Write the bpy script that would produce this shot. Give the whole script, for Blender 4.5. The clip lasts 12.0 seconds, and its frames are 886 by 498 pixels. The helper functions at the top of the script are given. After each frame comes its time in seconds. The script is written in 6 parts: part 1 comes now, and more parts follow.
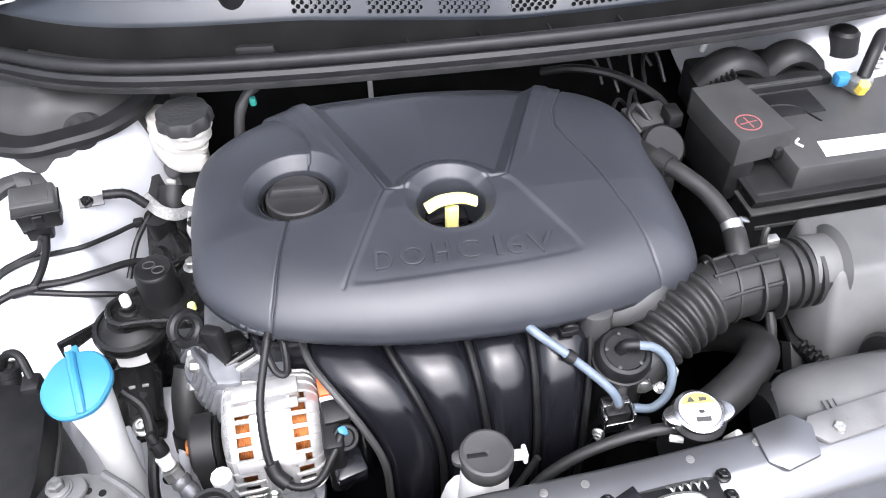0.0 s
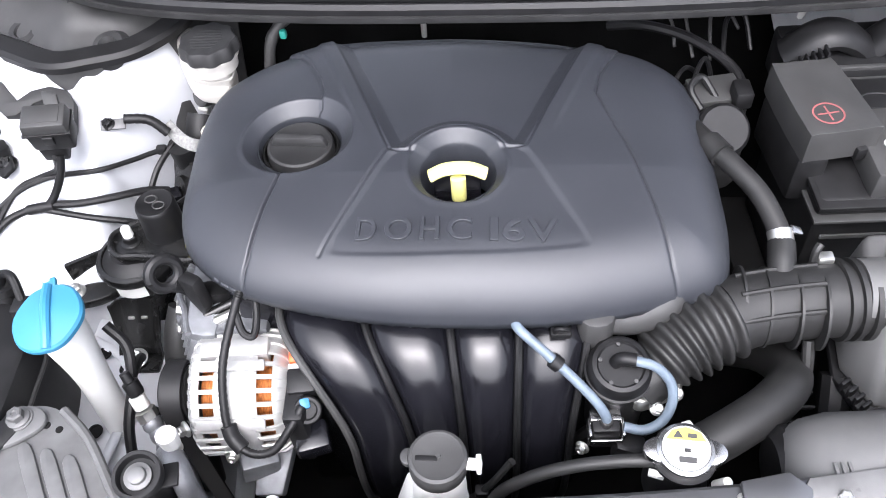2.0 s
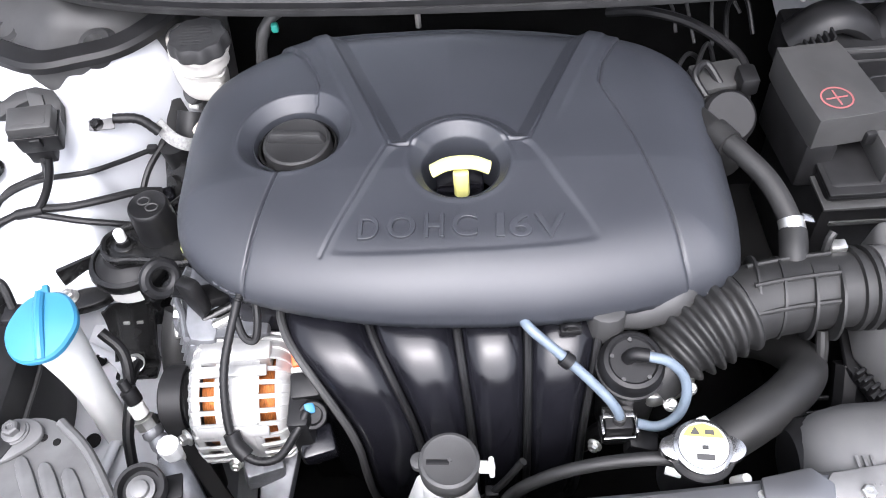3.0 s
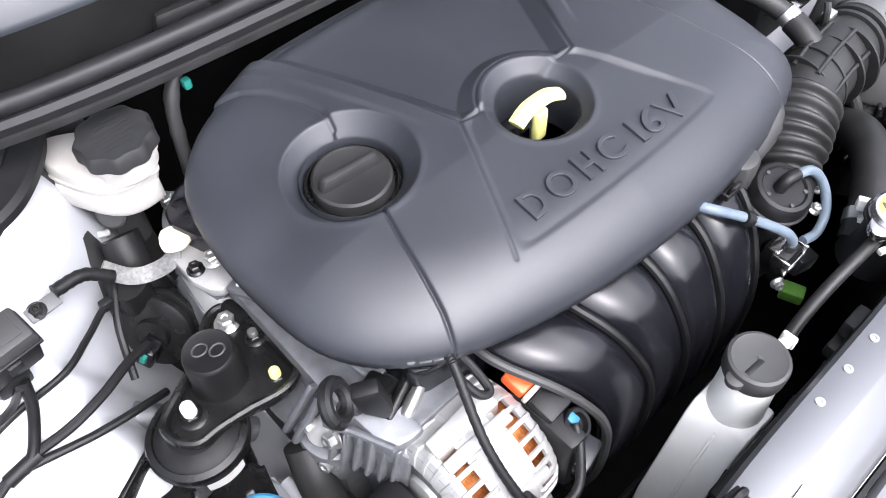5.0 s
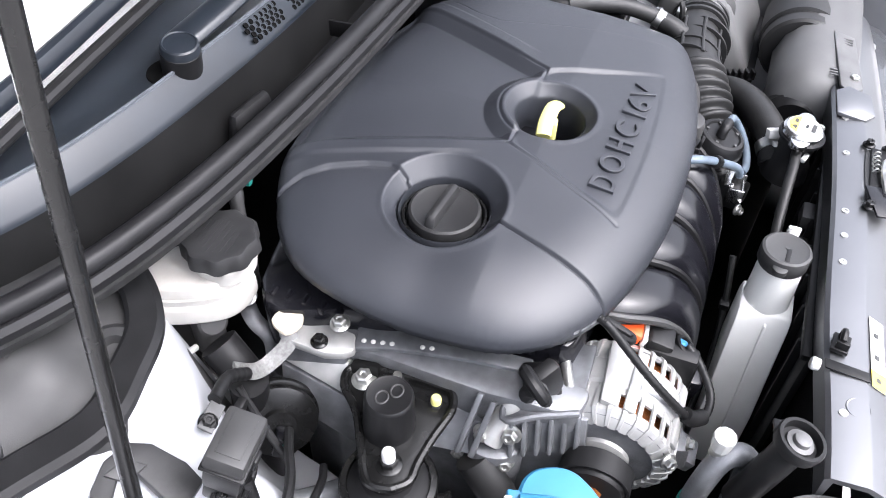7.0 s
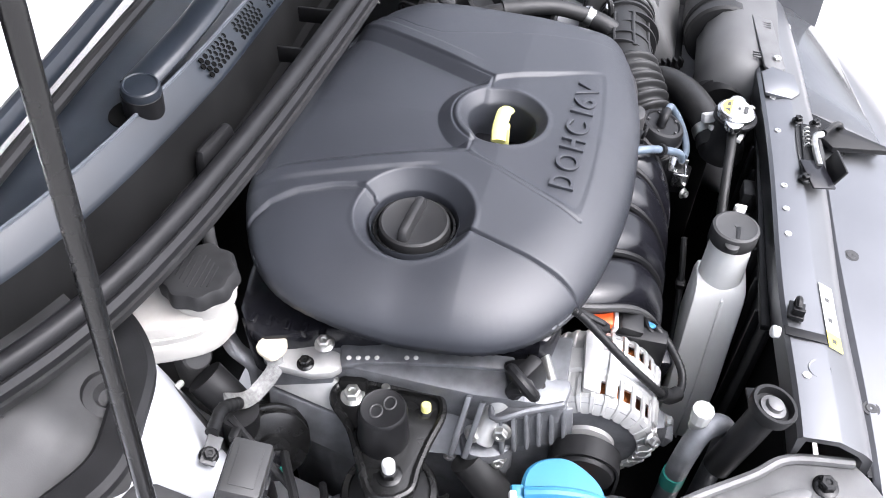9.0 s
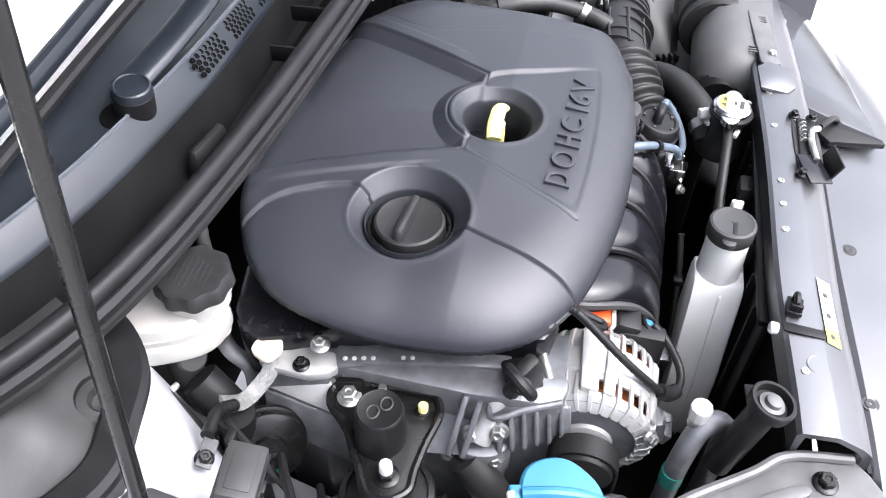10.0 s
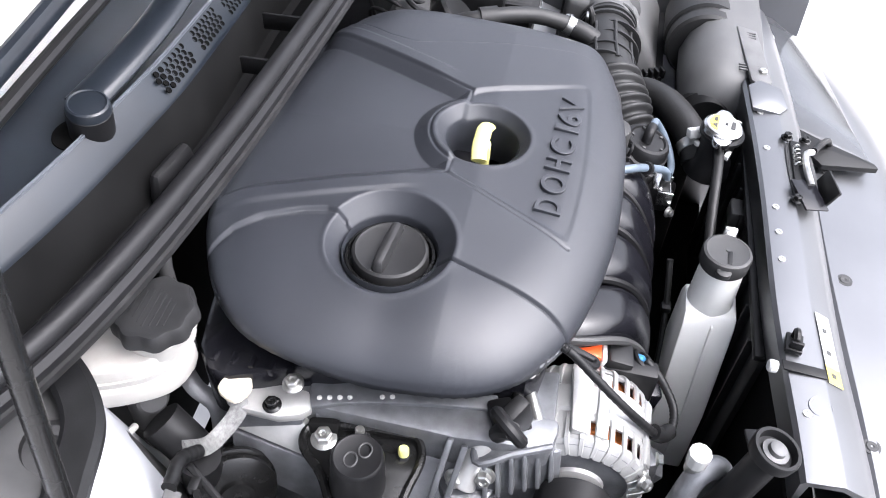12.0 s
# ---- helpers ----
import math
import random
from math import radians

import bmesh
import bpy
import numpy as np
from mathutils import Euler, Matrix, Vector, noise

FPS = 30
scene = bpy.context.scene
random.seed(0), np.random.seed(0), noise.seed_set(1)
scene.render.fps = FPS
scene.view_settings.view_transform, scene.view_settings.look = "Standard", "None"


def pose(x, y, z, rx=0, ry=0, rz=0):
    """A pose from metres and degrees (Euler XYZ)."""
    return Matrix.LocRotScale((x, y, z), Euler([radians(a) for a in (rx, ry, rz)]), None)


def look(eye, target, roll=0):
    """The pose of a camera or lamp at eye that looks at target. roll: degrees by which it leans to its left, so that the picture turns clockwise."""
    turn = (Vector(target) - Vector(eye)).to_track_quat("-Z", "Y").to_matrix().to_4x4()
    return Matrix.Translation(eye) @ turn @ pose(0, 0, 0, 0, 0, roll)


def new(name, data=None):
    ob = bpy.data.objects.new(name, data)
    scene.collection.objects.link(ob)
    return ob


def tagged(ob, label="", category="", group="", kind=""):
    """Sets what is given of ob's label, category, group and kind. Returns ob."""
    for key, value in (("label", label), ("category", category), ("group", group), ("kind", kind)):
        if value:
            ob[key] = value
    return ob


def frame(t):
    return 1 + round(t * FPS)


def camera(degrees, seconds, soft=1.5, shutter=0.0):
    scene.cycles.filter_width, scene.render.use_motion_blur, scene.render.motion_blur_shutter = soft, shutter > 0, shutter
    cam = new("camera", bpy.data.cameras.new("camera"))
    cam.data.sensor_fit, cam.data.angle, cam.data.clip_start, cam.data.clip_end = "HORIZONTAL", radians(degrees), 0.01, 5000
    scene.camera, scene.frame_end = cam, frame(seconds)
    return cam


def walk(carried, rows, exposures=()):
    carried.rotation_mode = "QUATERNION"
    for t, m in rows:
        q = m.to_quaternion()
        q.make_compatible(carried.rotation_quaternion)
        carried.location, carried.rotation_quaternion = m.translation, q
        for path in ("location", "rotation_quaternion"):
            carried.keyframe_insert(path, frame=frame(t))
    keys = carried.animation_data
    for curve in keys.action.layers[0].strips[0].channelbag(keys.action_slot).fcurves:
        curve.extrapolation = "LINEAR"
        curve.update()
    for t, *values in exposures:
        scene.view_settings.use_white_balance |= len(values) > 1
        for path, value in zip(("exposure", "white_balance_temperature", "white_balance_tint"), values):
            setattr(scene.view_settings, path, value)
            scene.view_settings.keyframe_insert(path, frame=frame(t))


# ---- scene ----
cam = camera(56.6, 12.0, soft=1.0)
SKY, SUN = 0.15, 1.5
EXPOSURES = [(0.0, 1.22, 6100, 15), (12.0, 1.22, 6100, 15)]
PATH = [
    (0, (-0.128, -0.678, 1.521), (0.123, 0.717, 0.11), -1.7),
    (0.5, (0.002, -0.608, 1.491), (0.004, 0.718, -0.005), -4.3),
    (1, (0.037, -0.597, 1.503), (-0.047, 0.718, -0.002), -5.4),
    (1.5, (0.028, -0.596, 1.505), (-0.072, 0.697, -0.018), -5.9),
    (2, (0.028, -0.594, 1.499), (-0.067, 0.685, -0.036), -5.4),
    (2.5, (0.027, -0.582, 1.492), (-0.075, 0.684, -0.054), -5.7),
    (2.7, (0.027, -0.578, 1.49), (-0.079, 0.683, -0.059), -5.9),
    (4.3, (-0.26, -0.5, 1.47), (0.222, 0.594, -0.133), -2.7),
    (4.5, (-0.309, -0.458, 1.456), (0.245, 0.579, -0.162), -1.5),
    (5, (-0.411, -0.343, 1.432), (0.345, 0.549, -0.191), -3.1),
    (5.5, (-0.528, -0.284, 1.443), (0.372, 0.522, -0.151), -0.3),
    (6, (-0.664, -0.229, 1.456), (0.436, 0.403, -0.09), 1.5),
    (6.5, (-0.695, -0.168, 1.458), (0.498, 0.343, -0.063), 3.1),
    (7, (-0.706, -0.131, 1.461), (0.57, 0.329, -0.009), 1.7),
    (7.2, (-0.726, -0.12, 1.466), (0.59, 0.303, 0.02), 0.6),
    (8.8, (-0.726, -0.092, 1.486), (0.592, 0.2, 0.009), 1.4),
    (9, (-0.727, -0.096, 1.485), (0.598, 0.209, 0.019), 0.9),
    (9.5, (-0.726, -0.098, 1.485), (0.596, 0.214, 0.017), 0.4),
    (10, (-0.722, -0.097, 1.482), (0.601, 0.202, 0.011), 0.5),
    (10.5, (-0.706, -0.087, 1.482), (0.616, 0.208, 0.011), 0.5),
    (11, (-0.694, -0.082, 1.478), (0.626, 0.213, 0.004), 0.5),
    (11.5, (-0.681, -0.076, 1.471), (0.632, 0.203, -0.012), 1.4),
    (12, (-0.668, -0.067, 1.463), (0.67, 0.148, -0.008), 3.7),
]
walk(cam, [(t, look(eye, target, roll)) for t, eye, target, roll in PATH], EXPOSURES)



# ---- world, sun, exposure ----
world = bpy.data.worlds.new("sky")
scene.world = world
world.use_nodes = True
wn = world.node_tree.nodes
wl = world.node_tree.links
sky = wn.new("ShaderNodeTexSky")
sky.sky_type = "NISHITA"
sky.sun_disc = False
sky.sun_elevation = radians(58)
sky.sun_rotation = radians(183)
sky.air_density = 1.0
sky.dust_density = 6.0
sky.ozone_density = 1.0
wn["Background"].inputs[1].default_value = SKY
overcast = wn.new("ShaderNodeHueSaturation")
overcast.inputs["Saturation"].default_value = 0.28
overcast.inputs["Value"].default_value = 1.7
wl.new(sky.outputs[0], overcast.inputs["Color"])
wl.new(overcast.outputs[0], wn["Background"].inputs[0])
sun = new("sun", bpy.data.lights.new("sun", "SUN"))
sun.data.energy = SUN
sun.data.angle = radians(75)
sun.data.color = (1.0, 0.97, 0.93)
sun.matrix_world = look((-0.1, -1.9, 3.2), (0, 0, 0.8))


# ---- materials ----
def material(name, color, rough=0.5, metal=0.0, grain=0.15, scale=60.0, fine=900.0, bump=0.12, dirt=0.0, dirt_color=(0.25, 0.22, 0.19), coat=0.0, transmission=0.0, subsurface=0.0, spec=0.5, streak=None):
    m = bpy.data.materials.new(name)
    m.use_nodes = True
    n, l = m.node_tree.nodes, m.node_tree.links
    b = n["Principled BSDF"]
    tc = n.new("ShaderNodeTexCoord")
    mp = n.new("ShaderNodeMapping")
    if streak:
        mp.inputs["Scale"].default_value = streak
    l.new(tc.outputs["Object"], mp.inputs[0])
    big = n.new("ShaderNodeTexNoise")
    big.inputs["Scale"].default_value = scale
    big.inputs["Detail"].default_value = 5
    small = n.new("ShaderNodeTexNoise")
    small.inputs["Scale"].default_value = fine
    small.inputs["Detail"].default_value = 2
    l.new(mp.outputs[0], big.inputs["Vector"])
    l.new(mp.outputs[0], small.inputs["Vector"])
    ramp = n.new("ShaderNodeValToRGB")
    lo = [c * (1 - grain) for c in color]
    hi = [min(1, c * (1 + grain)) for c in color]
    ramp.color_ramp.elements[0].position, ramp.color_ramp.elements[1].position = 0.3, 0.7
    ramp.color_ramp.elements[0].color, ramp.color_ramp.elements[1].color = (*lo, 1), (*hi, 1)
    l.new(big.outputs["Fac"], ramp.inputs[0])
    col = ramp.outputs[0]
    if dirt > 0:
        spot = n.new("ShaderNodeTexNoise")
        spot.inputs["Scale"].default_value = scale * 0.35
        spot.inputs["Detail"].default_value = 8
        spot.inputs["Roughness"].default_value = 0.7
        l.new(tc.outputs["Object"], spot.inputs["Vector"])
        rr = n.new("ShaderNodeMapRange")
        rr.inputs[1].default_value, rr.inputs[2].default_value = 0.5, 0.75
        rr.inputs[3].default_value, rr.inputs[4].default_value = 0.0, dirt
        l.new(spot.outputs["Fac"], rr.inputs[0])
        mix = n.new("ShaderNodeMixRGB")
        mix.inputs[2].default_value = (*dirt_color, 1)
        l.new(rr.outputs[0], mix.inputs[0])
        l.new(col, mix.inputs[1])
        col = mix.outputs[0]
    l.new(col, b.inputs["Base Color"])
    rmap = n.new("ShaderNodeMapRange")
    rmap.inputs[3].default_value, rmap.inputs[4].default_value = max(0.02, rough - 0.08), min(1, rough + 0.08)
    l.new(big.outputs["Fac"], rmap.inputs[0])
    l.new(rmap.outputs[0], b.inputs["Roughness"])
    b.inputs["Metallic"].default_value = metal
    b.inputs["Coat Weight"].default_value = coat
    b.inputs["Transmission Weight"].default_value = transmission
    b.inputs["Subsurface Weight"].default_value = subsurface
    b.inputs["Subsurface Radius"].default_value = (0.01, 0.01, 0.01)
    b.inputs["Specular IOR Level"].default_value = spec
    if bump > 0:
        bp = n.new("ShaderNodeBump")
        bp.inputs["Strength"].default_value = bump
        bp.inputs["Distance"].default_value = 0.0006
        l.new(small.outputs["Fac"], bp.inputs["Height"])
        l.new(bp.outputs[0], b.inputs["Normal"])
    return m


M_COVER = material("cover_plastic", (0.022, 0.024, 0.0295), 0.44, grain=0.1, scale=14, fine=2600, bump=0.25, spec=0.6, dirt=0.2, dirt_color=(0.04, 0.042, 0.048))
M_BLACK = material("black_plastic", (0.007, 0.007, 0.0075), 0.46, grain=0.3, dirt=0.12, dirt_color=(0.03, 0.029, 0.027), spec=0.28)
M_GLOSSY = material("glossy_black_plastic", (0.006, 0.006, 0.008), 0.23, grain=0.2, scale=30, bump=0.05, spec=0.42)
M_GREYPL = material("grey_black_plastic", (0.034, 0.034, 0.034), 0.5, grain=0.2, scale=25, dirt=0.12, dirt_color=(0.1, 0.097, 0.093), spec=0.4)
M_COWL = material("cowl_plastic", (0.012, 0.0155, 0.021), 0.35, grain=0.2, scale=20, fine=1800, bump=0.06, dirt=0.12, dirt_color=(0.03, 0.032, 0.035), spec=0.48)
M_DUSTY = material("dusty_black_plastic", (0.016, 0.016, 0.0165), 0.55, grain=0.3, scale=30, dirt=0.3, dirt_color=(0.07, 0.07, 0.07), spec=0.4)
M_RUBBER = material("rubber", (0.009, 0.009, 0.0095), 0.5, grain=0.25, scale=40, spec=0.26)
M_DUCT = material("dusty_duct_plastic", (0.085, 0.085, 0.085), 0.5, grain=0.15, scale=20, dirt=0.25, dirt_color=(0.13, 0.128, 0.122), spec=0.4)
M_LENS = material("smoky_lens", (0.05, 0.052, 0.055), 0.16, grain=0.2, scale=10, bump=0.02, coat=0.5, dirt=0.3, dirt_color=(0.14, 0.14, 0.14))
M_SEAL = material("seal_rubber", (0.011, 0.011, 0.012), 0.45, grain=0.2, scale=40, spec=0.25)
M_HOSE = material("hose_rubber", (0.014, 0.014, 0.014), 0.5, grain=0.25, scale=50, dirt=0.18, dirt_color=(0.05, 0.048, 0.045), spec=0.4)
M_PAINT = material("silver_paint", (0.17, 0.173, 0.18), 0.34, metal=0.85, grain=0.06, scale=8, fine=2500, bump=0.03, dirt=0.22, dirt_color=(0.085, 0.083, 0.08), coat=0.15)
M_PRIMER = material("white_painted_steel", (0.43, 0.44, 0.46), 0.4, metal=0.1, grain=0.05, scale=12, bump=0.05, dirt=0.16, dirt_color=(0.36, 0.36, 0.36))
M_ALLOY = material("cast_alloy", (0.17, 0.175, 0.185), 0.42, metal=0.55, grain=0.3, scale=45, fine=1400, bump=0.6, dirt=0.4, dirt_color=(0.14, 0.14, 0.14))
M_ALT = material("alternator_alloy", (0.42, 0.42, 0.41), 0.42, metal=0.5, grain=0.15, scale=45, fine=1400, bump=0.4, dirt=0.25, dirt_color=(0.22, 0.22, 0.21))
M_STEEL = material("zinc_steel", (0.5, 0.5, 0.48), 0.32, metal=0.9, grain=0.25, scale=80, bump=0.15, dirt=0.3, dirt_color=(0.2, 0.19, 0.17))
M_IRON = material("black_painted_iron", (0.006, 0.006, 0.006), 0.26, grain=0.3, scale=50, bump=0.2, dirt=0.12, dirt_color=(0.04, 0.04, 0.04), spec=0.35)
M_COPPER = material("copper_winding", (0.4, 0.13, 0.03), 0.38, metal=0.6, grain=0.5, scale=200, fine=500, bump=1.0, streak=(6, 1, 1))
M_WHITE = material("white_polythene", (0.6, 0.605, 0.59), 0.42, grain=0.06, scale=20, subsurface=0.25, bump=0.05, dirt=0.2, dirt_color=(0.42, 0.36, 0.27))
M_TANK = material("milky_tank_plastic", (0.82, 0.82, 0.79), 0.45, grain=0.05, scale=15, subsurface=0.6, bump=0.05, dirt=0.2, dirt_color=(0.5, 0.44, 0.36))
M_BLUE = material("blue_cap_plastic", (0.03, 0.165, 0.29), 0.42, grain=0.08, scale=20, bump=0.05)
M_YELLOW = material("yellow_plastic", (0.72, 0.69, 0.24), 0.42, grain=0.08, scale=20, bump=0.05)
M_ORANGE = material("orange_plastic", (0.85, 0.11, 0.02), 0.45, grain=0.08)
M_GREEN = material("green_plastic", (0.3, 0.75, 0.12), 0.45)
M_TEAL = material("teal_plastic", (0.02, 0.22, 0.18), 0.45)
M_PLUGBLUE = material("blue_plug_plastic", (0.03, 0.16, 0.32), 0.45)
M_PALEHOSE = material("pale_blue_hose", (0.11, 0.14, 0.175), 0.45, grain=0.15, scale=60)
M_PAPER = material("paper_label", (0.55, 0.55, 0.53), 0.5, grain=0.05, bump=0.02)
M_LABELY = material("yellow_label", (0.78, 0.6, 0.08), 0.5, grain=0.05, bump=0.02)
M_INK = material("label_ink", (0.04, 0.04, 0.04), 0.6)
M_RED = material("red_ink", (0.26, 0.08, 0.08), 0.5)
M_BRAID = material("braided_tin", (0.19, 0.19, 0.185), 0.5, metal=0.6, grain=0.3, scale=300, fine=1200, bump=1.0)
# near-black: shade in the bay's depths and holes is put into this colour
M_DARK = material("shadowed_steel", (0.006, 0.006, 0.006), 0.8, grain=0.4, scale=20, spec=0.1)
M_FELT = material("dark_felt", (0.035, 0.035, 0.036), 0.9, grain=0.2, spec=0.1)
M_GROUND = material("pale_concrete", (0.55, 0.54, 0.52), 0.85, grain=0.12, scale=3, fine=90, bump=0.4)
M_SKY_WHITE = material("sky_white", (0.9, 0.9, 0.9), 0.6, grain=0.03, scale=5)
M_GLASS = material("windscreen_glass", (0.98, 0.99, 0.99), 0.02, grain=0.01, bump=0.0, transmission=1.0)
M_BRACKET = material("dusty_grey_steel", (0.115, 0.115, 0.115), 0.55, metal=0.3, grain=0.25, scale=30, bump=0.15, dirt=0.35, dirt_color=(0.12, 0.115, 0.11))
M_HOLE = material("hole_shade_black", (0.002, 0.002, 0.002), 0.9, grain=0.1, spec=0.1, bump=0)
M_EDGE_GLINT = material("pale_edge_glint", (0.1, 0.11, 0.125), 0.4, grain=0.15)
M_CHROME = material("polished_metal", (0.55, 0.55, 0.55), 0.25, metal=1.0, grain=0.1, bump=0.02)
M_OLDWHITE = material("aged_polythene", (0.4, 0.39, 0.365), 0.42, grain=0.12, scale=25, subsurface=0.3, bump=0.05, dirt=0.4, dirt_color=(0.3, 0.21, 0.13))
M_CREAM = material("cream_tape", (0.6, 0.54, 0.43), 0.6)


# ---- mesh helpers ----
def V(*a):
    return Vector(a)


def thing(name, label, category, at=(0, 0, 0), group="", kind=""):
    e = new(name)
    e.location = at
    e.empty_display_size = 0.02
    return tagged(e, label, category, group, kind)


def to_mesh(name, bm, mat, sharp=35.0):
    bmesh.ops.recalc_face_normals(bm, faces=bm.faces)
    me = bpy.data.meshes.new(name)
    bm.to_mesh(me)
    bm.free()
    for p in me.polygons:
        p.use_smooth = True
    me.set_sharp_from_angle(angle=radians(sharp))
    me.materials.append(mat)
    return me


def part(name, bm, mat, parent, label="", sharp=35.0):
    root = parent
    while root.parent:
        root = root.parent
    bmesh.ops.translate(bm, verts=bm.verts, vec=-root.location)
    ob = new(name, to_mesh(name, bm, mat, sharp))
    ob.parent = parent
    if label:
        ob["label"] = label
    return ob


def single(name, bm, mat, label, category, group="", kind="", sharp=35.0):
    return tagged(new(name, to_mesh(name, bm, mat, sharp)), label, category, group, kind)


def join(*bms):
    out = bmesh.new()
    for b in bms:
        me = bpy.data.meshes.new("tmp")
        b.to_mesh(me)
        b.free()
        out.from_mesh(me)
        bpy.data.meshes.remove(me)
    return out


def soften(bm, w, segs=2, angle=30):
    if w > 0:
        es = [e for e in bm.edges if len(e.link_faces) == 2 and e.calc_face_angle(0) > radians(angle)]
        bmesh.ops.bevel(bm, geom=es, offset=w, segments=segs, affect="EDGES", profile=0.5, clamp_overlap=True)
    return bm


def box(c, s, bev=0.002, rot=(0, 0, 0), taper=1.0, segs=2):
    bm = bmesh.new()
    bmesh.ops.create_cube(bm, size=1.0)
    for v in bm.verts:
        k = taper if v.co.z > 0 else 1.0
        v.co = Vector((v.co.x * s[0] * k, v.co.y * s[1] * k, v.co.z * s[2]))
    soften(bm, bev, segs)
    bm.transform(pose(*c, *rot))
    return bm


def lathe(p, d, prof, seg=36, wob=None):
    """A turned body about the axis from p along d; prof: rows of distance, radius."""
    bm = bmesh.new()
    d = Vector(d).normalized()
    u = d.orthogonal().normalized()
    w = d.cross(u)
    rings = []
    for h, r in prof:
        c = Vector(p) + d * h
        if r < 1e-6:
            rings.append([bm.verts.new(c)])
        else:
            ring = []
            for i in range(seg):
                a = 2 * math.pi * i / seg
                k = r * (wob(a) if wob else 1.0)
                ring.append(bm.verts.new(c + (u * math.cos(a) + w * math.sin(a)) * k))
            rings.append(ring)
    for a, b in zip(rings, rings[1:]):
        if len(a) == 1 and len(b) == 1:
            continue
        for i in range(seg):
            j = (i + 1) % seg
            if len(a) == 1:
                bm.faces.new((a[0], b[i], b[j]))
            elif len(b) == 1:
                bm.faces.new((a[i], a[j], b[0]))
            else:
                bm.faces.new((a[i], a[j], b[j], b[i]))
    for ring in (rings[0], rings[-1]):
        if len(ring) > 2:
            bm.faces.new(ring)
    return bm


def cyl(p0, p1, r, seg=28, bev=0.0012, r1=None):
    d = Vector(p1) - Vector(p0)
    h = d.length
    q = r if r1 is None else r1
    b = min(bev, r * 0.4, h * 0.4)
    return lathe(p0, d, [(0, r - b), (b, r), (h - b, q), (h, q - b)], seg)


def spline(pts, n=8):
    pts = [Vector(p) for p in pts]
    out = []
    for i in range(len(pts) - 1):
        p1, p2 = pts[i], pts[i + 1]
        p0 = pts[i - 1] if i else p1 * 2 - p2
        p3 = pts[i + 2] if i + 2 < len(pts) else p2 * 2 - p1
        for k in range(n):
            t = k / n
            out.append(0.5 * ((2 * p1) + (p2 - p0) * t + (2 * p0 - 5 * p1 + 4 * p2 - p3) * t * t + (3 * p1 - p0 - 3 * p2 + p3) * t ** 3))
    out.append(pts[-1])
    return out


def tube(pts, r, seg=14, n=8, rad=None, flat=1.0):
    """A round (or flattened) run along a smooth line; rad(t) scales the radius."""
    line = spline(pts, n)
    bm = bmesh.new()
    t0 = (line[1] - line[0]).normalized()
    u = t0.orthogonal().normalized()
    if abs(t0.z) < 0.9:
        u = (Vector((0, 0, 1)) - t0 * t0.z).normalized()
    rings = []
    for i, p in enumerate(line):
        t = (line[min(i + 1, len(line) - 1)] - line[max(i - 1, 0)]).normalized()
        u = (u - t * u.dot(t)).normalized()
        w = t.cross(u)
        k = r * (rad(i / (len(line) - 1)) if rad else 1.0)
        rings.append([bm.verts.new(p + (u * math.cos(2 * math.pi * a / seg) * flat + w * math.sin(2 * math.pi * a / seg)) * k) for a in range(seg)])
    for a, b in zip(rings, rings[1:]):
        for i in range(seg):
            j = (i + 1) % seg
            bm.faces.new((a[i], a[j], b[j], b[i]))
    bm.faces.new(rings[0])
    bm.faces.new(rings[-1])
    return bm


def prism(outline, z0, z1, bev=0.002, segs=2, m=None):
    bm = bmesh.new()
    lo = [bm.verts.new((x, y, z0)) for x, y in outline]
    hi = [bm.verts.new((x, y, z1)) for x, y in outline]
    n = len(lo)
    for i in range(n):
        j = (i + 1) % n
        bm.faces.new((lo[i], lo[j], hi[j], hi[i]))
    bm.faces.new(lo)
    bm.faces.new(hi)
    bmesh.ops.recalc_face_normals(bm, faces=bm.faces)
    soften(bm, bev, segs)
    if m is not None:
        bm.transform(m)
    return bm


def rounded(pts, n=6):
    """A closed smooth outline through 2D points."""
    k = len(pts)
    out = []
    for i in range(k):
        p0, p1, p2, p3 = (Vector(pts[(i + j) % k]) for j in (-1, 0, 1, 2))
        for s in range(n):
            t = s / n
            q = 0.5 * ((2 * p1) + (p2 - p0) * t + (2 * p0 - 5 * p1 + 4 * p2 - p3) * t * t + (3 * p1 - p0 - 3 * p2 + p3) * t ** 3)
            out.append((q.x, q.y))
    return out


def bolt(parent, at, d=(0, 0, 1), r=0.007, mat=None, name="bolt", flange=True, stud=0.0, label=""):
    d = Vector(d).normalized()
    p = Vector(at)
    prof = [(0, r * 1.45), (0.0015, r * 1.45), (0.003, r * 1.1)] if flange else [(0, r * 1.05)]
    bm = lathe(p, d, prof, 24)
    h = lathe(p + d * 0.002, d, [(0, r), (r * 0.95, r), (r * 1.1, r * 0.8), (r * 1.1, r * 0.45), (r * 0.95, r * 0.3), (r * 0.95, 0)], 6)
    bms = [bm, h]
    if stud:
        bms.append(lathe(p + d * r, d, [(0, r * 0.62), (stud * 0.85, r * 0.6), (stud, r * 0.45), (stud, 0)], 16))
    return part(name, join(*bms), mat or M_STEEL, parent, label)


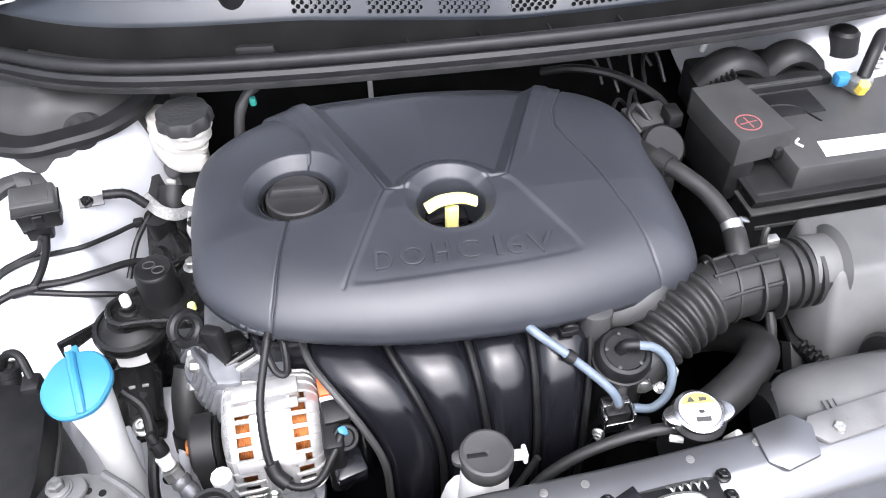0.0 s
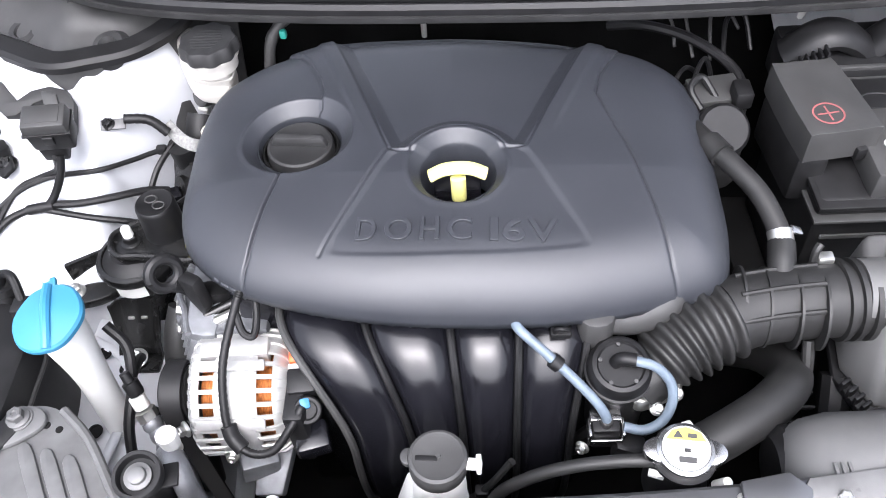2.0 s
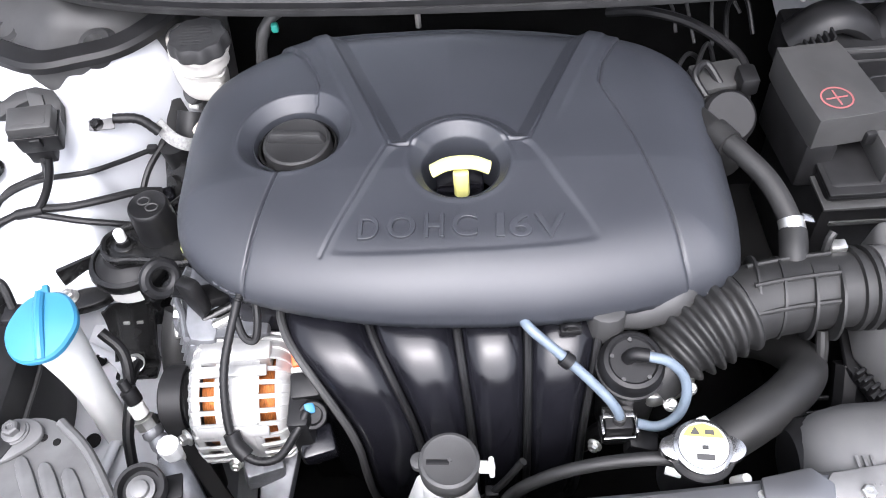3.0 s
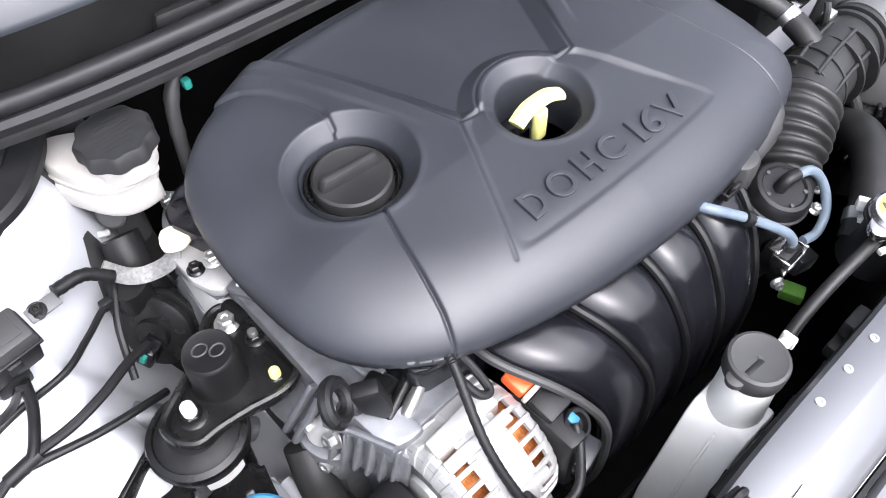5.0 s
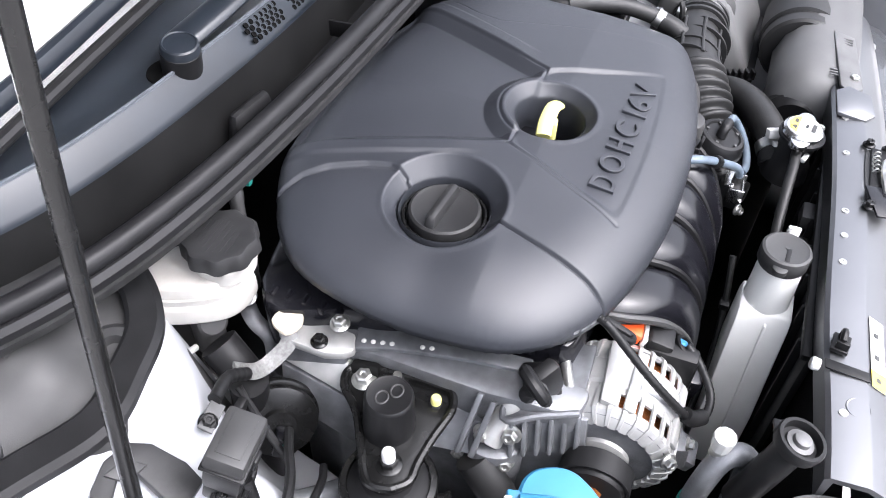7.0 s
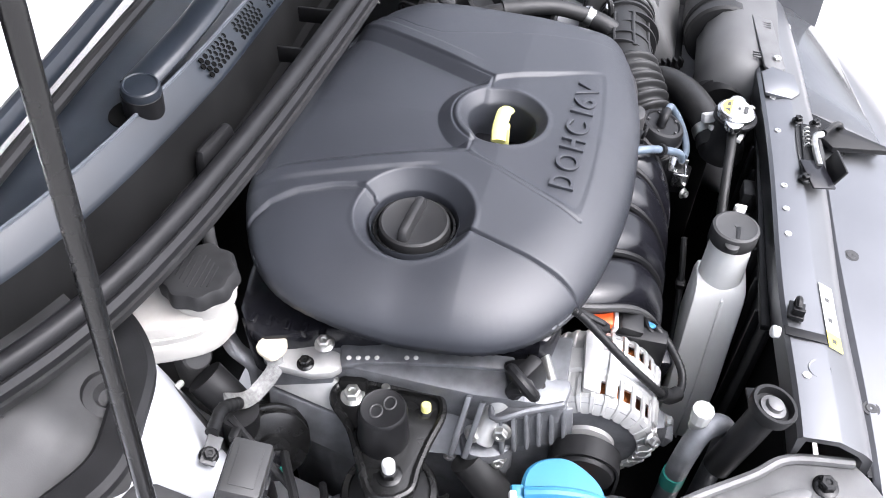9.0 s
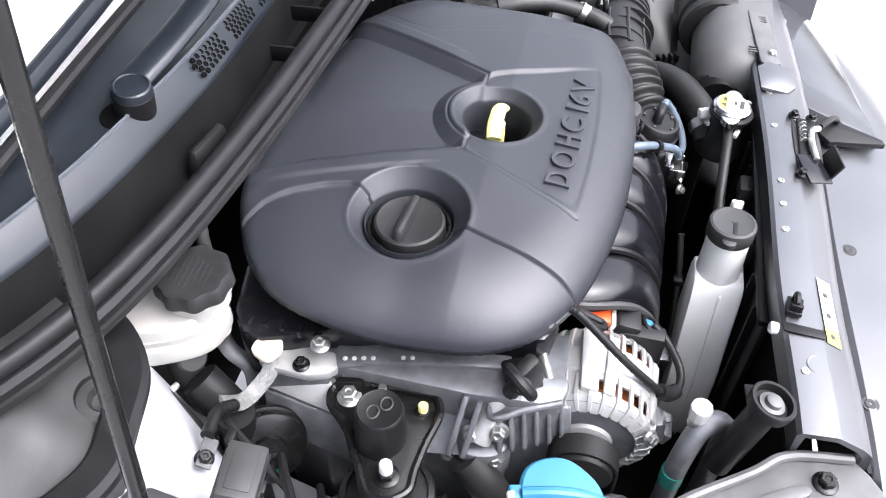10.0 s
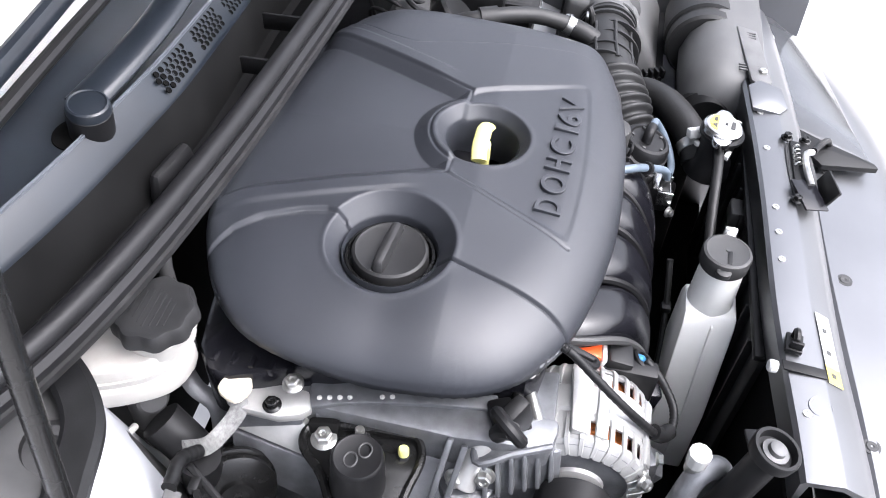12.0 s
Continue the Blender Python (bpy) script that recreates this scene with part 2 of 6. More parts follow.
def sheet(fn, x0, x1, y0, y1, nx, ny, thick=0.0):
    """A height sheet z = fn(x, y), with thickness below it when asked."""
    bm = bmesh.new()
    g = [[bm.verts.new((x0 + (x1 - x0) * i / nx, y0 + (y1 - y0) * j / ny, 0)) for i in range(nx + 1)] for j in range(ny + 1)]
    for row in g:
        for v in row:
            v.co.z = fn(v.co.x, v.co.y)
    for j in range(ny):
        for i in range(nx):
            bm.faces.new((g[j][i], g[j][i + 1], g[j + 1][i + 1], g[j + 1][i]))
    if thick:
        bmesh.ops.recalc_face_normals(bm, faces=bm.faces)
        bmesh.ops.solidify(bm, geom=bm.faces[:], thickness=thick)
    return bm


def strip(profile, line, closed=False):
    """A section (offset to the front, height) drawn along a plan line of (x, y); profile may be a function of x."""
    bm = bmesh.new()
    rows = []
    for i, (x, y) in enumerate(line):
        a, b = line[max(i - 1, 0)], line[min(i + 1, len(line) - 1)]
        t = Vector((b[0] - a[0], b[1] - a[1])).normalized()
        nrm = Vector((-t.y, t.x))
        prof = profile(x) if callable(profile) else profile
        rows.append([bm.verts.new((x + nrm.x * o, y + nrm.y * o, z)) for o, z in prof])
    for a, b in zip(rows, rows[1:]):
        k = len(a)
        for i in range(k if closed else k - 1):
            j = (i + 1) % k
            bm.faces.new((a[i], a[j], b[j], b[i]))
    if closed:
        bm.faces.new(rows[0])
        bm.faces.new(rows[-1])
    return bm


def slab(pts, d=(0, 0, -0.01), bev=0.0015):
    """A flat plate over a polygon of 3D corners, d thick."""
    bm = bmesh.new()
    a = [bm.verts.new(p) for p in pts]
    b = [bm.verts.new(Vector(p) + Vector(d)) for p in pts]
    k = len(a)
    bm.faces.new(a)
    bm.faces.new(b)
    for i in range(k):
        bm.faces.new((a[i], a[(i + 1) % k], b[(i + 1) % k], b[i]))
    bmesh.ops.recalc_face_normals(bm, faces=bm.faces)
    return soften(bm, bev)


def smooth01(a):
    a = min(max(a, 0.0), 1.0)
    return a * a * (3 - 2 * a)


def text_mesh(body, size, depth, m, bev=0.0):
    cu = bpy.data.curves.new("text", "FONT")
    cu.body = body
    cu.size = size
    cu.extrude = depth
    cu.bevel_depth = bev
    cu.resolution_u = 6
    ob = bpy.data.objects.new("text", cu)
    scene.collection.objects.link(ob)
    me = bpy.data.meshes.new_from_object(ob.evaluated_get(bpy.context.evaluated_depsgraph_get()))
    bpy.data.objects.remove(ob)
    bm = bmesh.new()
    bm.from_mesh(me)
    bpy.data.meshes.remove(me)
    bm.transform(m)
    return bm


# ---- setting ----
bm = bmesh.new()
bmesh.ops.create_grid(bm, x_segments=2, y_segments=2, size=60)
single("ground", bm, M_GROUND, "pale bright concrete ground under the car", "ground", kind="structure")

# lip line of the cowl, seen from above
LIP = [(-0.75, 0.46), (-0.62, 0.385), (-0.5, 0.307), (-0.41, 0.262), (-0.3, 0.234), (-0.15, 0.214), (0.0, 0.202), (0.2, 0.191), (0.4, 0.19), (0.6, 0.2), (0.8, 0.225)]
LIP = [(p.x, p.y) for p in spline([(x, y, 0) for x, y in LIP], 6)]


def lip_y(x):
    return float(np.interp(x, [p[0] for p in LIP], [p[1] for p in LIP]))


# ---- body shell of the bay ----
bay = thing("engine_bay", "silver painted engine bay with dark undertray and firewall", "car body", (0, 0, 0))
# closing boxes, coloured as dark as the shade at the bottom of the bay
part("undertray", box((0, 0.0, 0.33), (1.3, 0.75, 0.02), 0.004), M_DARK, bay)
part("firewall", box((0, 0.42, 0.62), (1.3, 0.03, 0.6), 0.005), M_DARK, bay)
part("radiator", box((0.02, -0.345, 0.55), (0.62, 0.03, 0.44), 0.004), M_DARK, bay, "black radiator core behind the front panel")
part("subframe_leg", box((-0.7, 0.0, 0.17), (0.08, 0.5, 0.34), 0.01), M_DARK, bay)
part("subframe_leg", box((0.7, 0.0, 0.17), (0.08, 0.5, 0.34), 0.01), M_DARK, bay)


EDGE = [(p.x, p.y) for p in spline([(-0.76, 0.34, 0), (-0.66, 0.3, 0), (-0.56, 0.25, 0), (-0.493, 0.217, 0), (-0.44, 0.223, 0), (-0.388, 0.241, 0), (-0.345, 0.29, 0), (-0.33, 0.35, 0)], 8)]


def edge_y(x):
    return float(np.interp(x, [p[0] for p in EDGE], [p[1] for p in EDGE]))


def apron_z(x, y):
    z = 0.715 + 0.62 * y + 0.5 * max(0.0, y - 0.2) + 0.1 * max(0.0, -0.5 - x)
    z += 0.010 * smooth01((y - 0.05) / 0.02) - 0.005
    z += 0.006 * math.exp(-(((x + 0.45) + 0.15 * (y - 0.15)) / 0.012) ** 2) * smooth01((y - 0.12) / 0.04)
    z -= 0.006 * smooth01(1 - abs(x + 0.46) / 0.03) * smooth01(1 - abs(y - 0.105) / 0.03)
    z += 0.006 * smooth01((0.055 - abs(x + 0.575)) / 0.012) * smooth01((0.05 - abs(y - 0.125)) / 0.012)
    z -= 0.008 * smooth01(1.6 * (1 - math.hypot((x + 0.505) / 0.05, (y - 0.195) / 0.026)))
    z += 0.004 * math.exp(-((math.hypot((x + 0.43) / 0.9, y - 0.17) - 0.038) / 0.006) ** 2) * smooth01((0.17 - y) / 0.02)
    xe = float(np.interp(y, (0.0, 0.1, 0.15, 0.2, 0.27), (-0.43, -0.455, -0.452, -0.422, -0.386)))
    z -= 0.28 * smooth01((x - xe) / 0.1)
    s = smooth01((0.03 - y) / 0.03) * smooth01((x + 0.475) / 0.03)
    z = z * (1 - s) + (0.652 + 0.25 * y) * s
    z -= 0.2 * smooth01((x + 0.355) / 0.03) * smooth01((0.03 - y) / 0.03)
    z += 0.003 * noise.noise(Vector((x * 18, y * 18, 0.3))) + 0.0012 * noise.noise(Vector((x * 60, y * 60, 4.3)))
    over = smooth01((y - edge_y(x) + 0.012) / 0.016)
    return min(z, 0.8925) if over > 0.3 else z


part("inner_wing", sheet(apron_z, -0.76, -0.30, -0.22, 0.34, 120, 140, 0.002), M_PRIMER, bay, "white painted inner wing pressing")


part("front_shelf", slab([(-0.475, 0.005, 0.672), (-0.36, 0.0, 0.67), (-0.325, -0.1, 0.655), (-0.318, -0.24, 0.64), (-0.42, -0.27, 0.64), (-0.48, -0.12, 0.655)], (0, 0, -0.02), 0.006), M_PRIMER, bay, "white painted shelf below the mount")
for x, y in ((-0.437, -0.05), (-0.36, -0.13), (-0.425, -0.15)):
    part("shelf_hole", lathe((x, y, 0.662 + 0.1 * (y + 0.1) + 0.004), (0, -0.1, 1), [(0, 0.009), (0.0012, 0.0085), (0.0012, 0.006), (-0.001, 0.0055), (-0.001, 0)], 20), M_DARK, bay)
for pts in ([(-0.455, -0.03, 0.672), (-0.41, -0.06, 0.668), (-0.395, -0.12, 0.662), (-0.41, -0.2, 0.655)], [(-0.35, -0.02, 0.672), (-0.345, -0.1, 0.664), (-0.335, -0.2, 0.653)]):
    part("pressed_bead", tube(pts, 0.006, 10, 6, flat=0.6), M_PRIMER, bay)


def apron_r(x, y):
    z = 0.74 + 0.3 * y + 0.05 * smooth01((x - 0.6) / 0.1) + 0.004 * noise.noise(Vector((x * 15, y * 15, 2.3)))
    return z + 0.1 * smooth01((y - 0.17) / 0.05) * smooth01((x - 0.52) / 0.05)


part("inner_wing", sheet(apron_r, 0.42, 0.78, -0.25, 0.36, 60, 70, 0.002), M_PRIMER, bay, "white painted inner wing pressing")
for sx in (-1, 1):
    part("wing", strip([(-0.03, 0.86), (0.0, 0.885), (0.03, 0.885), (0.09, 0.85), (0.11, 0.75), (0.1, 0.5), (0.09, 0.3)], [(sx * 0.69, (-0.42 + 0.06 * i) * sx) for i in range(15)]), M_PAINT, bay, "silver painted outer wing")

# front panel over the radiator
FRONT = [(-0.75, -0.27), (-0.6, -0.30), (-0.45, -0.32), (-0.28, -0.327), (-0.1, -0.316), (0.1, -0.312), (0.26, -0.303), (0.45, -0.285), (0.6, -0.26)]
FRONT = [(p.x, p.y) for p in spline([(x, y, 0) for x, y in FRONT], 6)]
FRONT = [p for p in FRONT if -0.303 <= p[0] <= 0.52]
panel = thing("radiator_support", "silver painted radiator support panel with bolt holes", "radiator support", (0, -0.34, 0.6))
prof = [(0.0, 0.79), (0.002, 0.826), (-0.002, 0.830), (-0.033, 0.832), (-0.0365, 0.8305), (-0.057, 0.8205), (-0.0605, 0.818), (-0.066, 0.8135), (-0.069, 0.81), (-0.072, 0.785), (-0.074, 0.70), (-0.066, 0.70), (-0.064, 0.785), (-0.061, 0.807), (-0.055, 0.814), (-0.034, 0.825), (-0.006, 0.824), (-0.004, 0.79)]
part("top_panel", strip(prof, FRONT, True), M_PAINT, panel)
for x in (-0.21, -0.019, 0.022, 0.062, 0.166, 0.235):
    y = float(np.interp(x, [p[0] for p in FRONT], [p[1] for p in FRONT])) - 0.012
    part("hole_plug", lathe((x, y, 0.8305), (0, 0, 1), [(0, 0.0042), (0.0012, 0.004), (0.0013, 0.002), (0.0004, 0.0016), (0.0004, 0)], 16), M_STEEL, panel)
part("panel_dimple", lathe((-0.2, -0.348, 0.8302), (0, 0, 1), [(0, 0.012), (0.0012, 0.0105), (0.0006, 0.009), (0.0006, 0)], 28), M_PAINT, panel)

# bumper skin in front of it
def bumper_prof(x):
    sag = 0.35 * max(0.0, abs(x) - 0.25) ** 1.5
    return [(-0.0795, 0.735), (-0.0795, 0.781 - sag * 0.1), (-0.085, 0.786 - sag * 0.1), (-0.13, 0.783 - sag * 0.15), (-0.16, 0.779 - sag * 0.25), (-0.19, 0.769 - sag * 0.5), (-0.23, 0.74 - sag), (-0.26, 0.68), (-0.27, 0.5), (-0.25, 0.25)]


LONG = [(p.x, p.y) for p in spline([(-0.85, -0.12, 0), (-0.7, -0.25, 0), (-0.5, -0.315, 0), (-0.28, -0.327, 0), (0, -0.313, 0), (0.26, -0.303, 0), (0.42, -0.27, 0), (0.56, -0.2, 0), (0.66, -0.08, 0)], 8)]
# black strip laid in the open gap; the gap's shade is its colour
part("gap_seal", strip([(-0.0735, 0.776), (-0.0745, 0.784), (-0.0785, 0.784), (-0.0793, 0.776)], FRONT, True), M_RUBBER, panel, "black strip for the shade in the bumper gap")
bumper = thing("front_bumper", "silver painted bumper skin with clips along its edge", "bumper", (0, -0.45, 0.25))
part("bumper_skin", strip(bumper_prof, LONG), M_PAINT, bumper)
for x in (0.012, 0.2, -0.2):
    part("clip", lathe((x, -0.412, 0.7845), (0, 0, 1), [(0, 0.009), (0.001, 0.0085), (0.001, 0.006), (0.002, 0.005), (0.002, 0.002), (0.0005, 0)], 24), M_GREYPL, bumper, "grey plastic push clip")

# raised bonnet and its prop
hood = thing("bonnet", "raised silver bonnet propped open over the engine bay", "bonnet", (0, 0.45, 1.06))
tilt = pose(0, 0.45, 1.09, -58, 0, 0)
part("bonnet_skin", prism(rounded([(-0.68, 0.0), (-0.7, -0.5), (-0.6, -0.98), (-0.3, -1.07), (0.3, -1.07), (0.6, -0.98), (0.7, -0.5), (0.68, 0.0)], 5), 0.03, 0.045, 0.004, m=tilt), M_PAINT, hood)
# lining is out of view; dark so that the cover's back reflects little light
part("bonnet_lining", prism(rounded([(-0.6, -0.03), (-0.62, -0.5), (-0.5, -0.9), (0.5, -0.9), (0.62, -0.5), (0.6, -0.03)], 5), 0.012, 0.028, 0.004, m=tilt), M_FELT, hood, "unseen dark felt bonnet lining that dims reflections in the engine cover")
for sx in (-1, 1):
    part("hinge", box((sx * 0.66, 0.45, 1.02), (0.03, 0.12, 0.18), 0.004), M_PAINT, hood)
rod = thing("prop_rod", "black steel prop rod standing in a bolted bracket", "prop rod", (-0.566, 0.14, 0.81))
part("rod", tube([(-0.566, 0.14, 0.815), (-0.5425, 0.137, 0.97), (-0.5045, 0.132, 1.22), (-0.448, 0.125, 1.59)], 0.0055, 12, 6), M_IRON, rod)
part("pivot", prism(rounded([(-0.012, -0.011), (0.012, -0.011), (0.014, 0.0), (0.012, 0.011), (-0.012, 0.011), (-0.014, 0)], 3), 0.0, 0.028, 0.003, m=pose(-0.566, 0.142, 0.812, 0, 8, 40)), M_BLACK, rod)
for k in range(4):
    part("pivot_rib", box((-0.5745 + 0.006 * k, 0.1335 + 0.005 * k, 0.826), (0.0025, 0.004, 0.024), 0.001, (0, 8, 40)), M_GREYPL, rod)
part("bracket", prism(rounded([(-0.034, -0.011), (0.034, -0.011), (0.041, 0), (0.034, 0.011), (-0.034, 0.011), (-0.041, 0)], 4), 0.0, 0.006, 0.002, m=pose(-0.566, 0.15, 0.818, 26, 0, -55)), M_BLACK, rod)
for dx, dy, dz in ((-0.013, 0.024, 0.012), (0.014, -0.016, -0.006)):
    bolt(rod, (-0.566 + dx, 0.15 + dy, 0.824 + dz), (0, -0.4, 1), r=0.0085, mat=M_IRON)
base = thing("rod_plate", "white painted pressed plate under the prop rod", "plate", (-0.566, 0.15, 0.82))
part("plate", slab([(-0.6, 0.178, 0.8385), (-0.566, 0.182, 0.841), (-0.548, 0.172, 0.8345), (-0.534, 0.14, 0.814), (-0.537, 0.122, 0.806), (-0.56, 0.112, 0.8), (-0.6, 0.118, 0.804)], (0, 0.002, -0.006), 0.002), M_PRIMER, base)

# ---- cowl below the windscreen ----
cowl = thing("cowl", "dark plastic cowl with vent groups and a rubber seal", "cowl", (0, 0.3, 0.95))
part("lip", strip([(-0.001, 0.947), (-0.001, 0.952), (0.03, 0.957), (0.032, 0.95), (0.0, 0.944)], LIP, True), M_DUSTY, cowl, "thin dusty plastic lip")
prof = [(0.0145 + 0.0095 * math.cos(a), 0.9735 + 0.0095 * math.sin(a)) for a in [math.pi * 2 * i / 16 for i in range(16)]]
part("seal", strip(prof, LIP, True), M_SEAL, cowl, "black rubber bulb seal")
part("seal_flange", strip([(0.002, 0.953), (0.001, 0.961), (0.005, 0.966), (0.015, 0.967), (0.024, 0.966), (0.024, 0.955)], LIP, True), M_SEAL, cowl)
def drift(x):
    """How far the cowl panel falls back and down towards the middle of the car."""
    return 0.2 * min(max(x + 0.135, 0.0), 0.28)


def cowl_profile(pts):
    return lambda x: [(o + drift(x), z - drift(x)) for o, z in pts]


part("panel_moulding", strip(cowl_profile([(0.0545, 1.0), (0.0545, 1.007), (0.0562, 1.0115), (0.072, 1.0275), (0.0745, 1.0305), (0.0765, 1.0295), (0.078, 1.023), (0.088, 1.02), (0.12, 1.02), (0.15, 1.024), (0.168, 1.032), (0.171, 1.036), (0.174, 1.033), (0.2, 1.04)]), LIP, False), M_COWL, cowl)
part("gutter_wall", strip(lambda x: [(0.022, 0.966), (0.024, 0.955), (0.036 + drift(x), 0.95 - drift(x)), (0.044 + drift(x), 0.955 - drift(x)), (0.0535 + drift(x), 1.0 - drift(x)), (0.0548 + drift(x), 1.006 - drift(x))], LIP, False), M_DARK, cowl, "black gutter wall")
# the edge's highlight is painted as a pale strip along the panel
part("edge_bead", strip(cowl_profile([(0.0735, 1.030), (0.0732, 1.0325), (0.0755, 1.033), (0.0762, 1.030)]), LIP, True), M_EDGE_GLINT, cowl, "cowl panel edge with its reflected light put into a pale colour")
# vents: a field of black discs, for the holes' shade, in each of seven groups
for k in range(7):
    gx = -0.135 + 0.094 * k
    holes = []
    for r in range(4):
        for c in range(7):
            x = gx + 0.0104 * c + (0.0052 if r % 2 else 0)
            o = 0.0588 + 0.0038 * r
            zz = 1.0115 + (o - 0.0562) / 0.0158 * 0.016
            holes.append(lathe((x, lip_y(x) + o + drift(x) - 0.0008, zz - drift(x) + 0.0021), (0, -0.69, 0.72), [(-0.001, 0.0029), (0.0002, 0.0029), (0.0002, 0.0025), (-0.0003, 0.0023), (-0.0003, 0)], 10))
    part("vent_grille", join(*holes), M_HOLE, cowl, "vent grille of round black holes")
for x in (0.003, 0.103, 0.2, 0.3):
    part("rib", box((x, lip_y(x) + 0.031 + drift(x) / 2, 0.966 - drift(x) / 2), (0.0035, 0.012 + drift(x), 0.02), 0.001, (0, 0, 4)), M_BLACK, cowl)
part("bonnet_rest", box((-0.19, lip_y(-0.19) + 0.033, 0.972), (0.062, 0.014, 0.032), 0.007, (0, 0, -9), taper=0.8), M_BLACK, cowl, "black rubber bonnet rest block")
part("gutter_plate", box((-0.43, 0.325, 0.963), (0.11, 0.028, 0.004), 0.001, (0, 0, -27)), M_DUSTY, cowl)

wiper = thing("windscreen_wiper", "black wiper on its round pivot below the windscreen", "wiper", (-0.2, 0.308, 1.0))
part("pivot_cap", lathe((-0.2075, 0.303, 1.018), (-0.05, -0.15, 1), [(0, 0.0175), (0.03, 0.0175), (0.0335, 0.0165), (0.0345, 0.0148), (0.0335, 0.014), (0.0335, 0.0135), (0.035, 0.009), (0.0355, 0)], 40), M_COWL, wiper)
part("pivot_skirt", lathe((-0.2075, 0.303, 1.0185), (-0.05, -0.15, 1), [(0, 0.018), (0.025, 0.018), (0.026, 0.0172)], 40), M_BLACK, wiper, "black skirt under the pivot cap")
part("arm", tube([(-0.205, 0.309, 1.042), (-0.18, 0.302, 1.047), (-0.135, 0.294, 1.053), (-0.07, 0.291, 1.058), (0.06, 0.302, 1.063), (0.2, 0.33, 1.08), (0.36, 0.37, 1.11)], 0.0165, 16, 6, flat=0.5), M_COWL, wiper)
# flat black disc painted in for the shade around the pivot
part("pivot_well", lathe((-0.214, 0.3115, 1.0205), (0, 0, 1), [(0, 0.0215), (0.0012, 0.021), (0.0012, 0)], 36), M_HOLE, wiper)
part("blade", tube([(-0.62, 0.39, 1.06), (-0.4, 0.362, 1.068), (-0.2, 0.352, 1.085), (0.1, 0.362, 1.1)], 0.008, 10, 6, flat=1.3), M_COWL, wiper)
screen = thing("windscreen", "dark glass windscreen above the cowl", "windscreen", (0, 0.45, 1.04))
part("glass", sheet(lambda x, y: 1.062 + (y - 0.335) * 0.55 - 0.12 * x * x + 0.0, -0.72, 0.72, 0.345, 1.15, 80, 50, 0.005), M_GLASS, screen)
# white sheet added behind the glass, in place of the sky it reflects
part("sunshade", sheet(lambda x, y: 1.045 + (y - 0.36) * 0.55 - 0.12 * x * x, -0.68, 0.68, 0.37, 1.12, 80, 50, 0.004), M_SKY_WHITE, screen, "white sheet added behind the glass for its bright sky reflection")
screen.children[0].visible_shadow = False
part("glass_edge", tube([(-0.72, 0.36, 1.01), (-0.4, 0.35, 1.047), (0, 0.346, 1.066), (0.4, 0.35, 1.047), (0.72, 0.36, 1.01)], 0.007, 10, 6), M_RUBBER, screen)

# black closing panel beside the cowl
closing = thing("cowl_side_panel", "black rubber-edged plastic panel beside the cowl", "panel", (-0.5, 0.3, 0.88))
part("edge_flange", strip([(-0.006, 0.893), (-0.007, 0.902), (-0.002, 0.907), (0.02, 0.909), (0.024, 0.906), (0.024, 0.895), (0.0, 0.893)], EDGE, True), M_RUBBER, closing)
part("web", strip([(0.02, 0.9), (0.03, 0.886), (0.05, 0.884), (0.07, 0.9), (0.09, 0.935), (0.12, 0.942)], [p for p in EDGE if p[0] < -0.38]), M_DUSTY, closing)
def side_panel_z(x, y):
    d = y - edge_y(x)
    return 0.894 + 0.4 * max(0.0, d - 0.03) - 2.5 * max(0.0, 0.014 - d) + 0.01 * math.exp(-((x + 0.47) / 0.03) ** 2) * smooth01(d / 0.03) + 0.006 * smooth01((d - 0.05) / 0.02)


part("floor_panel", sheet(side_panel_z, -0.82, -0.29, 0.19, 0.5, 60, 50, 0.003), M_GREYPL, closing, "dusty grey panel floor")
for x, y in ((-0.545, 0.3), (-0.425, 0.262)):
    part("pocket", lathe((x, y, 0.876), (-0.1, -0.3, 1), [(0, 0.03), (0.02, 0.027), (0.028, 0.02), (0.029, 0.012), (0.022, 0.008), (0.022, 0)], 24), M_DUSTY, closing)

lamp = thing("headlamp", "grey headlamp under a clear lens beside the bumper", "headlamp", (0.38, -0.4, 0.64))
part("lens", slab([(0.262, -0.352, 0.806), (0.32, -0.346, 0.808), (0.47, -0.335, 0.80), (0.58, -0.32, 0.782), (0.52, -0.42, 0.775), (0.39, -0.442, 0.782), (0.29, -0.455, 0.79), (0.215, -0.468, 0.794)], (0, 0, -0.06), 0.006), M_LENS, lamp, "smoky grey lens")
part("wedge", slab([(0.252, -0.36, 0.8075), (0.228, -0.365, 0.805), (0.19, -0.4, 0.8), (0.205, -0.472, 0.7965), (0.213, -0.468, 0.7975)], (0, 0, -0.008), 0.0015), M_BLACK, lamp, "black wedge-shaped trim")
part("lamp_bolt", lathe((0.47, -0.35, 0.799), (0, 0, 1), [(0, 0.01), (0.003, 0.009), (0.003, 0.004), (0.001, 0.003), (0.001, 0)], 20), M_STEEL, lamp)
part("support", box((0.4, -0.38, 0.69), (0.2, 0.06, 0.12), 0.006), M_DARK, lamp)
upper = thing("lamp_bracket", "silver bent steel bracket over the front panel end", "bracket", (0.27, -0.32, 0.8))
part("bracket", slab([(0.235, -0.305, 0.838), (0.275, -0.3, 0.843), (0.29, -0.315, 0.843), (0.285, -0.345, 0.838), (0.25, -0.352, 0.834), (0.235, -0.34, 0.834)], (0, 0, -0.006), 0.002), M_PAINT, upper)
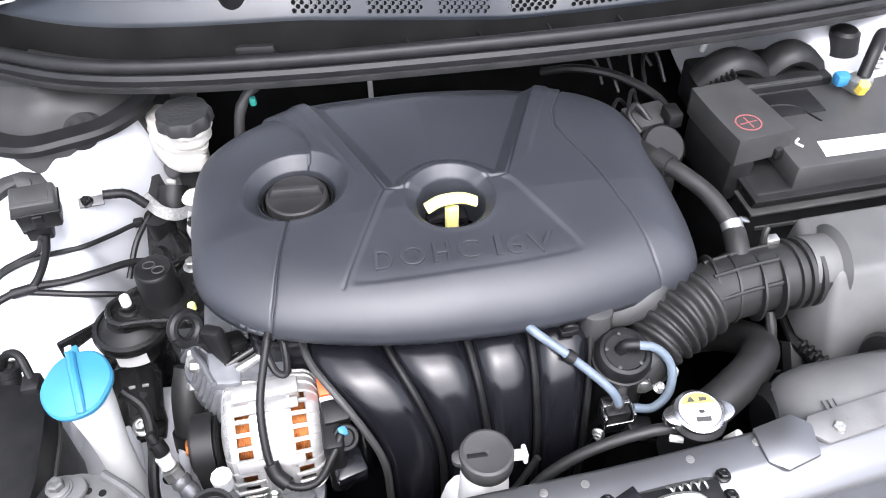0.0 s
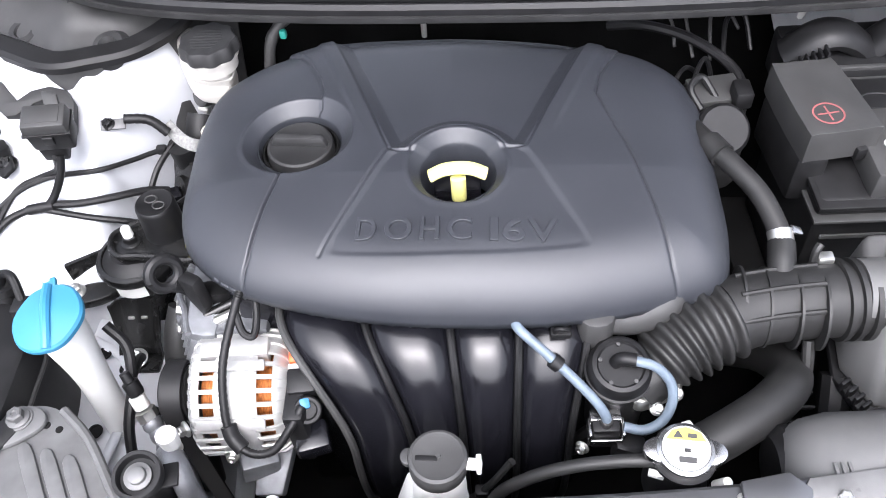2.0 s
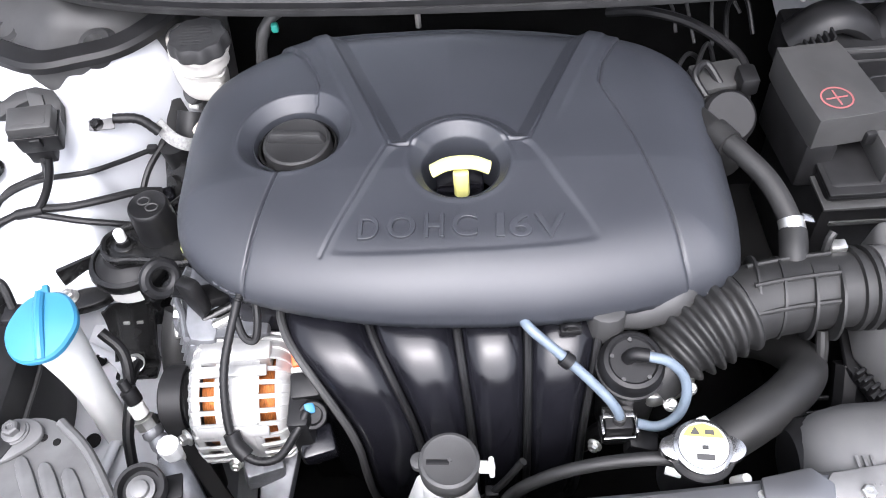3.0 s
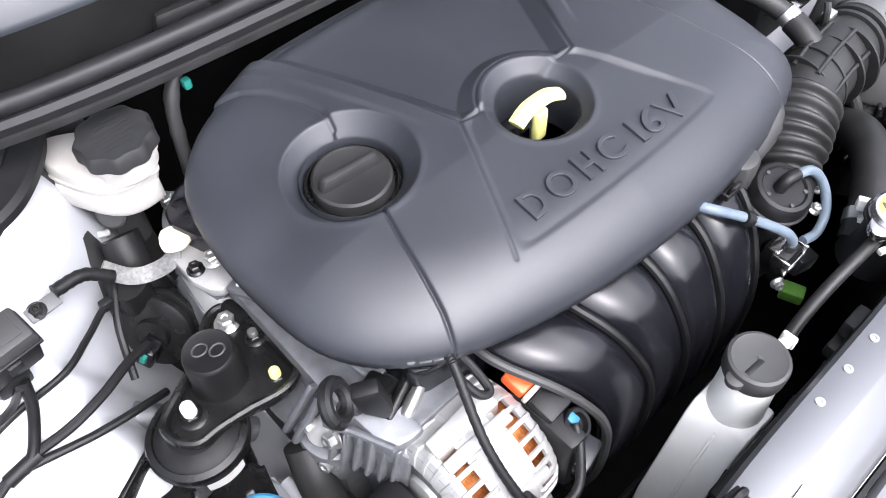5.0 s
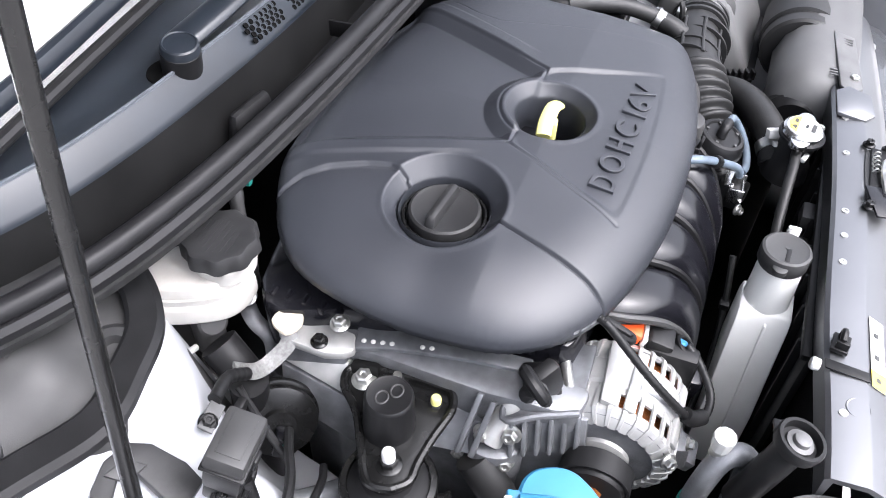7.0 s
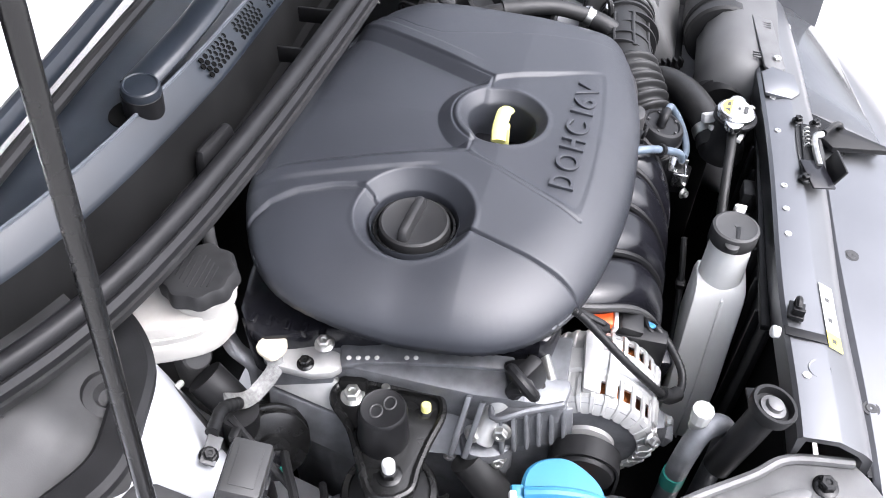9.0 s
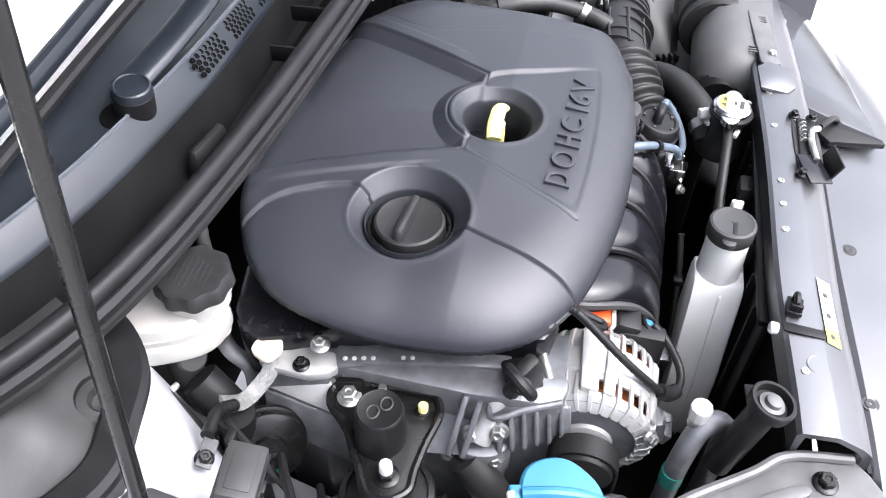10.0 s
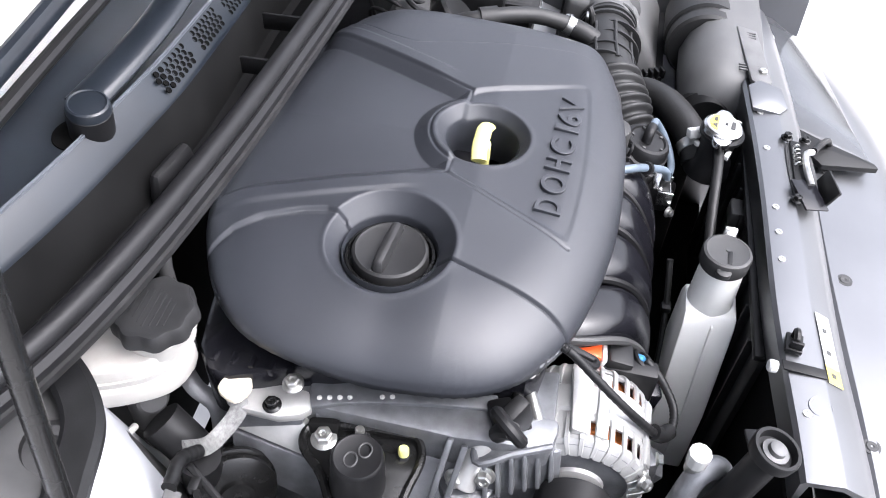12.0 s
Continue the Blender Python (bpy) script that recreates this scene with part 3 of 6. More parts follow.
part("bracket_arm", slab([(0.28, -0.318, 0.84), (0.29, -0.305, 0.842), (0.42, -0.29, 0.842), (0.42, -0.32, 0.836), (0.3, -0.335, 0.836)], (0, 0, -0.006), 0.002), M_BRACKET, upper)


# ---- engine cover ----
OUT = [(.283, .06), (.282, .115), (.268, .165), (.235, .2), (.19, .222), (.12, .243), (.03, .255), (-.07, .257), (-.14, .253), (-.185, .238), (-.235, .21), (-.275, .165), (-.29, .1), (-.291, .03), (-.284, -.03), (-.258, -.075), (-.21, -.11), (-.143, -.132), (-.06, -.147), (.03, -.151), (.115, -.148), (.215, -.129), (.262, -.108), (.277, -.06), (.281, 0)]
OIL, DIP = (-0.165, 0.0635), (0.006, 0.006)


def seg_dist(x, y, pts):
    best = np.full(x.shape, 9.0)
    for (ax, ay), (bx, by) in zip(pts, pts[1:]):
        dx, dy = bx - ax, by - ay
        t = np.clip(((x - ax) * dx + (y - ay) * dy) / (dx * dx + dy * dy + 1e-12), 0, 1)
        best = np.minimum(best, np.hypot(x - ax - t * dx, y - ay - t * dy))
    return best


def s01(a):
    a = np.clip(a, 0, 1)
    return a * a * (3 - 2 * a)


def side(x, y, a, b):
    """Distance to the left of the line from a to b."""
    dx, dy = b[0] - a[0], b[1] - a[1]
    n = math.hypot(dx, dy)
    return ((y - a[1]) * dx - (x - a[0]) * dy) / n


JL, JR = (-0.066, 0.034), (0.079, 0.034)
SEAM_R = [(.2, .21), (.187, .186), (.167, .147), (.159, .113), (.181, .034), (.197, -.047), (.207, -.112), (.216, -.14)]
SEAM_L = [(-.172, .02), (-.186, -.03), (-.2, -.09), (-.214, -.13)]
SEAM_T = [(-.145, .112), (-.1425, .13), (-.148, .153), (-.163, .187), (-.18, .211), (-.205, .233)]
LEFT_EDGE = SEAM_L[::-1] + [(-.158, .066)] + SEAM_T


def cover_height(x, y, d):
    top = 0.917 - 0.045 * np.maximum(x, 0) + 0.02 * np.minimum(x, 0) + 0.09 * np.minimum(y, 0) - 0.35 * np.maximum(y - 0.1, 0) ** 2 - 0.12 * np.maximum(np.abs(x) - 0.1, 0) ** 2
    edge = 0.854 - 0.04 * x + 0.02 * s01((y - 0.0) / 0.2)
    w = 0.07 + 0.02 * s01((-x - 0.1) / 0.15) - 0.02 * s01((y - 0.12) / 0.1)
    k = np.clip(1 - d / w, 0, 1)
    z = top - (top - edge) * (1 - np.sqrt(np.clip(1 - k ** 2.3, 0, 1)))
    inner = s01(d / 0.012)
    rd = np.hypot(x - DIP[0], y - DIP[1])
    ro = np.hypot(x - OIL[0], y - OIL[1])
    # sunk panel between the two raised ribs, with a broad bevel down to it
    vl, vr = side(x, y, (-0.137, 0.225), JL), side(x, y, JR, (0.157, 0.205))
    back = np.minimum(np.minimum(vl, vr), np.minimum(rd - 0.056, y - 0.03))
    rib = s01((0.022 + np.minimum(vl, vr)) / 0.007) * s01((y - 0.04) / 0.05) * s01(-np.minimum(vl, vr) / 0.003 + 1)
    z = z + 0.0028 * rib * inner
    z = z - 0.0115 * np.clip(back / 0.017, 0, 1) * inner - 0.0022 * np.exp(-((back - 0.0005) / 0.0015) ** 2) * s01(d / 0.008)
    fl, fr = side(x, y, JL, (-0.128, -0.098)), side(x, y, (0.137, -0.096), JR)
    ff = y + 0.108 - 0.45 * (x - 0.005) ** 2
    soft = 0.005
    front = -soft * np.log(np.exp(-fl / soft) + np.exp(-fr / soft) + np.exp(-ff / soft) + np.exp(-(0.036 - y) / soft))
    z = z - 0.0042 * s01((front - 0.001) / 0.007) * (0.3 + 0.7 * s01((y + 0.1) / 0.08))
    rightside = np.interp(y, [p[1] for p in SEAM_R[::-1]], [p[0] for p in SEAM_R[::-1]])
    z = z - 0.0026 * s01((x - rightside) / 0.003)
    leftside = np.interp(y, [p[1] for p in LEFT_EDGE], [p[0] for p in LEFT_EDGE])
    z = z - 0.0045 * s01((leftside - x) / 0.003) * s01((y - 0.0) / 0.06) - 0.001 * s01((leftside - x) / 0.003)
    for seam in (SEAM_R, SEAM_L, SEAM_T):
        q = seg_dist(x, y, seam)
        z = z - 0.0052 * np.exp(-(q / 0.0014) ** 2)
    z = z - 0.0014 * np.exp(-(seg_dist(x, y, [JL, (-0.128, -0.098)]) / 0.0018) ** 2)
    for r, rim, hole, deep in ((ro, 0.0605, 0.0445, 0.02), (rd, 0.05, 0.0385, 0.0135)):
        z = z + 0.0006 * np.exp(-((r - rim - 0.002) / 0.003) ** 2)
        z = z - deep * np.clip((rim - r) / (rim - hole), 0, 1) - 0.03 * s01((hole + 0.001 - r) / 0.004)
    return z


def engine_cover():
    t = thing("engine_cover", "dark grey moulded plastic engine cover with raised lettering", "engine cover", (0, 0.05, 0.85))
    outline = np.array(rounded(OUT, 16))
    cx, cy = 0.0, 0.05
    ang = np.arctan2(outline[:, 1] - cy, outline[:, 0] - cx)
    rad = np.hypot(outline[:, 1] - cy, outline[:, 0] - cx)
    o = np.argsort(ang)
    nx, ny = 540, 380
    u, v = np.meshgrid(np.linspace(-1, 1, nx + 1), np.linspace(-1, 1, ny + 1))
    px, py = u * np.sqrt(1 - v * v / 2), v * np.sqrt(1 - u * u / 2)
    # the ellipse keeps the cells even before they are drawn to the outline
    ex, ey = px * 0.29, py * 0.2
    th = np.arctan2(ey, ex)
    rr = np.interp(th, ang[o], rad[o], period=2 * math.pi)
    ell = 0.29 * 0.2 / np.hypot(0.2 * np.cos(th), 0.29 * np.sin(th))
    s = np.hypot(ex, ey) / ell
    x, y = cx + s * rr * np.cos(th), cy + s * rr * np.sin(th)
    loop = outline[::3].tolist()
    d = seg_dist(x, y, loop + [loop[0]])
    z = cover_height(x, y, d)
    co = np.stack([x, y, z], -1).reshape(-1, 3)
    idx = np.arange((nx + 1) * (ny + 1)).reshape(ny + 1, nx + 1)
    q = np.stack([idx[:-1, :-1], idx[:-1, 1:], idx[1:, 1:], idx[1:, :-1]], -1).reshape(-1, 4)
    mid = co[q].mean(1)
    keep = (np.hypot(mid[:, 0] - OIL[0], mid[:, 1] - OIL[1]) > 0.0422) & (np.hypot(mid[:, 0] - DIP[0], mid[:, 1] - DIP[1]) > 0.036)
    q = q[keep].tolist()
    ring = np.concatenate([idx[0, :-1], idx[:-1, -1], idx[-1, :0:-1], idx[:0:-1, 0]])
    n0 = len(co)
    low = co[ring] - [0, 0, 0.006]
    low[:, 0] = cx + (low[:, 0] - cx) * 1.005
    low[:, 1] = cy + (low[:, 1] - cy) * 1.007
    inn = low.copy()
    inn[:, 0] = cx + (inn[:, 0] - cx) * 0.985
    inn[:, 1] = cy + (inn[:, 1] - cy) * 0.985
    allv = np.concatenate([co, low, inn])
    k = len(ring)
    for i in range(k):
        j = (i + 1) % k
        q.append([int(ring[j]), int(ring[i]), n0 + i, n0 + j])
        q.append([n0 + j, n0 + i, n0 + k + i, n0 + k + j])
    me = bpy.data.meshes.new("shell")
    me.from_pydata((allv - np.array([0, 0.05, 0.85])).tolist(), [], q)
    for p in me.polygons:
        p.use_smooth = True
    me.materials.append(M_COVER)
    ob = new("shell", me)
    ob.parent = t
    slant = math.tan(radians(-2.6))
    for ch, x0, x1 in (("D", -0.093, -0.0735), ("O", -0.0655, -0.039), ("H", -0.031, -0.0125), ("C", -0.005, 0.0185), ("1", 0.0355, 0.0435), ("6", 0.0475, 0.069), ("V", 0.0715, 0.1)):
        bm = text_mesh(ch, 0.0345, 0.0017, Matrix.Identity(4), 0.0006)
        xs, ys = [v.co.x for v in bm.verts], [v.co.y for v in bm.verts]
        bm.transform(Matrix.Diagonal(((x1 - x0) / (max(xs) - min(xs)), 0.0265 / (max(ys) - min(ys)), 1, 1)) @ Matrix.Translation((-min(xs), -min(ys), 0)))
        y0 = -0.086 + slant * (x0 + 0.093)
        z0 = float(cover_height(np.array([(x0 + x1) / 2]), np.array([y0 + 0.013]), np.array([0.1]))[0])
        bm.transform(pose(x0, y0, z0 - 0.0003, 5.1, 2.6 if x0 > 0 else 0, -2.6))
        part("letter", bm, M_COVER, t)
    return t


cover = engine_cover()

part("well_sleeve", lathe((OIL[0], OIL[1], 0.8415), (0, 0, 1), [(0, 0.046), (0.052, 0.0462), (0.0545, 0.0452), (0.052, 0.0442), (0, 0.044)], 72), M_COVER, cover)
part("well_sleeve", lathe((DIP[0], DIP[1], 0.845), (0, 0, 1), [(0, 0.0395), (0.0505, 0.0397), (0.053, 0.0388), (0.0505, 0.0378), (0, 0.0375)], 72), M_COVER, cover)

# oil filler cap under the cover's round well
oil_cap = thing("oil_filler_cap", "black plastic oil filler cap with a raised grip bar", "oil cap", (OIL[0], OIL[1], 0.86))
part("ring", lathe((OIL[0], OIL[1], 0.869), (0, 0, 1), [(0, 0.0435), (0.018, 0.0432), (0.021, 0.042), (0.021, 0.0395), (0.012, 0.0385), (0.012, 0.0)], 48), M_IRON, oil_cap)
oil_lid = part("cap", lathe((OIL[0], OIL[1], 0.869), (0, 0, 1), [(0, 0.0365), (0.024, 0.0365), (0.027, 0.0355), (0.0285, 0.033), (0.0275, 0.0305), (0.0275, 0.0)], 48), M_DUSTY, oil_cap)
part("grip_bar", box((OIL[0], OIL[1] + 0.002, 0.9), (0.067, 0.0125, 0.016), 0.004, (0, 0, -6), taper=0.8), M_DUSTY, oil_lid)

# dipstick with its yellow pull, standing in the second well
dip = thing("dipstick", "yellow plastic dipstick pull standing in the cover opening", "dipstick", (DIP[0], DIP[1], 0.82))
part("tube", cyl((DIP[0], DIP[1], 0.80), (DIP[0], DIP[1], 0.875), 0.006), M_STEEL, dip)
part("stem", prism(rounded([(-0.006, -0.004), (0.006, -0.004), (0.007, 0.004), (-0.007, 0.004)], 3), 0.865, 0.897, 0.001, m=pose(DIP[0], DIP[1] - 0.004, 0, 0, 0, 0)), M_YELLOW, dip)
part("pull", tube([(DIP[0] - 0.029, DIP[1] - 0.001, 0.898), (DIP[0] - 0.015, DIP[1] + 0.001, 0.904), (DIP[0], DIP[1] + 0.001, 0.906), (DIP[0] + 0.015, DIP[1] + 0.001, 0.904), (DIP[0] + 0.029, DIP[1] - 0.001, 0.898)], 0.0085, 12, 6, flat=0.55), M_YELLOW, dip)

ignition = thing("ignition_coil", "black plastic ignition coil below the dipstick opening", "ignition coil", (0.0, 0.03, 0.83))
part("coil_body", box((0.004, 0.028, 0.85), (0.05, 0.026, 0.03), 0.004), M_GLOSSY, ignition)
part("coil_plug", box((-0.012, 0.002, 0.845), (0.026, 0.018, 0.018), 0.003, (0, 0, 12)), M_BLACK, ignition)
part("coil_rib", box((0.022, -0.006, 0.842), (0.02, 0.012, 0.014), 0.002), M_GREYPL, ignition)


# ---- the engine's metal ----
engine = thing("engine", "cast aluminium engine with bolted front casting", "engine", (0, 0, 0.34))
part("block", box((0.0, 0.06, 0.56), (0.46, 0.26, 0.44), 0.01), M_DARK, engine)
part("valve_cover", prism(rounded([(-0.236, -0.06), (-0.248, 0.04), (-0.268, 0.11), (-0.268, 0.22), (0.1, 0.24), (0.24, 0.2), (0.24, -0.08), (0.1, -0.1), (-0.2, -0.1)], 5), 0.76, 0.835, 0.012), M_GLOSSY, engine, "black plastic valve cover edge")
case = prism([(-0.265, -0.12), (-0.285, -0.115), (-0.292, -0.03), (-0.29, 0.13), (-0.27, 0.2), (-0.25, 0.2), (-0.25, -0.12)], 0.45, 0.804, 0.006)
part("front_casting", case, M_ALLOY, engine, "grey cast aluminium timing casting")
def casting_wall():
    """The hollow smooth wall below the flange."""
    bm = bmesh.new()
    rows = []
    for y, xt, xb, zb in ((0.104, -0.288, -0.317, 0.748), (0.08, -0.281, -0.321, 0.738), (0.05, -0.274, -0.324, 0.733), (0.015, -0.266, -0.324, 0.733), (-0.02, -0.26, -0.32, 0.735), (-0.05, -0.255, -0.308, 0.742)):
        row = []
        for i in range(9):
            u = i / 8
            row.append(bm.verts.new((xt + (xb - xt) * u ** 1.5, y - 0.006 * u, 0.804 + (zb - 0.804) * u)))
        rows.append(row)
    for a, b in zip(rows, rows[1:]):
        for i in range(8):
            bm.faces.new((a[i], a[i + 1], b[i + 1], b[i]))
    bmesh.ops.recalc_face_normals(bm, faces=bm.faces)
    bmesh.ops.solidify(bm, geom=bm.faces[:], thickness=0.004)
    return bm


part("casting_wall", casting_wall(), M_ALLOY, engine, "smooth grey casting wall", sharp=60)
part("flange", slab([(-0.294, 0.108, 0.808), (-0.283, 0.08, 0.808), (-0.2735, 0.04, 0.808), (-0.2655, 0.0, 0.808), (-0.257, -0.06, 0.808), (-0.24, -0.06, 0.808), (-0.25, 0.04, 0.808), (-0.262, 0.115, 0.808)], (0, 0, -0.008), 0.0025), M_ALLOY, engine, "machined flange edge")
# white beads painted in for the bright reflections along the flange
for y in (0.101, 0.092, 0.083, 0.074, 0.045, 0.036):
    part("flange_bead", lathe((-0.282 + (0.101 - y) * 0.25, y, 0.807), (-0.3, 0, 1), [(0, 0.003), (0.0022, 0.0022), (0.003, 0)], 10), M_PAPER, engine)
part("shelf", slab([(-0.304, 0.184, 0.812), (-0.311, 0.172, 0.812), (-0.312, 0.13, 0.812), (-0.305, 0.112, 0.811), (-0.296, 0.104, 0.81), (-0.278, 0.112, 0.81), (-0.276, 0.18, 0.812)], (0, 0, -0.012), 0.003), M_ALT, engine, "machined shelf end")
# upper facet takes the brighter alloy, lower the darker: lit and shaded sides by colour
part("triangle_web", slab([(-0.31, 0.18, 0.772), (-0.301, 0.112, 0.792), (-0.308, 0.102, 0.778), (-0.32, 0.078, 0.752)], (0.012, 0.0, -0.01), 0.002), M_ALT, engine, "triangular web facet, its lit look put into a brighter alloy")
part("web_face", slab([(-0.312, 0.182, 0.768), (-0.32, 0.078, 0.75), (-0.332, 0.085, 0.69), (-0.332, 0.135, 0.715), (-0.322, 0.178, 0.745)], (0.012, 0, -0.004), 0.003), M_ALLOY, engine)
part("upper_web", slab([(-0.3, 0.182, 0.804), (-0.3, 0.112, 0.803), (-0.303, 0.112, 0.788), (-0.312, 0.18, 0.772)], (0.014, 0, 0), 0.002), M_ALLOY, engine)
# solid dark block; the pocket's shade is painted, not modelled
part("hollow", box((-0.297, 0.093, 0.786), (0.014, 0.03, 0.014), 0.005, (0, 30, 10)), M_DARK, engine, "near-black block for the shade inside a cast pocket")
part("lower_casting", box((-0.292, 0.03, 0.66), (0.04, 0.2, 0.16), 0.01), M_ALLOY, engine)
for k in range(2):
    part("upright_rib", slab([(-0.29 - 0.004 * k, -0.022 - 0.014 * k, 0.80), (-0.325, -0.012 - 0.014 * k, 0.742), (-0.325, -0.018 - 0.014 * k, 0.742), (-0.29 - 0.004 * k, -0.028 - 0.014 * k, 0.80)], (-0.006, 0, 0.006), 0.0015), M_ALLOY, engine)
part("bolt_boss", cyl((-0.276, -0.056, 0.795), (-0.312, -0.042, 0.755), 0.012), M_ALT, engine)
bolt(engine, (-0.272, -0.05, 0.789), (-0.7, 0.1, 0.6), 0.0085)
part("rubber_block", box((-0.262, -0.068, 0.802), (0.03, 0.024, 0.03), 0.004, (0, 20, 25)), M_BLACK, engine, "black rubber block")
part("pin_boss", cyl((-0.292, 0.2, 0.722), (-0.307, 0.222, 0.692), 0.0115), M_ALLOY, engine)
part("side_boss", prism(rounded([(-0.325, -0.03), (-0.3, -0.02), (-0.285, -0.05), (-0.3, -0.075), (-0.322, -0.06)], 4), 0.70, 0.75, 0.006), M_ALLOY, engine)
part("upper_lug", slab([(-0.285, -0.048, 0.8), (-0.262, -0.044, 0.8), (-0.242, -0.09, 0.796), (-0.262, -0.104, 0.796)], (0, 0, -0.022), 0.004), M_ALLOY, engine)
for k in range(2):
    part("bracket_rod", cyl((-0.268 + 0.012 * k, -0.092 - 0.008 * k, 0.8), (-0.222 + 0.012 * k, -0.072 - 0.008 * k, 0.808), 0.0055), M_STEEL if k else M_IRON, engine)
for at, d in (((-0.288, 0.122, 0.832), (-0.1, 0, 1)), ((-0.273, 0.236, 0.803), (-0.3, 0, 1)), ((-0.307, 0.223, 0.691), (-0.7, 0.3, 0.4)), ((-0.309, -0.034, 0.764), (-0.8, 0.1, 0.3)), ((-0.315, -0.06, 0.735), (-1, -0.3, 0.3)), ((-0.31, -0.012, 0.72), (-1, 0, 0.2))):
    bolt(engine, at, d, 0.0068)
bolt(engine, (-0.302, 0.139, 0.812), (0, 0, 1), 0.006, M_IRON)
part("side_bracket", tube([(-0.268, 0.245, 0.79), (-0.285, 0.225, 0.785), (-0.29, 0.205, 0.77), (-0.3, 0.2, 0.74)], 0.009, 8, 5, flat=0.4), M_ALLOY, engine)
for k in range(5):
    part("cover_rib", box((-0.277, 0.2 - 0.018 * k, 0.833), (0.012, 0.005, 0.01), 0.001), M_GLOSSY, engine)

# pipes and dark plumbing under the front of the cover
pipes = thing("front_plumbing", "black and grey pipes between engine and inner wing", "pipes", (-0.33, -0.1, 0.45))
part("vertical_pipe", tube([(-0.322, -0.03, 0.735), (-0.332, -0.06, 0.70), (-0.336, -0.1, 0.62), (-0.336, -0.14, 0.5)], 0.019, 16, 6), M_HOSE, pipes)
part("pipe_sleeve", tube([(-0.334, -0.075, 0.672), (-0.336, -0.11, 0.6)], 0.023, 18, 6), M_RUBBER, pipes)
part("vertical_pipe", tube([(-0.355, 0.19, 0.79), (-0.35, 0.2, 0.70), (-0.34, 0.21, 0.55)], 0.019, 16, 6), M_BLACK, pipes)
part("filler_hose", tube([(-0.333, 0.235, 0.80), (-0.338, 0.21, 0.77), (-0.33, 0.19, 0.7), (-0.31, 0.2, 0.6)], 0.02, 16, 6), M_RUBBER, pipes)
part("alloy_pipe", tube([(-0.42, 0.12, 0.705), (-0.37, 0.07, 0.69), (-0.34, 0.05, 0.66)], 0.013, 14, 6), M_ALLOY, pipes)

# ---- engine mount ----
mount = thing("engine_mount", "black iron engine mount with a rubber cup", "engine mount", (-0.385, 0.033, 0.6))
CUP = (-0.388, 0.03)
part("cup", lathe((CUP[0], CUP[1], 0.655), (0, 0, 1), [(0, 0.03), (0.004, 0.033), (0.064, 0.035), (0.07, 0.039), (0.094, 0.0405), (0.096, 0.0455), (0.103, 0.0465), (0.107, 0.0445), (0.109, 0.039), (0.102, 0.036), (0.101, 0)], 44), M_IRON, mount)
part("rubber", lathe((CUP[0], CUP[1], 0.75), (0, 0, 1), [(0, 0.04), (0.01, 0.04), (0.016, 0.03), (0.022, 0.025)], 30), M_RUBBER, mount)
arm = rounded([(-0.405, 0.02), (-0.388, 0.006), (-0.36, 0.008), (-0.318, -0.002), (-0.292, 0.005), (-0.29, 0.03), (-0.293, 0.075), (-0.3, 0.105), (-0.322, 0.105), (-0.352, 0.075), (-0.395, 0.052), (-0.407, 0.038)], 5)
part("arm", prism(arm, 0.77, 0.784, 0.003), M_IRON, mount)
part("arm_rim", tube([(x, y, 0.785) for x, y in arm[::4]] + [(arm[0][0], arm[0][1], 0.785)], 0.0042, 8, 4), M_IRON, mount)
tower_cap = part("tower", lathe((-0.345, 0.048, 0.78), (0.02, -0.03, 1), [(0, 0.0265), (0.006, 0.0245), (0.048, 0.023), (0.0515, 0.022), (0.053, 0.0205), (0.0523, 0.0188), (0.0523, 0)], 36), M_BLACK, mount, "round black rubber damper cap")
for k in range(2):
    part("cap_mark", tube([(-0.3435 - 0.005 + 0.011 * k + 0.0068 * math.cos(i * 0.5236), 0.0465 + 0.005 - 0.01 * k + 0.0055 * math.sin(i * 0.5236), 0.8329) for i in range(13)], 0.0009, 6, 3), M_GREYPL, tower_cap)
bolt(mount, (-0.383, 0.031, 0.784), r=0.0085, mat=M_IRON, name="nut")
part("stud", lathe((-0.383, 0.031, 0.792), (0, 0, 1), [(0, 0.0062), (0.014, 0.0062), (0.016, 0.005), (0.0165, 0.003), (0.0165, 0)], 16), M_WHITE, mount, "pale zinc stud end")
bolt(mount, (-0.309, 0.09, 0.783), r=0.0085, mat=M_STEEL)
bolt(mount, (-0.308, 0.015, 0.776), r=0.0075, mat=M_IRON, name="nut")
part("stud", lathe((-0.308, 0.015, 0.782), (0, 0, 1), [(0, 0.0052), (0.011, 0.0052), (0.013, 0.004), (0.0132, 0)], 16), M_YELLOW, mount, "yellow-marked stud end")
bolt(mount, (-0.3, 0.058, 0.784), r=0.0065, mat=M_IRON, name="nut")
part("stud", lathe((-0.3, 0.058, 0.789), (0, 0, 1), [(0, 0.0045), (0.009, 0.0045), (0.0105, 0.0035), (0.0105, 0)], 16), M_STEEL, mount, "plain zinc stud end")
part("foot", prism(rounded([(-0.485, 0.0), (-0.46, -0.008), (-0.42, 0.01), (-0.42, 0.06), (-0.455, 0.04), (-0.488, 0.022)], 4), 0.705, 0.718, 0.003), M_IRON, mount)
part("foot_wall", prism([(-0.478, 0.028), (-0.42, 0.06), (-0.42, 0.055), (-0.476, 0.022)], 0.7, 0.752, 0.002), M_IRON, mount)
bolt(mount, (-0.47, 0.01, 0.718), r=0.008)
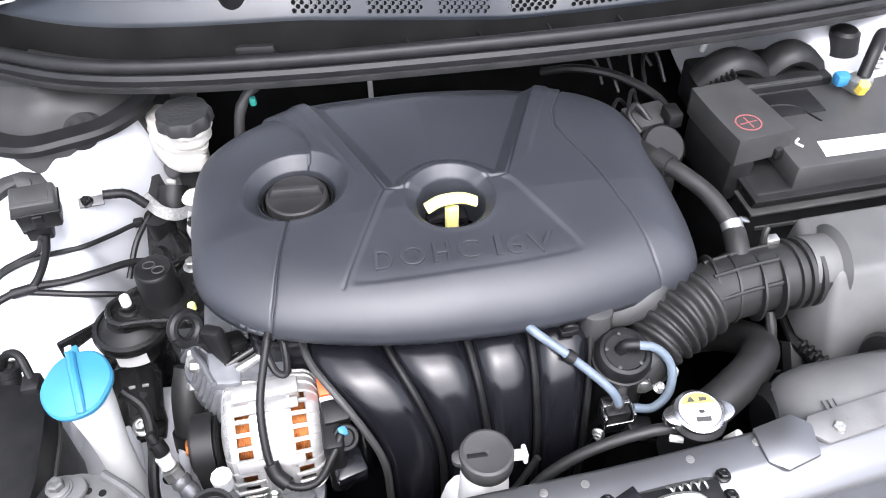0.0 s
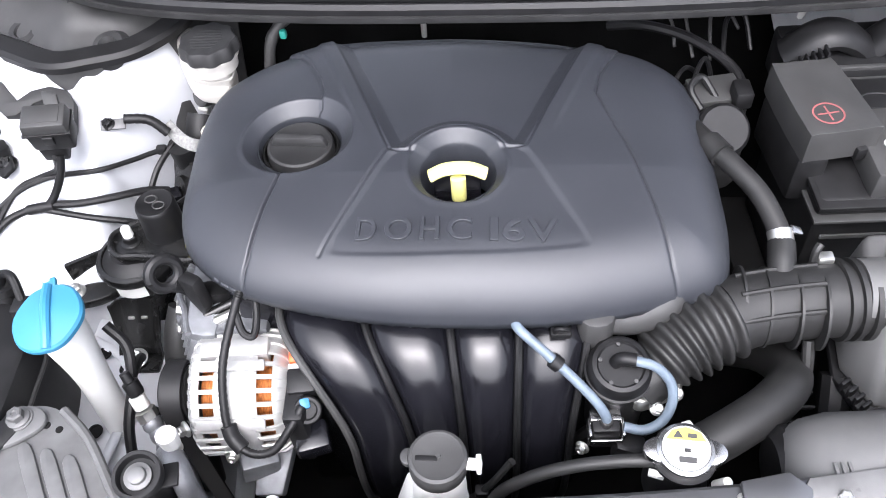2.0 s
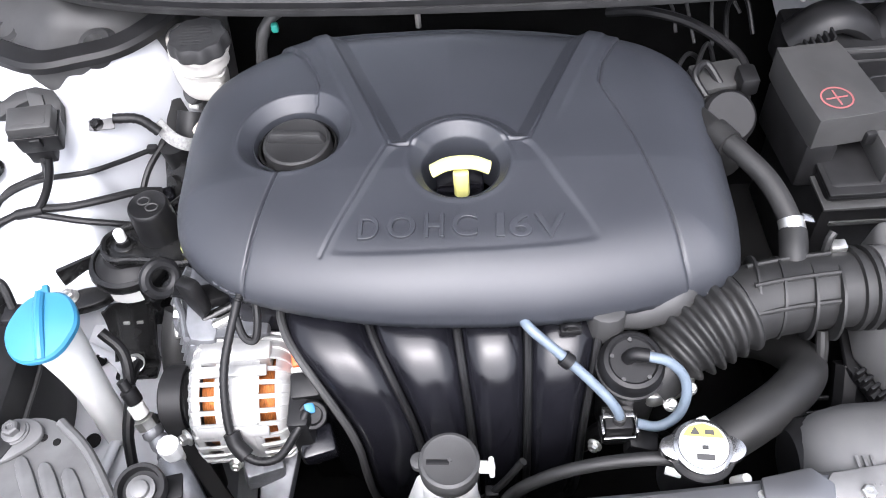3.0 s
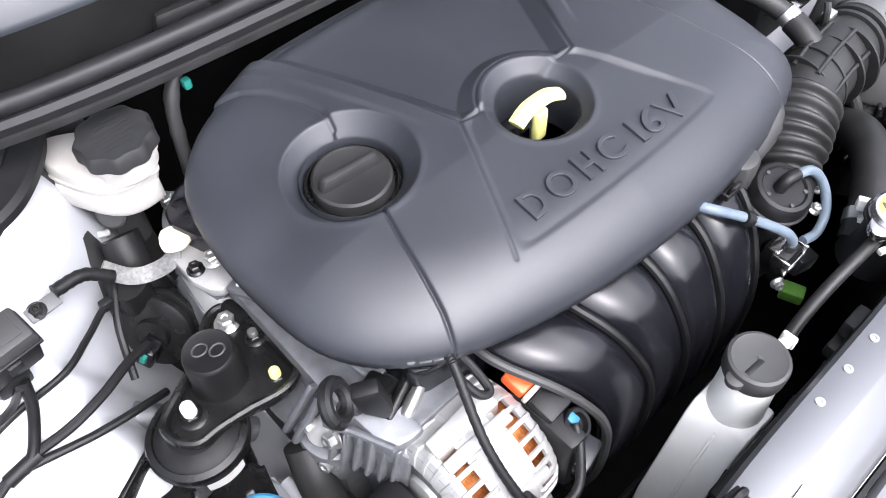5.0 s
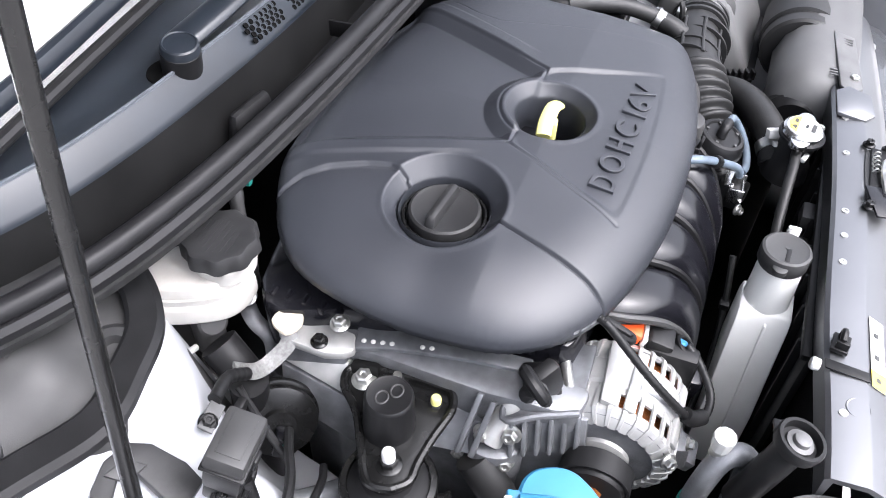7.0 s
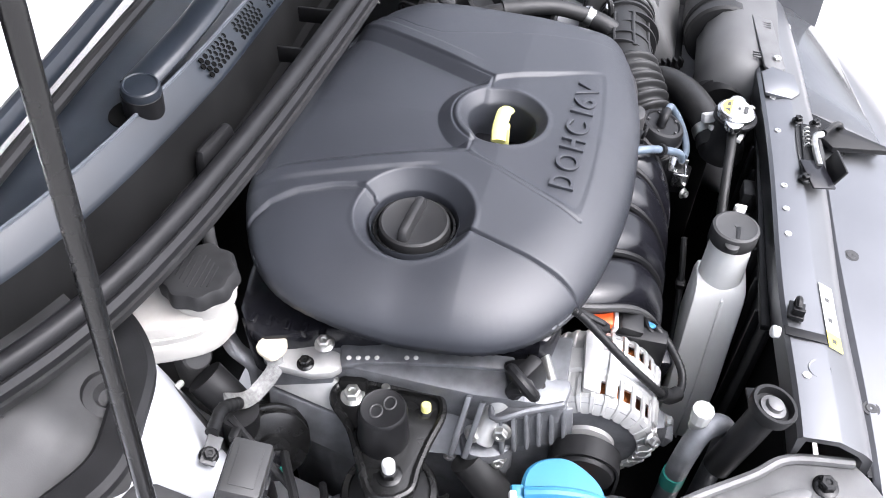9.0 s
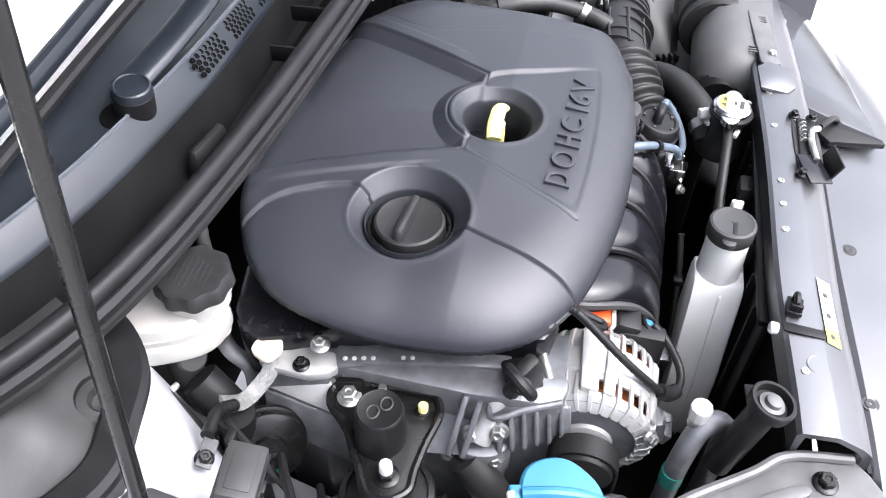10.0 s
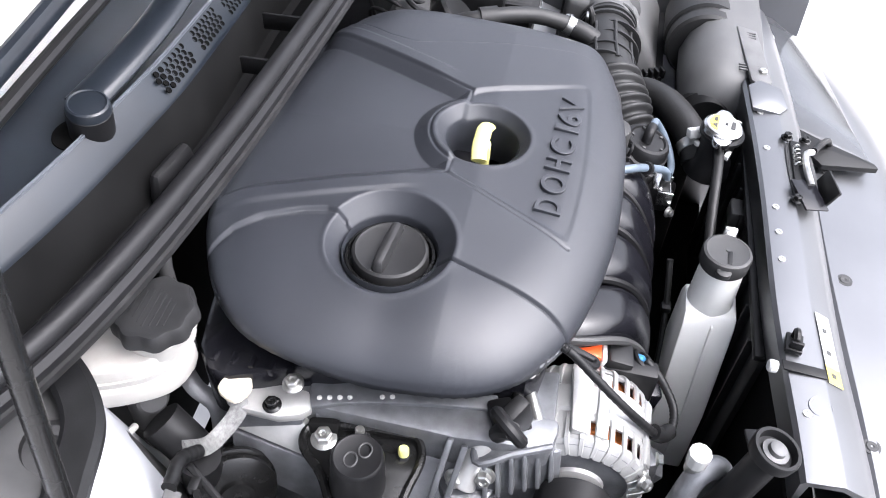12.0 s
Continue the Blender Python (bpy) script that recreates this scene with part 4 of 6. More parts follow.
def mount_bracket():
    """The pressed front bracket: a hollow plate with raised edges, narrowing to its foot."""
    bm = bmesh.new()
    rows = []
    for j in range(9):
        u = j / 8
        half = 0.031 - 0.008 * u + 0.004 * smooth01((u - 0.75) / 0.25)
        row = []
        for i in range(15):
            s = -1 + 2 * i / 14
            rim = 0.009 * smooth01((abs(s) - 0.7) / 0.15) - 0.004 * (1 - abs(s))
            row.append(bm.verts.new((-0.3905 + s * half, -0.012 - 0.04 * u ** 1.3 - rim * (1 - 0.5 * u), 0.726 - 0.056 * u)))
        rows.append(row)
    for a, b in zip(rows, rows[1:]):
        for i in range(14):
            bm.faces.new((a[i], a[i + 1], b[i + 1], b[i]))
    bmesh.ops.recalc_face_normals(bm, faces=bm.faces)
    bmesh.ops.solidify(bm, geom=bm.faces[:], thickness=0.004)
    return bm


part("front_bracket", mount_bracket(), M_IRON, mount, "glossy black pressed bracket", sharp=60)
for dx in (-0.008, 0.008):
    part("bracket_slot", box((-0.3905 + dx, -0.0225, 0.705), (0.008, 0.003, 0.004), 0.001, (-25, 0, 0)), M_STEEL, mount)
part("front_foot", box((-0.39, -0.058, 0.663), (0.05, 0.035, 0.008), 0.003, (-10, 0, 0)), M_IRON, mount)
bolt(mount, (-0.392, -0.06, 0.674), (0, -0.3, 1), r=0.0085)
# wrapped label
bm = bmesh.new()
rows = []
for i in range(11):
    a = radians(-118 + 5.2 * i)
    rows.append([bm.verts.new((CUP[0] + 0.0413 * math.cos(a), CUP[1] + 0.0413 * math.sin(a), z)) for z in (0.729, 0.748)])
for a, b in zip(rows, rows[1:]):
    bm.faces.new((a[0], b[0], b[1], a[1]))
part("label_sticker", bm, M_PAPER, mount, "white paper label")

# black looped bracket by the cover's corner
loop = thing("cable_bracket", "black plastic looped bracket beside the engine cover", "bracket", (-0.3, -0.078, 0.8))
LN = V(0.6, -0.57, 0.4).normalized()
LU = LN.cross(V(0, 0, 1)).normalized()
LW = LN.cross(LU)
LC = V(-0.299, -0.074, 0.852)
part("ring", tube([LC + (LU * math.cos(a) + LW * math.sin(a)) * 0.0155 for a in [i * math.pi / 6 for i in range(13)]], 0.0062, 10, 4), M_BLACK, loop)
part("stem", tube([LC + LW * 0.014, (-0.287, -0.07, 0.825), (-0.278, -0.065, 0.8)], 0.0085, 10, 5), M_BLACK, loop)
part("plug_body", slab([(-0.29, -0.076, 0.845), (-0.268, -0.09, 0.85), (-0.262, -0.097, 0.815), (-0.268, -0.094, 0.8), (-0.284, -0.08, 0.815)], (0.008, 0.014, 0.0), 0.005), M_BLACK, loop)

# ---- round vacuum pump and its pipes ----
pump = thing("vacuum_pump", "round black vacuum pump with a moulded plug", "pump", (-0.359, 0.162, 0.7))
ax = V(-0.75, -0.55, 0.45).normalized()
part("drum", lathe(V(-0.335, 0.18, 0.722), ax, [(0, 0.034), (0.012, 0.036), (0.014, 0.041), (0.017, 0.042), (0.02, 0.041), (0.021, 0.0375), (0.026, 0.037), (0.028, 0.0395), (0.032, 0.039), (0.034, 0.034), (0.036, 0.018), (0.042, 0.017), (0.043, 0)], 44), M_IRON, pump)
part("plug", box((-0.375, 0.15, 0.733), (0.02, 0.018, 0.026), 0.003, (20, 10, 30)), M_GLOSSY, pump)
part("teal_clip", box((-0.383, 0.142, 0.74), (0.006, 0.006, 0.01), 0.001, (20, 10, 30)), M_TEAL, pump)
part("stay", tube([(-0.365, 0.195, 0.79), (-0.385, 0.16, 0.775), (-0.4, 0.125, 0.745)], 0.004, 8, 5), M_BLACK, pump)

# ---- connector box on the inner wing ----
conn = thing("relay_box", "black plastic relay box on a cable over the inner wing", "relay box", (-0.466, 0.12, 0.86))
RB = pose(-0.466, 0.122, 0.885, 14, 4, 8)
def at_rb(bm):
    bm.transform(RB)
    return bm
part("body", at_rb(box((0, 0, -0.006), (0.047, 0.031, 0.036), 0.004, taper=1.06)), M_BLACK, conn)
relay_lid = part("lid", at_rb(box((0, 0, 0.017), (0.052, 0.034, 0.016), 0.003, taper=0.93)), M_GREYPL, conn)
part("lid_rim", at_rb(box((0, 0, 0.0085), (0.054, 0.036, 0.003), 0.001)), M_BLACK, conn)
part("latch", at_rb(box((0.0, -0.018, 0.0), (0.012, 0.005, 0.014), 0.0015)), M_BLACK, relay_lid)
part("lid_panel", at_rb(box((0, 0, 0.0252), (0.036, 0.02, 0.001), 0.0004)), M_GREYPL, relay_lid)
part("foot", at_rb(box((-0.006, 0, -0.034), (0.03, 0.03, 0.026), 0.004)), M_BLACK, conn)
part("cable", tube([(-0.468, 0.116, 0.848), (-0.475, 0.108, 0.825), (-0.488, 0.1, 0.802), (-0.5, 0.092, 0.789), (-0.512, 0.087, 0.785)], 0.005, 12, 6), M_BLACK, conn)
part("thin_cable", tube([(-0.473, 0.112, 0.848), (-0.49, 0.125, 0.815), (-0.517, 0.125, 0.803), (-0.542, 0.106, 0.799), (-0.57, 0.06, 0.77), (-0.6, 0.0, 0.73)], 0.0036, 10, 6), M_BLACK, conn)
part("tab", box((-0.487, 0.128, 0.852), (0.018, 0.014, 0.006), 0.002, (20, 0, 20)), M_BLACK, conn)
bolt(conn, (-0.489, 0.124, 0.855), (0, -0.5, 1), 0.004, M_IRON)
strip_plate = thing("wing_bracket", "dark grey stepped bracket strip on the inner wing", "bracket", (-0.52, 0.2, 0.84))
part("strip", slab([(-0.59, 0.224, 0.882), (-0.572, 0.197, 0.86), (-0.558, 0.186, 0.852), (-0.545, 0.187, 0.852), (-0.523, 0.2, 0.859), (-0.507, 0.206, 0.862), (-0.497, 0.198, 0.857), (-0.504, 0.168, 0.84), (-0.496, 0.155, 0.832), (-0.475, 0.155, 0.832), (-0.47, 0.172, 0.842), (-0.472, 0.2, 0.858), (-0.482, 0.214, 0.867), (-0.504, 0.219, 0.87), (-0.528, 0.214, 0.868), (-0.545, 0.204, 0.862), (-0.556, 0.215, 0.87), (-0.572, 0.236, 0.885)], (0, 0.004, -0.012), 0.0015), M_DUSTY, strip_plate)
part("step_plate", slab([(-0.514, 0.212, 0.869), (-0.494, 0.208, 0.866), (-0.489, 0.192, 0.857), (-0.509, 0.196, 0.86)], (0, 0.002, -0.004), 0.001), M_GREYPL, strip_plate, "worn grey step")

wire = thing("wing_wire", "thin black cable across the inner wing", "cable", (-0.5, 0.05, 0.75))
part("wire", tube([(-0.35, 0.18, 0.775), (-0.378, 0.185, 0.785), (-0.41, 0.158, 0.795), (-0.442, 0.132, 0.805), (-0.489, 0.127, 0.804), (-0.517, 0.121, 0.801), (-0.542, 0.104, 0.798), (-0.58, 0.07, 0.78)], 0.0034, 10, 8), M_BLACK, wire)
part("clip", box((-0.38, 0.184, 0.787), (0.014, 0.01, 0.012), 0.003), M_BLACK, wire)
harness = thing("wing_harness", "taped black harness lying on the inner wing", "cable", (-0.5, 0.09, 0.78))
part("harness", tube([(-0.372, 0.142, 0.755), (-0.395, 0.128, 0.77), (-0.43, 0.106, 0.782), (-0.465, 0.096, 0.785), (-0.502, 0.093, 0.787), (-0.53, 0.087, 0.784), (-0.56, 0.07, 0.775), (-0.6, 0.02, 0.745)], 0.0048, 10, 8), M_RUBBER, harness)
part("branch", tube([(-0.385, 0.1, 0.735), (-0.41, 0.088, 0.757), (-0.45, 0.083, 0.772), (-0.49, 0.087, 0.78), (-0.512, 0.089, 0.785)], 0.004, 10, 8), M_BLACK, harness)
part("tape", tube([(-0.495, 0.092, 0.7865), (-0.512, 0.0895, 0.786), (-0.526, 0.0875, 0.785)], 0.0066, 12, 6), M_RUBBER, harness)

# ground strap
strap = thing("ground_strap", "braided ground strap bolted to the inner wing", "ground strap", (-0.37, 0.17, 0.82))
part("braid", tube([(-0.302, 0.172, 0.823), (-0.312, 0.168, 0.808), (-0.332, 0.178, 0.797), (-0.35, 0.184, 0.803), (-0.366, 0.193, 0.822)], 0.0085, 10, 8, flat=0.25), M_BRAID, strap)
part("sleeve", tube([(-0.362, 0.183, 0.816), (-0.382, 0.187, 0.835), (-0.41, 0.183, 0.842)], 0.0062, 12, 10, rad=lambda t: 1 + 0.06 * math.sin(t * 45)), M_BLACK, strap)
part("lug", box((-0.424, 0.178, 0.838), (0.03, 0.014, 0.003), 0.001, (28, 6, 10)), M_BRACKET, strap)
bolt(strap, (-0.43, 0.178, 0.838), (0, -0.4, 1), 0.006, M_IRON)
part("tape_flag", prism(rounded([(-0.315, 0.168), (-0.3, 0.158), (-0.285, 0.165), (-0.284, 0.18), (-0.305, 0.188)], 3), 0.822, 0.829, 0.002), M_CREAM, strap, "cream tape end")

# ---- brake fluid reservoir ----
res = thing("brake_fluid_reservoir", "translucent white brake reservoir with a scalloped black cap", "reservoir", (-0.3, 0.24, 0.79))
part("tank", prism(rounded([(-0.274, 0.224), (-0.29, 0.216), (-0.314, 0.22), (-0.335, 0.24), (-0.352, 0.285), (-0.335, 0.31), (-0.285, 0.275)], 5), 0.856, 0.884, 0.006, 3), M_OLDWHITE, res)
part("lower_lobe", prism(rounded([(-0.277, 0.222), (-0.292, 0.212), (-0.318, 0.217), (-0.338, 0.24), (-0.356, 0.285), (-0.338, 0.312), (-0.286, 0.275)], 5), 0.832, 0.860, 0.011, 4), M_OLDWHITE, res)
part("lobe_seam", prism(rounded([(-0.272, 0.222), (-0.289, 0.214), (-0.316, 0.218), (-0.337, 0.24), (-0.354, 0.285), (-0.336, 0.312), (-0.283, 0.276)], 5), 0.866, 0.8685, 0.001, 2), M_OLDWHITE, res)
part("neck", lathe((-0.294, 0.234, 0.878), (0, 0, 1), [(0, 0.029), (0.025, 0.029)], 32), M_OLDWHITE, res)
part("side_plug", lathe((-0.322, 0.246, 0.822), (-0.5, -0.6, 0.4), [(0, 0.014), (0.012, 0.0145), (0.014, 0.012), (0.014, 0)], 20), M_GREYPL, res)
part("pin", cyl((-0.335, 0.262, 0.783), (-0.347, 0.262, 0.789), 0.0035), M_PAPER, res, "white pin")
part("cap_collar", lathe((-0.294, 0.234, 0.893), (0, 0, 1), [(0, 0.031), (0.001, 0.033), (0.005, 0.033), (0.006, 0.031)], 40), M_OLDWHITE, res)
res_cap = part("cap", lathe((-0.294, 0.234, 0.899), (0, 0, 1), [(0, 0.034), (0.002, 0.0355), (0.014, 0.035), (0.018, 0.0325), (0.0185, 0.029), (0.0178, 0.027), (0.0178, 0)], 72, lambda a: 1 + 0.045 * math.cos(9 * a)), M_DUSTY, res, "scalloped black cap with worn raised print")
for k in range(7):
    part("print_bar", box((-0.292 - 0.001 * k, 0.251 - 0.0056 * k, 0.9168), (0.04 - 0.005 * abs(k - 3), 0.0015, 0.0008), 0.0002), M_DUSTY, res_cap)
part("stem", cyl((-0.312, 0.262, 0.76), (-0.312, 0.262, 0.85), 0.016), M_GREYPL, res)
part("drain_cup", cyl((-0.335, 0.235, 0.775), (-0.338, 0.215, 0.79), 0.012), M_GREYPL, res)


# ---- washer filler ----
washer = thing("washer_filler", "bright blue washer cap on a white filler neck", "washer filler", (-0.4, -0.125, 0.62))
part("neck", tube([(-0.403, -0.123, 0.848), (-0.403, -0.122, 0.8), (-0.403, -0.124, 0.74), (-0.4, -0.135, 0.66), (-0.398, -0.14, 0.6)], 0.0265, 24, 6, rad=lambda t: 1 - 0.35 * smooth01(t * 1.6)), M_WHITE, washer)
CAPM = pose(-0.404, -0.126, 0.852, 10, -6, 18)
bm = lathe((0, 0, 0), (0, 0, 1), [(-0.006, 0.033), (-0.004, 0.0355), (0.002, 0.036), (0.005, 0.034), (0.0065, 0.026), (0.009, 0.01), (0.01, 0)], 60, lambda a: 1 + 0.045 * math.cos(2 * a) + 0.012 * math.cos(6 * a))
bm.transform(CAPM)
washer_cap = part("cap", bm, M_BLUE, washer)
bm = tube([(-0.004, -0.034, 0.004), (0.0, -0.015, 0.0095), (0.003, 0.01, 0.0105), (0.005, 0.034, 0.005)], 0.005, 10, 6)
bm.transform(CAPM)
part("grip_ridge", bm, M_BLUE, washer_cap)
bm = box((0.006, 0.038, 0.001), (0.014, 0.012, 0.006), 0.002)
bm.transform(CAPM)
part("tab", bm, M_BLUE, washer_cap)
bm = box((0.004, 0.043, 0.0015), (0.007, 0.006, 0.006), 0.001)
bm.transform(CAPM)
part("tab_tip", bm, M_PAPER, washer_cap, "worn white tab tip")
wharn = thing("washer_harness", "taped black cable beside the washer neck", "cable", (-0.37, -0.15, 0.6))
part("harness", tube([(-0.385, -0.085, 0.78), (-0.365, -0.1, 0.76), (-0.362, -0.13, 0.73), (-0.366, -0.17, 0.7), (-0.36, -0.21, 0.66), (-0.355, -0.24, 0.6)], 0.006, 10, 7), M_BLACK, wharn)
part("branch", tube([(-0.362, -0.12, 0.735), (-0.37, -0.09, 0.715), (-0.38, -0.07, 0.69)], 0.006, 10, 6), M_BLACK, wharn)

# ---- headlamp bracket plate and the box beside it ----
lamp_plate = thing("headlamp_bracket", "grey ribbed steel bracket plate over the headlamp", "bracket", (-0.38, -0.28, 0.7))
plate = [(-0.455, -0.215), (-0.425, -0.192), (-0.392, -0.198), (-0.355, -0.232), (-0.312, -0.292), (-0.285, -0.325), (-0.275, -0.385), (-0.35, -0.42), (-0.46, -0.36), (-0.48, -0.28)]
part("plate", prism(rounded(plate, 4), 0.79, 0.797, 0.003), M_BRACKET, lamp_plate)
part("post", cyl((-0.40, -0.30, 0.5), (-0.40, -0.30, 0.792), 0.04), M_DARK, lamp_plate)
for k in range(3):
    a = V(-0.416 + 0.024 * k, -0.238 - 0.007 * k, 0.797)
    part("pressed_rib", prism(rounded([(-0.006, 0.0), (0.006, 0.0), (0.007, -0.05), (0.006, -0.1), (-0.006, -0.1), (-0.007, -0.05)], 3), 0.0, 0.005, 0.002, m=pose(a.x, a.y, a.z - 0.001, 0, 0, 30)), M_BRACKET, lamp_plate)
for x, y in ((-0.402, -0.214), (-0.388, -0.219)):
    part("plate_hole", lathe((x, y, 0.7968), (0, 0, 1), [(0, 0.004), (0.0008, 0.0036), (0.0008, 0.0)], 14), M_DARK, lamp_plate)
part("top_layer", prism(rounded([(-0.45, -0.222), (-0.43, -0.196), (-0.408, -0.2), (-0.402, -0.216), (-0.42, -0.232), (-0.442, -0.24)], 4), 0.7972, 0.8035, 0.002), M_BRACKET, lamp_plate)
part("washer", lathe((-0.428, -0.21, 0.8035), (0, 0, 1), [(0, 0.0135), (0.0015, 0.0135), (0.002, 0.012), (0.002, 0.0)], 28), M_BRACKET, lamp_plate)
part("rolled_edge", tube([(-0.388, -0.2, 0.8), (-0.353, -0.233, 0.8), (-0.312, -0.292, 0.8), (-0.287, -0.325, 0.8), (-0.277, -0.383, 0.8)], 0.005, 8, 5), M_BRACKET, lamp_plate)
bolt(lamp_plate, (-0.428, -0.21, 0.8055), r=0.008, mat=M_BRACKET)
bolt(lamp_plate, (-0.306, -0.357, 0.797), r=0.008, mat=M_IRON)
part("black_arm", tube([(-0.43, -0.205, 0.802), (-0.45, -0.24, 0.803), (-0.49, -0.27, 0.8)], 0.012, 10, 6, flat=0.4), M_BLACK, lamp_plate)

hbox = thing("headlamp_housing", "dark grey plastic headlamp housing with connectors", "headlamp", (-0.52, -0.14, 0.6))
part("shell", prism(rounded([(-0.6, -0.05), (-0.5, -0.058), (-0.462, -0.085), (-0.455, -0.15), (-0.462, -0.22), (-0.52, -0.26), (-0.62, -0.25)], 4), 0.62, 0.795, 0.008), M_BLACK, hbox)
part("seam", prism(rounded([(-0.602, -0.048), (-0.5, -0.056), (-0.459, -0.083), (-0.452, -0.15), (-0.459, -0.222), (-0.52, -0.262), (-0.622, -0.252)], 4), 0.752, 0.757, 0.001), M_GREYPL, hbox)
part("socket", lathe((-0.505, -0.055, 0.775), (0, 0.4, 1), [(0, 0.013), (0.02, 0.013), (0.022, 0.016), (0.03, 0.016), (0.031, 0.011), (0.022, 0.009), (0.022, 0)], 24), M_BLACK, hbox)
part("plug", box((-0.475, -0.07, 0.79), (0.02, 0.024, 0.03), 0.004), M_BLACK, hbox)
part("lead", tube([(-0.475, -0.065, 0.8), (-0.485, -0.045, 0.82), (-0.505, -0.035, 0.81), (-0.52, -0.035, 0.77)], 0.005, 10, 6), M_BLACK, hbox)

# ---- air-conditioning line and drier ----
ac = thing("air_conditioning_pipe", "bent aluminium pipe with a white service port cap", "pipe", (-0.268, -0.242, 0.5))
part("pipe", tube([(-0.289, -0.234, 0.55), (-0.289, -0.235, 0.71), (-0.286, -0.238, 0.768), (-0.273, -0.247, 0.793), (-0.262, -0.262, 0.795), (-0.256, -0.274, 0.775), (-0.254, -0.278, 0.73), (-0.253, -0.278, 0.62)], 0.011, 16, 7), M_ALLOY, ac)
part("port", cyl((-0.269, -0.242, 0.795), (-0.269, -0.242, 0.812), 0.008), M_STEEL, ac)
part("port_cap", lathe((-0.269, -0.242, 0.808), (0, 0, 1), [(0, 0.009), (0.011, 0.0095), (0.013, 0.0103), (0.017, 0.0098), (0.018, 0.007), (0.0185, 0)], 30, lambda a: 1 + 0.03 * math.cos(10 * a)), M_PAPER, ac, "white ribbed port cap")
part("green_band", cyl((-0.2885, -0.235, 0.715), (-0.2885, -0.235, 0.738), 0.0118), M_TEAL, ac, "green band")
part("second_port", tube([(-0.335, -0.17, 0.72), (-0.32, -0.19, 0.7), (-0.318, -0.215, 0.67), (-0.322, -0.24, 0.6)], 0.0105, 12, 6, rad=lambda t: 1 + 0.12 * math.sin(t * 40)), M_ALLOY, ac)
part("second_cap", cyl((-0.344, -0.158, 0.728), (-0.348, -0.152, 0.742), 0.0088), M_PAPER, ac, "white port cap")
part("fitting_nut", lathe((-0.338, -0.166, 0.716), (-0.35, 0.45, 0.8), [(0, 0.009), (0.001, 0.0115), (0.012, 0.0115), (0.013, 0.009)], 6), M_STEEL, ac, "bright hexagonal fitting")
part("pressure_sensor", lathe((-0.347, -0.15, 0.742), (-0.35, 0.45, 0.8), [(0, 0.008), (0.004, 0.009), (0.016, 0.009), (0.017, 0.006), (0.028, 0.0055), (0.028, 0)], 20), M_BLACK, ac, "black pressure sensor plug")
part("pipe_block", box((-0.215, -0.21, 0.7), (0.04, 0.03, 0.03), 0.004, (0, 10, 20)), M_ALLOY, ac)
drier = thing("bonnet_stop", "black rubber-ringed stop with a steel centre", "bonnet stop", (-0.272, -0.294, 0.78))
part("stem", tube([(-0.285, -0.27, 0.76), (-0.28, -0.282, 0.81), (-0.272, -0.293, 0.848)], 0.014, 16, 6), M_BLACK, drier)
part("ring", lathe((-0.272, -0.293, 0.842), (0.05, -0.2, 1), [(0, 0.013), (0.006, 0.0205), (0.016, 0.0215), (0.018, 0.0205), (0.018, 0.0175), (0.01, 0.016), (0.01, 0)], 36), M_RUBBER, drier)
part("centre", lathe((-0.2716, -0.2955, 0.853), (0.05, -0.2, 1), [(0, 0.012), (0.002, 0.012), (0.003, 0.008), (0.007, 0.0075), (0.008, 0.006), (0.008, 0)], 24), M_BRACKET, drier)
part("tab", box((-0.258, -0.289, 0.838), (0.03, 0.022, 0.004), 0.001, (0, 0, 10)), M_BLACK, drier)

# ---- alternator ----
AY, AZ, AR = -0.146, 0.738, 0.066
alt = thing("alternator", "bright cast aluminium alternator with copper windings", "alternator", (-0.22, AY, 0.64))
X = (1, 0, 0)
part("winding", lathe((-0.266, AY, AZ), X, [(0, 0.03), (0.004, 0.05), (0.086, 0.05), (0.09, 0.03)], 48), M_COPPER, alt, "copper windings")


def alternator_shell(x):
    """Radius of the cast shell along its length."""
    return float(np.interp(x, [-0.29, -0.286, -0.28, -0.272, -0.246, -0.242, -0.214, -0.21, -0.186, -0.178, -0.172], [0.05, 0.06, 0.066, 0.0655, 0.0655, 0.068, 0.068, 0.0655, 0.063, 0.057, 0.045]))


bm = bmesh.new()
xs = [-0.29, -0.286, -0.28, -0.272, -0.268, -0.255, -0.246, -0.242, -0.228, -0.214, -0.21, -0.206, -0.188, -0.184, -0.178, -0.172]
NS = 30
rows = []
for x in xs:
    r = alternator_shell(x)
    rows.append([])
    for i in range(NS):
        for f in (0.0, 0.27, 0.32, 0.95):
            a = 2 * math.pi * (i + f) / NS
            rr = r + (0.0024 if f < 0.3 and (x < -0.246 or -0.21 < x) else 0)
            rows[-1].append(bm.verts.new((-0.172 + (x + 0.172) * 0.88, AY + rr * math.cos(a), AZ + rr * math.sin(a))))
n = NS * 4
for k, (a, b) in enumerate(zip(rows, rows[1:])):
    xm = (xs[k] + xs[k + 1]) / 2
    for i in range(n):
        if i % 4 == 2 and n * 0.22 < i < n * 0.62 and (-0.272 < xm < -0.254 or -0.208 < xm < -0.186):
            continue
        bm.faces.new((a[i], a[(i + 1) % n], b[(i + 1) % n], b[i]))
bmesh.ops.recalc_face_normals(bm, faces=bm.faces)
bmesh.ops.solidify(bm, geom=bm.faces[:], thickness=0.0035)
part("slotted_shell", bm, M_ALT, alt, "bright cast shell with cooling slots")
